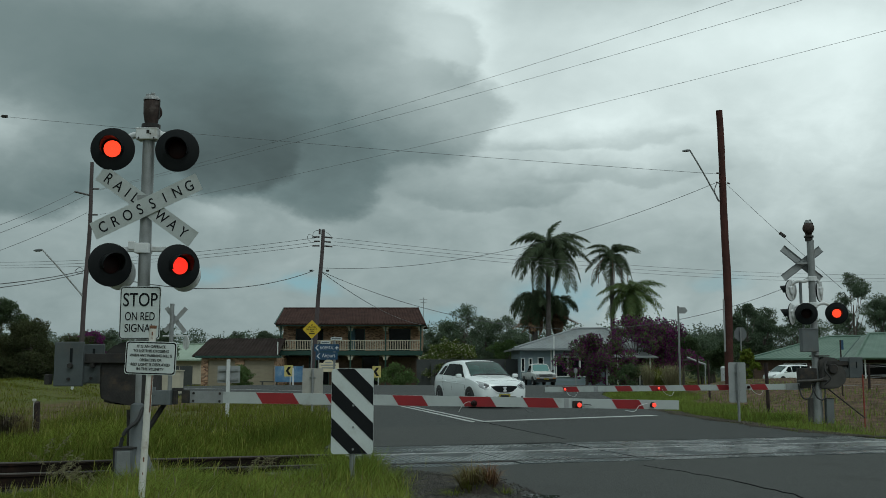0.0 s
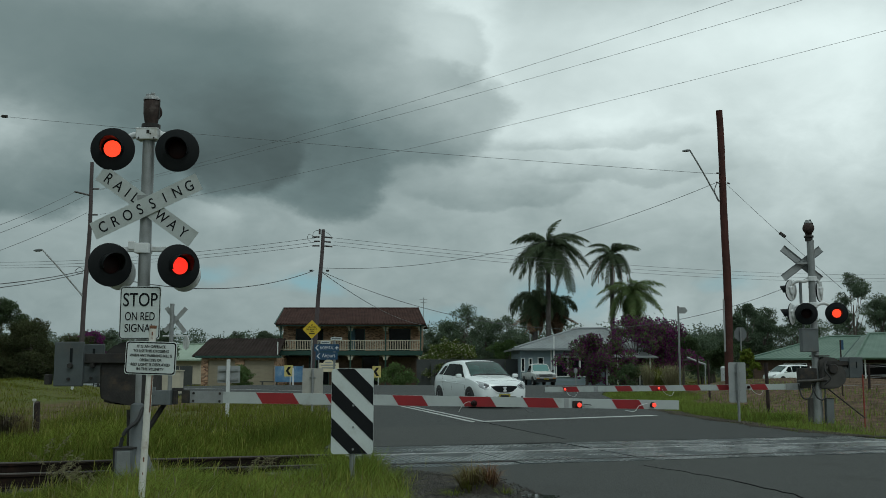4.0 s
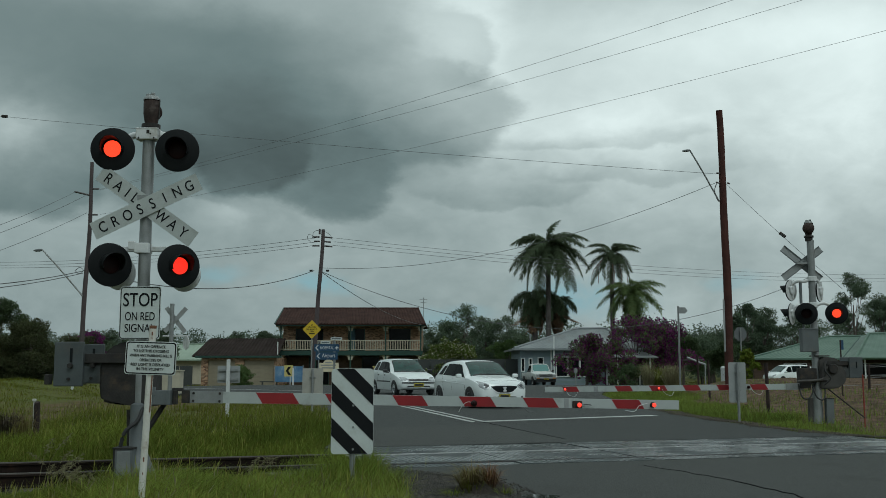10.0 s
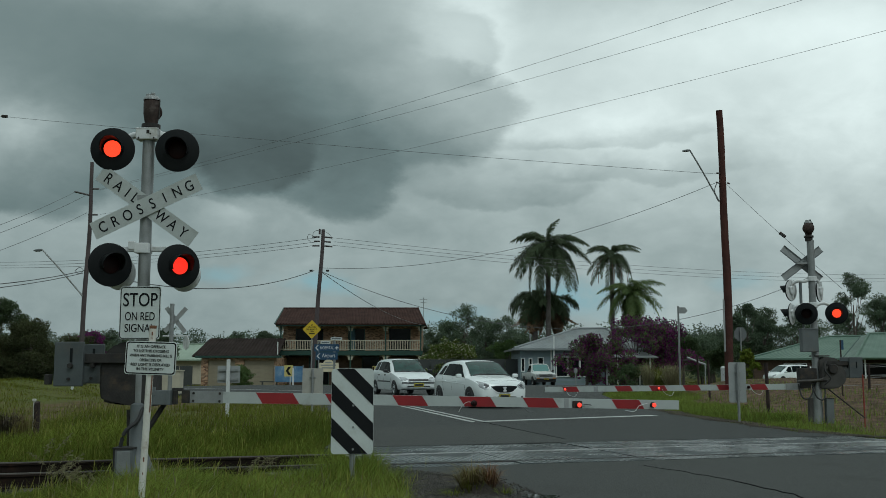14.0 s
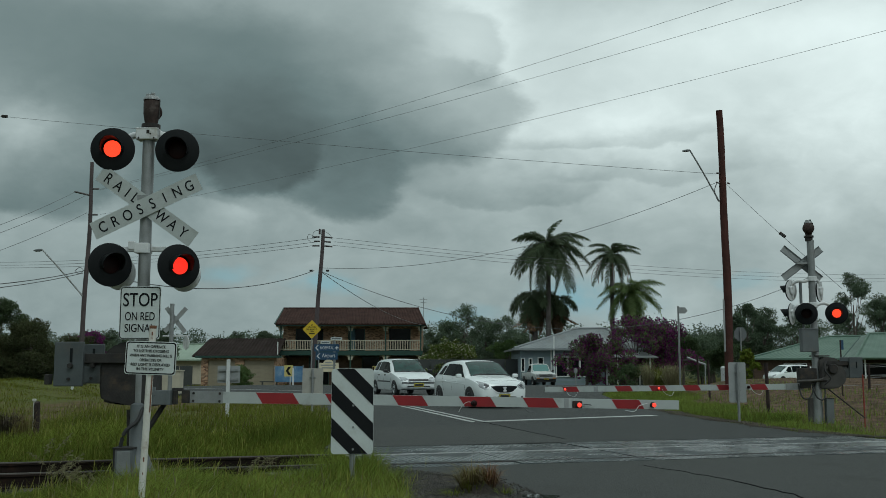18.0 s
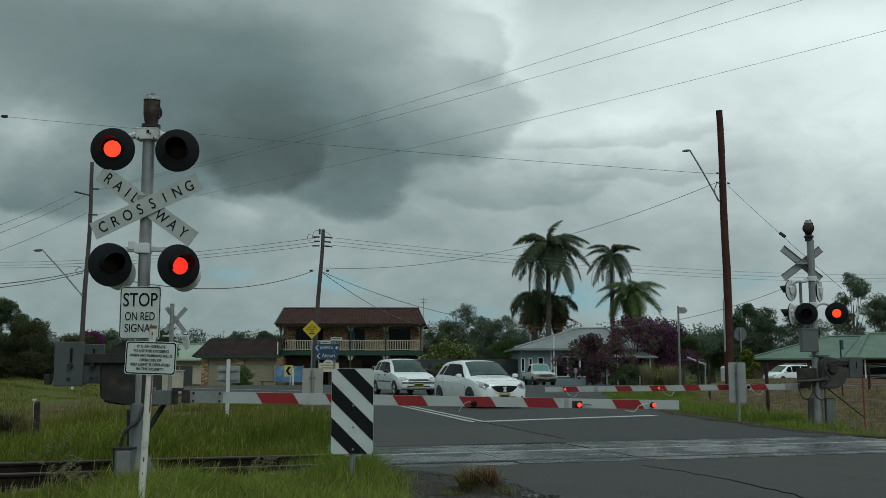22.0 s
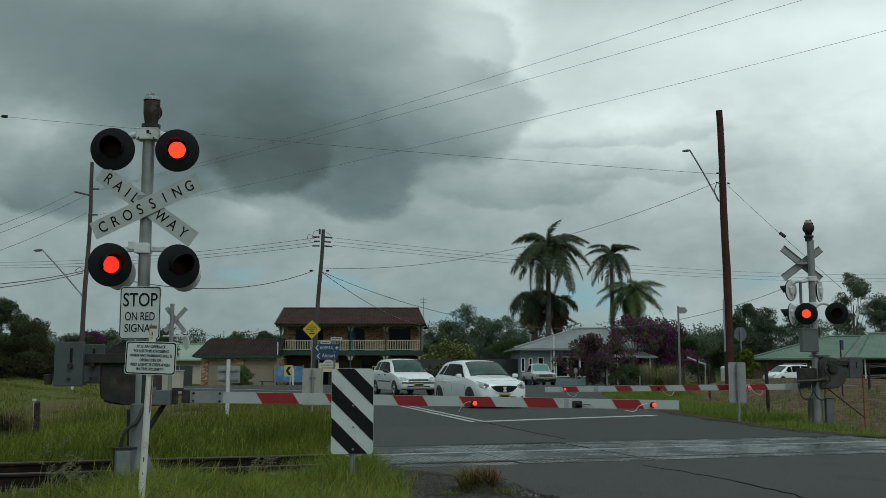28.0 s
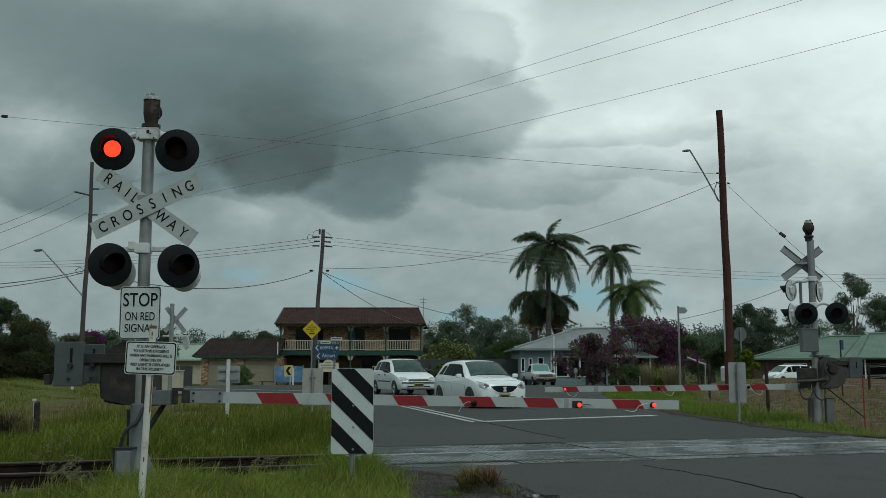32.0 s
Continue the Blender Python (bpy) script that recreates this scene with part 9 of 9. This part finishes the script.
    if heads:
        sel = gen.random(n) < heads
        t, hh = tip[sel], h[sel]
        k = len(t)
        s2 = np.stack([gen.uniform(0.002, 0.0045, k), 0.002 * np.ones(k), np.zeros(k)], 1)
        up = np.stack([gen.uniform(-0.02, 0.05, k), gen.uniform(-0.03, 0.03, k), gen.uniform(0.06, 0.14, k)], 1)
        co = np.stack([t - up * 0.3, t + s2 + up * 0.3, t + up, t - s2 + up * 0.3], 1).reshape(-1, 3)
        ob = quick_mesh("grass_seed_heads", co, np.arange(4 * k), np.full(k, 4), head_mat or SEED)
        tagged(ob, "yellow-green grass tips" if head_mat else "pale feathery grass seed heads", "grass", kind="stuff")


def off_track(x, y):
    across = -SIN17 * x + COS17 * (y - 14.05)
    return ((np.abs(across) > 1.25) | ((across < -0.95) & (np.sin(2.3 * x + 1.0) > -0.4)) | ((np.abs(across) > 0.9) & (np.sin(3 * x) > 0.3))).astype(float)


def road_left(y):
    """x of the paving's edge on the grassy side."""
    return np.interp(y, [4, 9, 10.5, 11.5, 12.5, 15.5, 17, 20, 26, 36, 42, 53], [0.0, -0.25, -0.42, -0.7, -1.15, -1.9, -1.75, -2.05, -2.95, -5.3, -12.7, -24])


def road_right(y):
    return np.interp(y, [16.5, 17.9, 19.5, 26, 40, 47], [9.0, 8.0, 7.0, 6.3, 6.45, 7.7])


def mown(x, y):
    """Where the verge is cut short, away from the rails."""
    return 1 - 0.93 * np.clip((y - 20.5 - 0.5 * np.sin(1.3 * x)) / 3.0, 0, 1) * np.clip((-4.8 - x + 0.6 * np.sin(y)) / 2.0, 0, 1)


left = lambda x, y: off_track(x, y) * (x < road_left(y))
right = lambda x, y: off_track(x, y) * (x > road_right(y) + 0.16 + 0.20 * np.sin(4.3 * y + 1.1 * x) + 0.10 * np.sin(11.0 * y))
verge_wide = lambda y: np.interp(y, [17, 20, 24, 30], [0.6, 1.0, 2.4, 3.1])
by_kerb = lambda x, y: off_track(x, y) * (np.abs(x - road_right(y) - 0.05) < 0.30)
def low_by_rail(x, y):
    """Grass is short along the near rail, save close to the crossing."""
    across = -SIN17 * x + COS17 * (y - 14.05)
    short = 0.30 + 0.70 * step(-1.25, -3.0, across)
    return short + (1 - short) * step(-2.5, -1.7, x + 0.25 * np.sin(3 * y))


blades("grass", [(-6.4, -3.0, 7.6, 12.6, 1.0)], 52000, 0.38, 0.0030, GRASS, 201, "lush green grass in the foreground verge", 0.95, left, 0.012, GRASS_TIP, low_by_rail)
blades("grass", [(-3.1, -0.2, 7.6, 12.6, 1.0)], 44000, 0.38, 0.0030, GRASS_FRESH, 217, "fresh light green grass round the marker post", 0.85, left, 0.012, GRASS_TIP, low_by_rail)
blades("grass", [(-9, 0.6, -3, 7.6, 1.0)], 26000, 0.30, 0.004, GRASS, 213, "green verge grass beside the road", 0.55, lambda x, y: (np.hypot(x, y) > 1.0) * (x < 0.3) * 1.0)
blades("grass", [(-2.1, -0.75, 10.6, 13.3, 1.0)], 17000, 0.60, 0.0034, GRASS_FRESH, 211, "long grass growing over the near rail", 0.5, lambda x, y: (x < road_left(y)) * (0.35 + 0.65 * step(-2.0, -1.4, x)))


def beside_near_rail(lo, hi):
    def inside(x, y):
        across = -SIN17 * x + COS17 * (y - 14.05)
        return ((across > lo) & (across < hi + 0.08 * np.sin(2.1 * x) + 0.05 * np.sin(5.3 * x)) & (x < road_left(y))) * (0.75 + 0.25 * np.sin(1.7 * x + 0.5))
    return inside


blades("grass", [(-6.4, -0.9, 9.6, 13.6, 1.0)], 15000, 0.20, 0.0032, GRASS, 212, "short grass along the near rail", 0.7, beside_near_rail(-1.6, -0.95))
blades("grass", [(-6.4, -0.9, 9.4, 13.6, 1.0)], 22000, 0.44, 0.0032, GRASS, 214, "long grass before the near rail", 0.6, beside_near_rail(-2.6, -1.3), 0.012, GRASS_TIP, low_by_rail)
blades("grass", [(-10.5, -1.6, 11.6, 21, 1.0)], 105000, 0.54, 0.0044, GRASS, 202, "tall green grass beyond the rails", 0.7, left, 0.025, GRASS_TIP)
blades("tall_grass", [(-14.5, -1.6, 16.5, 30, 1.0)], 56000, 0.60, 0.0055, GRASS_TALL, 203, "tall seeding grass beyond the rails", 0.45, lambda x, y: left(x, y) * mown(x, y), 0.05)
blades("grass", [(-23, -3, 22, 46, 1.0)], 68000, 0.13, 0.009, MOWN, 204, "shorter mown grass on the bank by the far road", 0.5, lambda x, y: left(x, y) * (1 - 0.75 * ((x > -14) & (x < -8.5) & (y > 25) & (y < 40))))
blades("grass", [(6.1, 16, 16.5, 30, 1.0), (6.3, 14, 30, 46, 0.9)], 76000, 0.30, 0.006, VERGE, 205, "green grass verge beyond the crossing", 0.5, lambda x, y: right(x, y) * (0.12 + 0.88 * (x < road_right(y) + verge_wide(y) + 0.6 * np.sin(y))))
blades("dry_grass", [(8.5, 24, 20, 46, 1.0)], 1800, 0.15, 0.007, GRASS_DRY, 206, "dry straw-coloured grass on the bank", 0.7, right)
blades("tall_grass", [(6.1, 14, 16.5, 30, 1.0), (6.3, 13, 30, 46, 0.9)], 30000, 0.22, 0.005, GRASS_TALL, 216, "yellowing grass in the verge beyond the crossing", 0.5, lambda x, y: right(x, y) * (x < road_right(y) + verge_wide(y) + 0.3 + 0.8 * np.sin(0.8 * y)))
blades("dry_grass", [(7.5, 20, 19, 46, 1.0)], 18000, 0.07, 0.011, LITTER, 215, "brown plant litter on the bare bank", 1.3, right)
def edge_dirt():
    """Crumbs of earth and stone along the road's edge below the verge."""
    rng = np.random.default_rng(19)
    n = 8000
    y = rng.uniform(17.6, 31.0, n)
    off = rng.normal(0.16, 0.13, n) + 0.08 * np.sin(2.3 * y) - 0.10 * rng.exponential(0.6, n)
    x = road_right(y) + off
    z = np.maximum(ground_level(x, y), road_level(x, y)) + 0.004
    base = np.array([(1, 0, 0), (-1, 0, 0), (0, 1, 0), (0, -1, 0), (0, 0, 1), (0, 0, -1)], float)
    tris = np.array([(0, 2, 4), (2, 1, 4), (1, 3, 4), (3, 0, 4), (2, 0, 5), (1, 2, 5), (3, 1, 5), (0, 3, 5)])
    size = rng.uniform(0.004, 0.017, (n, 1, 1)) * rng.uniform(0.5, 1.3, (n, 6, 1))
    co = base[None] * size + np.stack([x, y, z], 1)[:, None]
    ob = quick_mesh("loose_gravel", co.reshape(-1, 3), (tris[None] + 6 * np.arange(n)[:, None, None]).ravel(), np.full(8 * n, 3), surf("brown_road_edge_dirt", (0.082, 0.066, 0.048), (0.044, 0.036, 0.028), 5.0, 0.9, 0.2, island=0.4))
    tagged(ob, "brown dirt and stones along the far road's edge", "gravel", kind="stuff")


edge_dirt()
blades("dry_grass", [(5.9, 9.6, 17.0, 30, 1.0)], 14000, 0.06, 0.008, LITTER, 218, "brown litter along the ragged road edge", 1.3, by_kerb)
blades("dry_grass", [(-9, -2.5, 18, 30, 1.0)], 11000, 0.5, 0.005, GRASS_DRY, 207, "dry stalks among the tall grass", 0.4, lambda x, y: left(x, y) * mown(x, y))
blades("dry_grass", [(-6.4, -0.3, 7.6, 12.4, 1.0)], 7000, 0.38, 0.003, GRASS_DRY, 209, "dry yellow stalks in the foreground grass", 0.9, left, 0.05, None, low_by_rail)
blades("grass", [(-60, 60, 60, 118, 1.0)], 26000, 0.20, 0.05, GRASS_TALL, 208, "distant lawn and roadside grass", 0.4, lambda x, y: ((x < -14) | (x > 12)) * 1.0)


def grass_clump(x, y, hgt, wid, n, mat, seed, label, name="grass_clump", lift=0.0):
    gen = np.random.default_rng(seed)
    z = float(ground_level(x, y)) + lift
    a = gen.uniform(0, 6.283, n)
    r0 = wid * 0.25 * gen.random(n)
    h = hgt * gen.uniform(0.5, 1.1, n)
    out = wid * gen.uniform(0.1, 1.0, n)
    b = np.stack([np.cos(a) * r0, np.sin(a) * r0, np.zeros(n)], 1)
    m1 = b + np.stack([np.cos(a) * out * 0.4, np.sin(a) * out * 0.4, h * 0.7], 1)
    tip = b + np.stack([np.cos(a) * out, np.sin(a) * out, h * gen.uniform(0.5, 1.0, n)], 1)
    w = np.stack([np.sin(a), -np.cos(a), 0 * a], 1) * 0.0016 * (1 + 2.2 * wid)
    co = np.stack([b - w, b + w, m1 + w, m1 - w, tip], 1).reshape(-1, 3)
    i = 5 * np.arange(n)[:, None]
    ob = quick_mesh(name, co, (i + np.array([0, 1, 2, 3, 3, 2, 4])[None]).ravel(), np.tile([4, 3], n), mat)
    ob.location = (x, y, z)
    return tagged(ob, label, "grass clump")


grass_clump(10.7, 52, 1.7, 0.9, 420, SEED, 301, "tall pale grass clump under the purple trees")
grass_clump(11.7, 51, 1.45, 1.3, 460, SEED, 311, "tall pale grass clump under the purple trees")
grass_clump(11.6, 54, 1.4, 1.5, 600, GRASS_TALL, 302, "tall green grass clump under the purple trees")
grass_clump(0.30, 10.25, 0.32, 0.40, 420, GRASS_DRY, 303, "brown and green weed clump at the road's edge", lift=0.09)
grass_clump(0.47, 10.22, 0.33, 0.26, 240, surf("rusty_weed", (0.22, 0.10, 0.05), (0.13, 0.075, 0.03), 8.0, 0.8, 0.0, island=0.4), 304, "rust-brown dying weed clump at the road's edge", lift=0.09)
grass_clump(0.62, 10.05, 0.14, 0.22, 60, GRASS, 306, "small green weed on the mound", lift=0.05)
grass_clump(0.30, 10.15, 0.22, 0.34, 70, GRASS_TALL, 307, "long green blades among the weeds", lift=0.07)
grass_clump(0.10, 10.0, 0.20, 0.30, 110, GRASS, 305, "brown and green weed clump at the road's edge")


for k, (x, y, h, w) in enumerate(((-0.46, 12.95, 0.13, 0.22), (-0.72, 13.1, 0.10, 0.25), (-1.15, 13.75, 0.24, 0.20), (-1.22, 14.15, 0.30, 0.22), (-1.32, 14.6, 0.30, 0.25), (-1.05, 13.45, 0.14, 0.18))):
    grass_clump(x, y, h, w, 110, GRASS_DRY if k % 2 == 0 else GRASS_TALL, 320 + k, "small dry weed tuft at the end of the crossing panels")
grass_clump(-7.25, 16.7, 0.75, 0.55, 420, surf("dead_brown_stems", (0.075, 0.055, 0.036), (0.040, 0.030, 0.020), 6.0, 0.9, 0.0, island=0.4), 308, "dark dead weed stems beside the charred post")
grass_clump(-6.88, 16.5, 0.72, 0.40, 260, GRASS_DRY, 310, "tangle of dry weeds round the charred post")
grass_clump(-7.75, 17.2, 0.70, 0.70, 380, GRASS_TALL, 309, "leaning clump of seeding grass beside the charred post")


def plume_tuft(x, y, hgt, stalks, seed):
    """Arching stalks that end in loose feathery plumes of fine seed hairs."""
    gen = np.random.default_rng(seed)
    z = float(ground_level(x, y))
    co, loops, sizes = [], [], []
    for k in range(stalks):
        h = hgt * gen.uniform(0.7, 1.1)
        bend = gen.uniform(0.15, 0.5) * h
        a = gen.uniform(-0.6, 0.9) if gen.random() < 0.8 else gen.uniform(0, 6.283)
        base = np.array([gen.normal(0, 0.07), gen.normal(0, 0.07), 0.0])
        d = np.array([math.cos(a), math.sin(a), 0.0])
        at = lambda t: base + d * bend * t * t + np.array([0, 0, h * (t - 0.22 * t * t)])
        prev = None
        for j in range(9):
            p = at(j / 8)
            i = len(co)
            w = 0.0028 * (1 - 0.6 * j / 8)
            co += [p + (w, 0, 0), p - (w, 0, 0)]
            if prev is not None:
                loops += [prev, prev + 1, i + 1, i]
                sizes.append(4)
            prev = i
        for j in range(110):
            t = gen.uniform(0.66, 1.0)
            p = at(t)
            spread = 0.026 * (1 - abs(t - 0.80) / 0.22 * 0.7)
            q = p + np.array([gen.normal(0, spread), gen.normal(0, spread), gen.normal(-0.005, spread * 0.6)])
            i = len(co)
            w = np.array([gen.uniform(0.0015, 0.003), 0, gen.uniform(-0.003, 0.003)])
            co += [p, q + w, q * 1.0 + (q - p) * 0.18, q - w]
            loops += [i, i + 1, i + 2, i + 3]
            sizes.append(4)
    ob = quick_mesh("grass_clump", np.array(co), loops, sizes, SEED)
    ob.location = (x, y, z)
    tagged(ob, "feathery pale seeding grass tuft by the rails", "grass clump")


for k, (x, y, h, n) in enumerate(((-4.05, 10.55, 0.55, 7), (-3.85, 10.35, 0.45, 6), (-4.25, 10.7, 0.85, 3), (-3.55, 10.2, 0.38, 5), (-4.9, 10.5, 0.55, 3), (-2.1, 10.7, 0.50, 4))):
    plume_tuft(x, y, h, n, 310 + k)


# ---- what moves ----
def motions():
    # flashing lamps
    for lit, phase, lead, shown, hidden in FLASHERS:
        rows = []
        on = phase == 0
        where = lambda s: Matrix.Translation(shown if s else hidden)
        rows.append((0.0, where(on)))
        for k in range(48):
            ts = SWITCH_FROM + SWITCH_STEP * k - (lead if lead > 0 else -lead if on else 0.0)
            f = math.floor(ts * FPS)
            if (f + 1) / FPS > 32.0:
                break
            rows.append((f / FPS, where(on)))
            on = not on
            rows.append(((f + 1) / FPS, where(on)))
        rows.append((32.0 + 2 / FPS, where(on)))
        walk(lit, rows)
    # clouds drift slowly to the right and sink a little
    walk(BACKDROP, [(t, Matrix.Translation(EYE) @ pose(0, 0, 0, 0.10 * t / 32, 0, -2.2 * t / 32)) for t in (0.0, 16.0, 32.0)])
    # palm fronds sway in the wind
    for ob, rest, at, amount in FRONDS:
        rows = []
        for k in range(43):
            t = min(32.0, k * 0.77)
            a = amount * (3.0 * math.sin(2.1 * t + at) + 2.0 * math.sin(0.83 * t + 2.3 * at))
            b = amount * 2.5 * math.sin(1.3 * t + 1.7 * at)
            rows.append((t, rest @ pose(0, 0, 0, b, a, b * 0.6)))
            if t >= 32.0:
                break
        walk(ob, rows)
    # the second white car drives in from the far road and queues behind the first
    way = [(0.0, -54.0, 84.8, 35), (1.0, -45.3, 78.7, 35), (2.2, -34.8, 71.4, 36), (2.8, -30.0, 67.9, 38), (3.3, -26.3, 65.2, 39), (4.4, -19.0, 60.2, 39), (5.4, -12.75, 54.7, 40), (6.0, -9.26, 51.4, 41), (6.5, -7.05, 48.7, 45), (7.0, -5.07, 46.2, 51),
           (7.5, -3.75, 44.1, 57), (8.0, -2.77, 42.4, 61.5), (8.5, -2.20, 41.4, 64), (9.0, -1.85, 40.75, 66), (9.5, -1.68, 40.35, 67.5), (10.0, -1.62, 40.15, 68.5), (10.6, -1.60, 40.1, 69), (32.0, -1.60, 40.1, 69)]
    walk(MOVING_CAR, [(t, pose(x, y, float(road_level(x, y)) + 0.005, 0, 0, -a) @ Matrix.Scale(1.035, 4)) for t, x, y, a in way])
    # its wheels roll with the distance covered
    times = [f / FPS for f in range(int(10.6 * FPS) + 1)]
    px = np.interp(times, [w[0] for w in way], [w[1] for w in way])
    py = np.interp(times, [w[0] for w in way], [w[2] for w in way])
    gone = np.concatenate(([0], np.cumsum(np.hypot(np.diff(px), np.diff(py)))))
    for w in MOVING_WHEELS:
        hub = Matrix.Translation(w.location)
        rows = [(t, hub @ pose(0, 0, 0, 0, math.degrees(g / 0.285) % 360, 0)) for t, g in zip(times, gone)]
        walk(w, rows + [(32.0, rows[-1][1])])


motions()
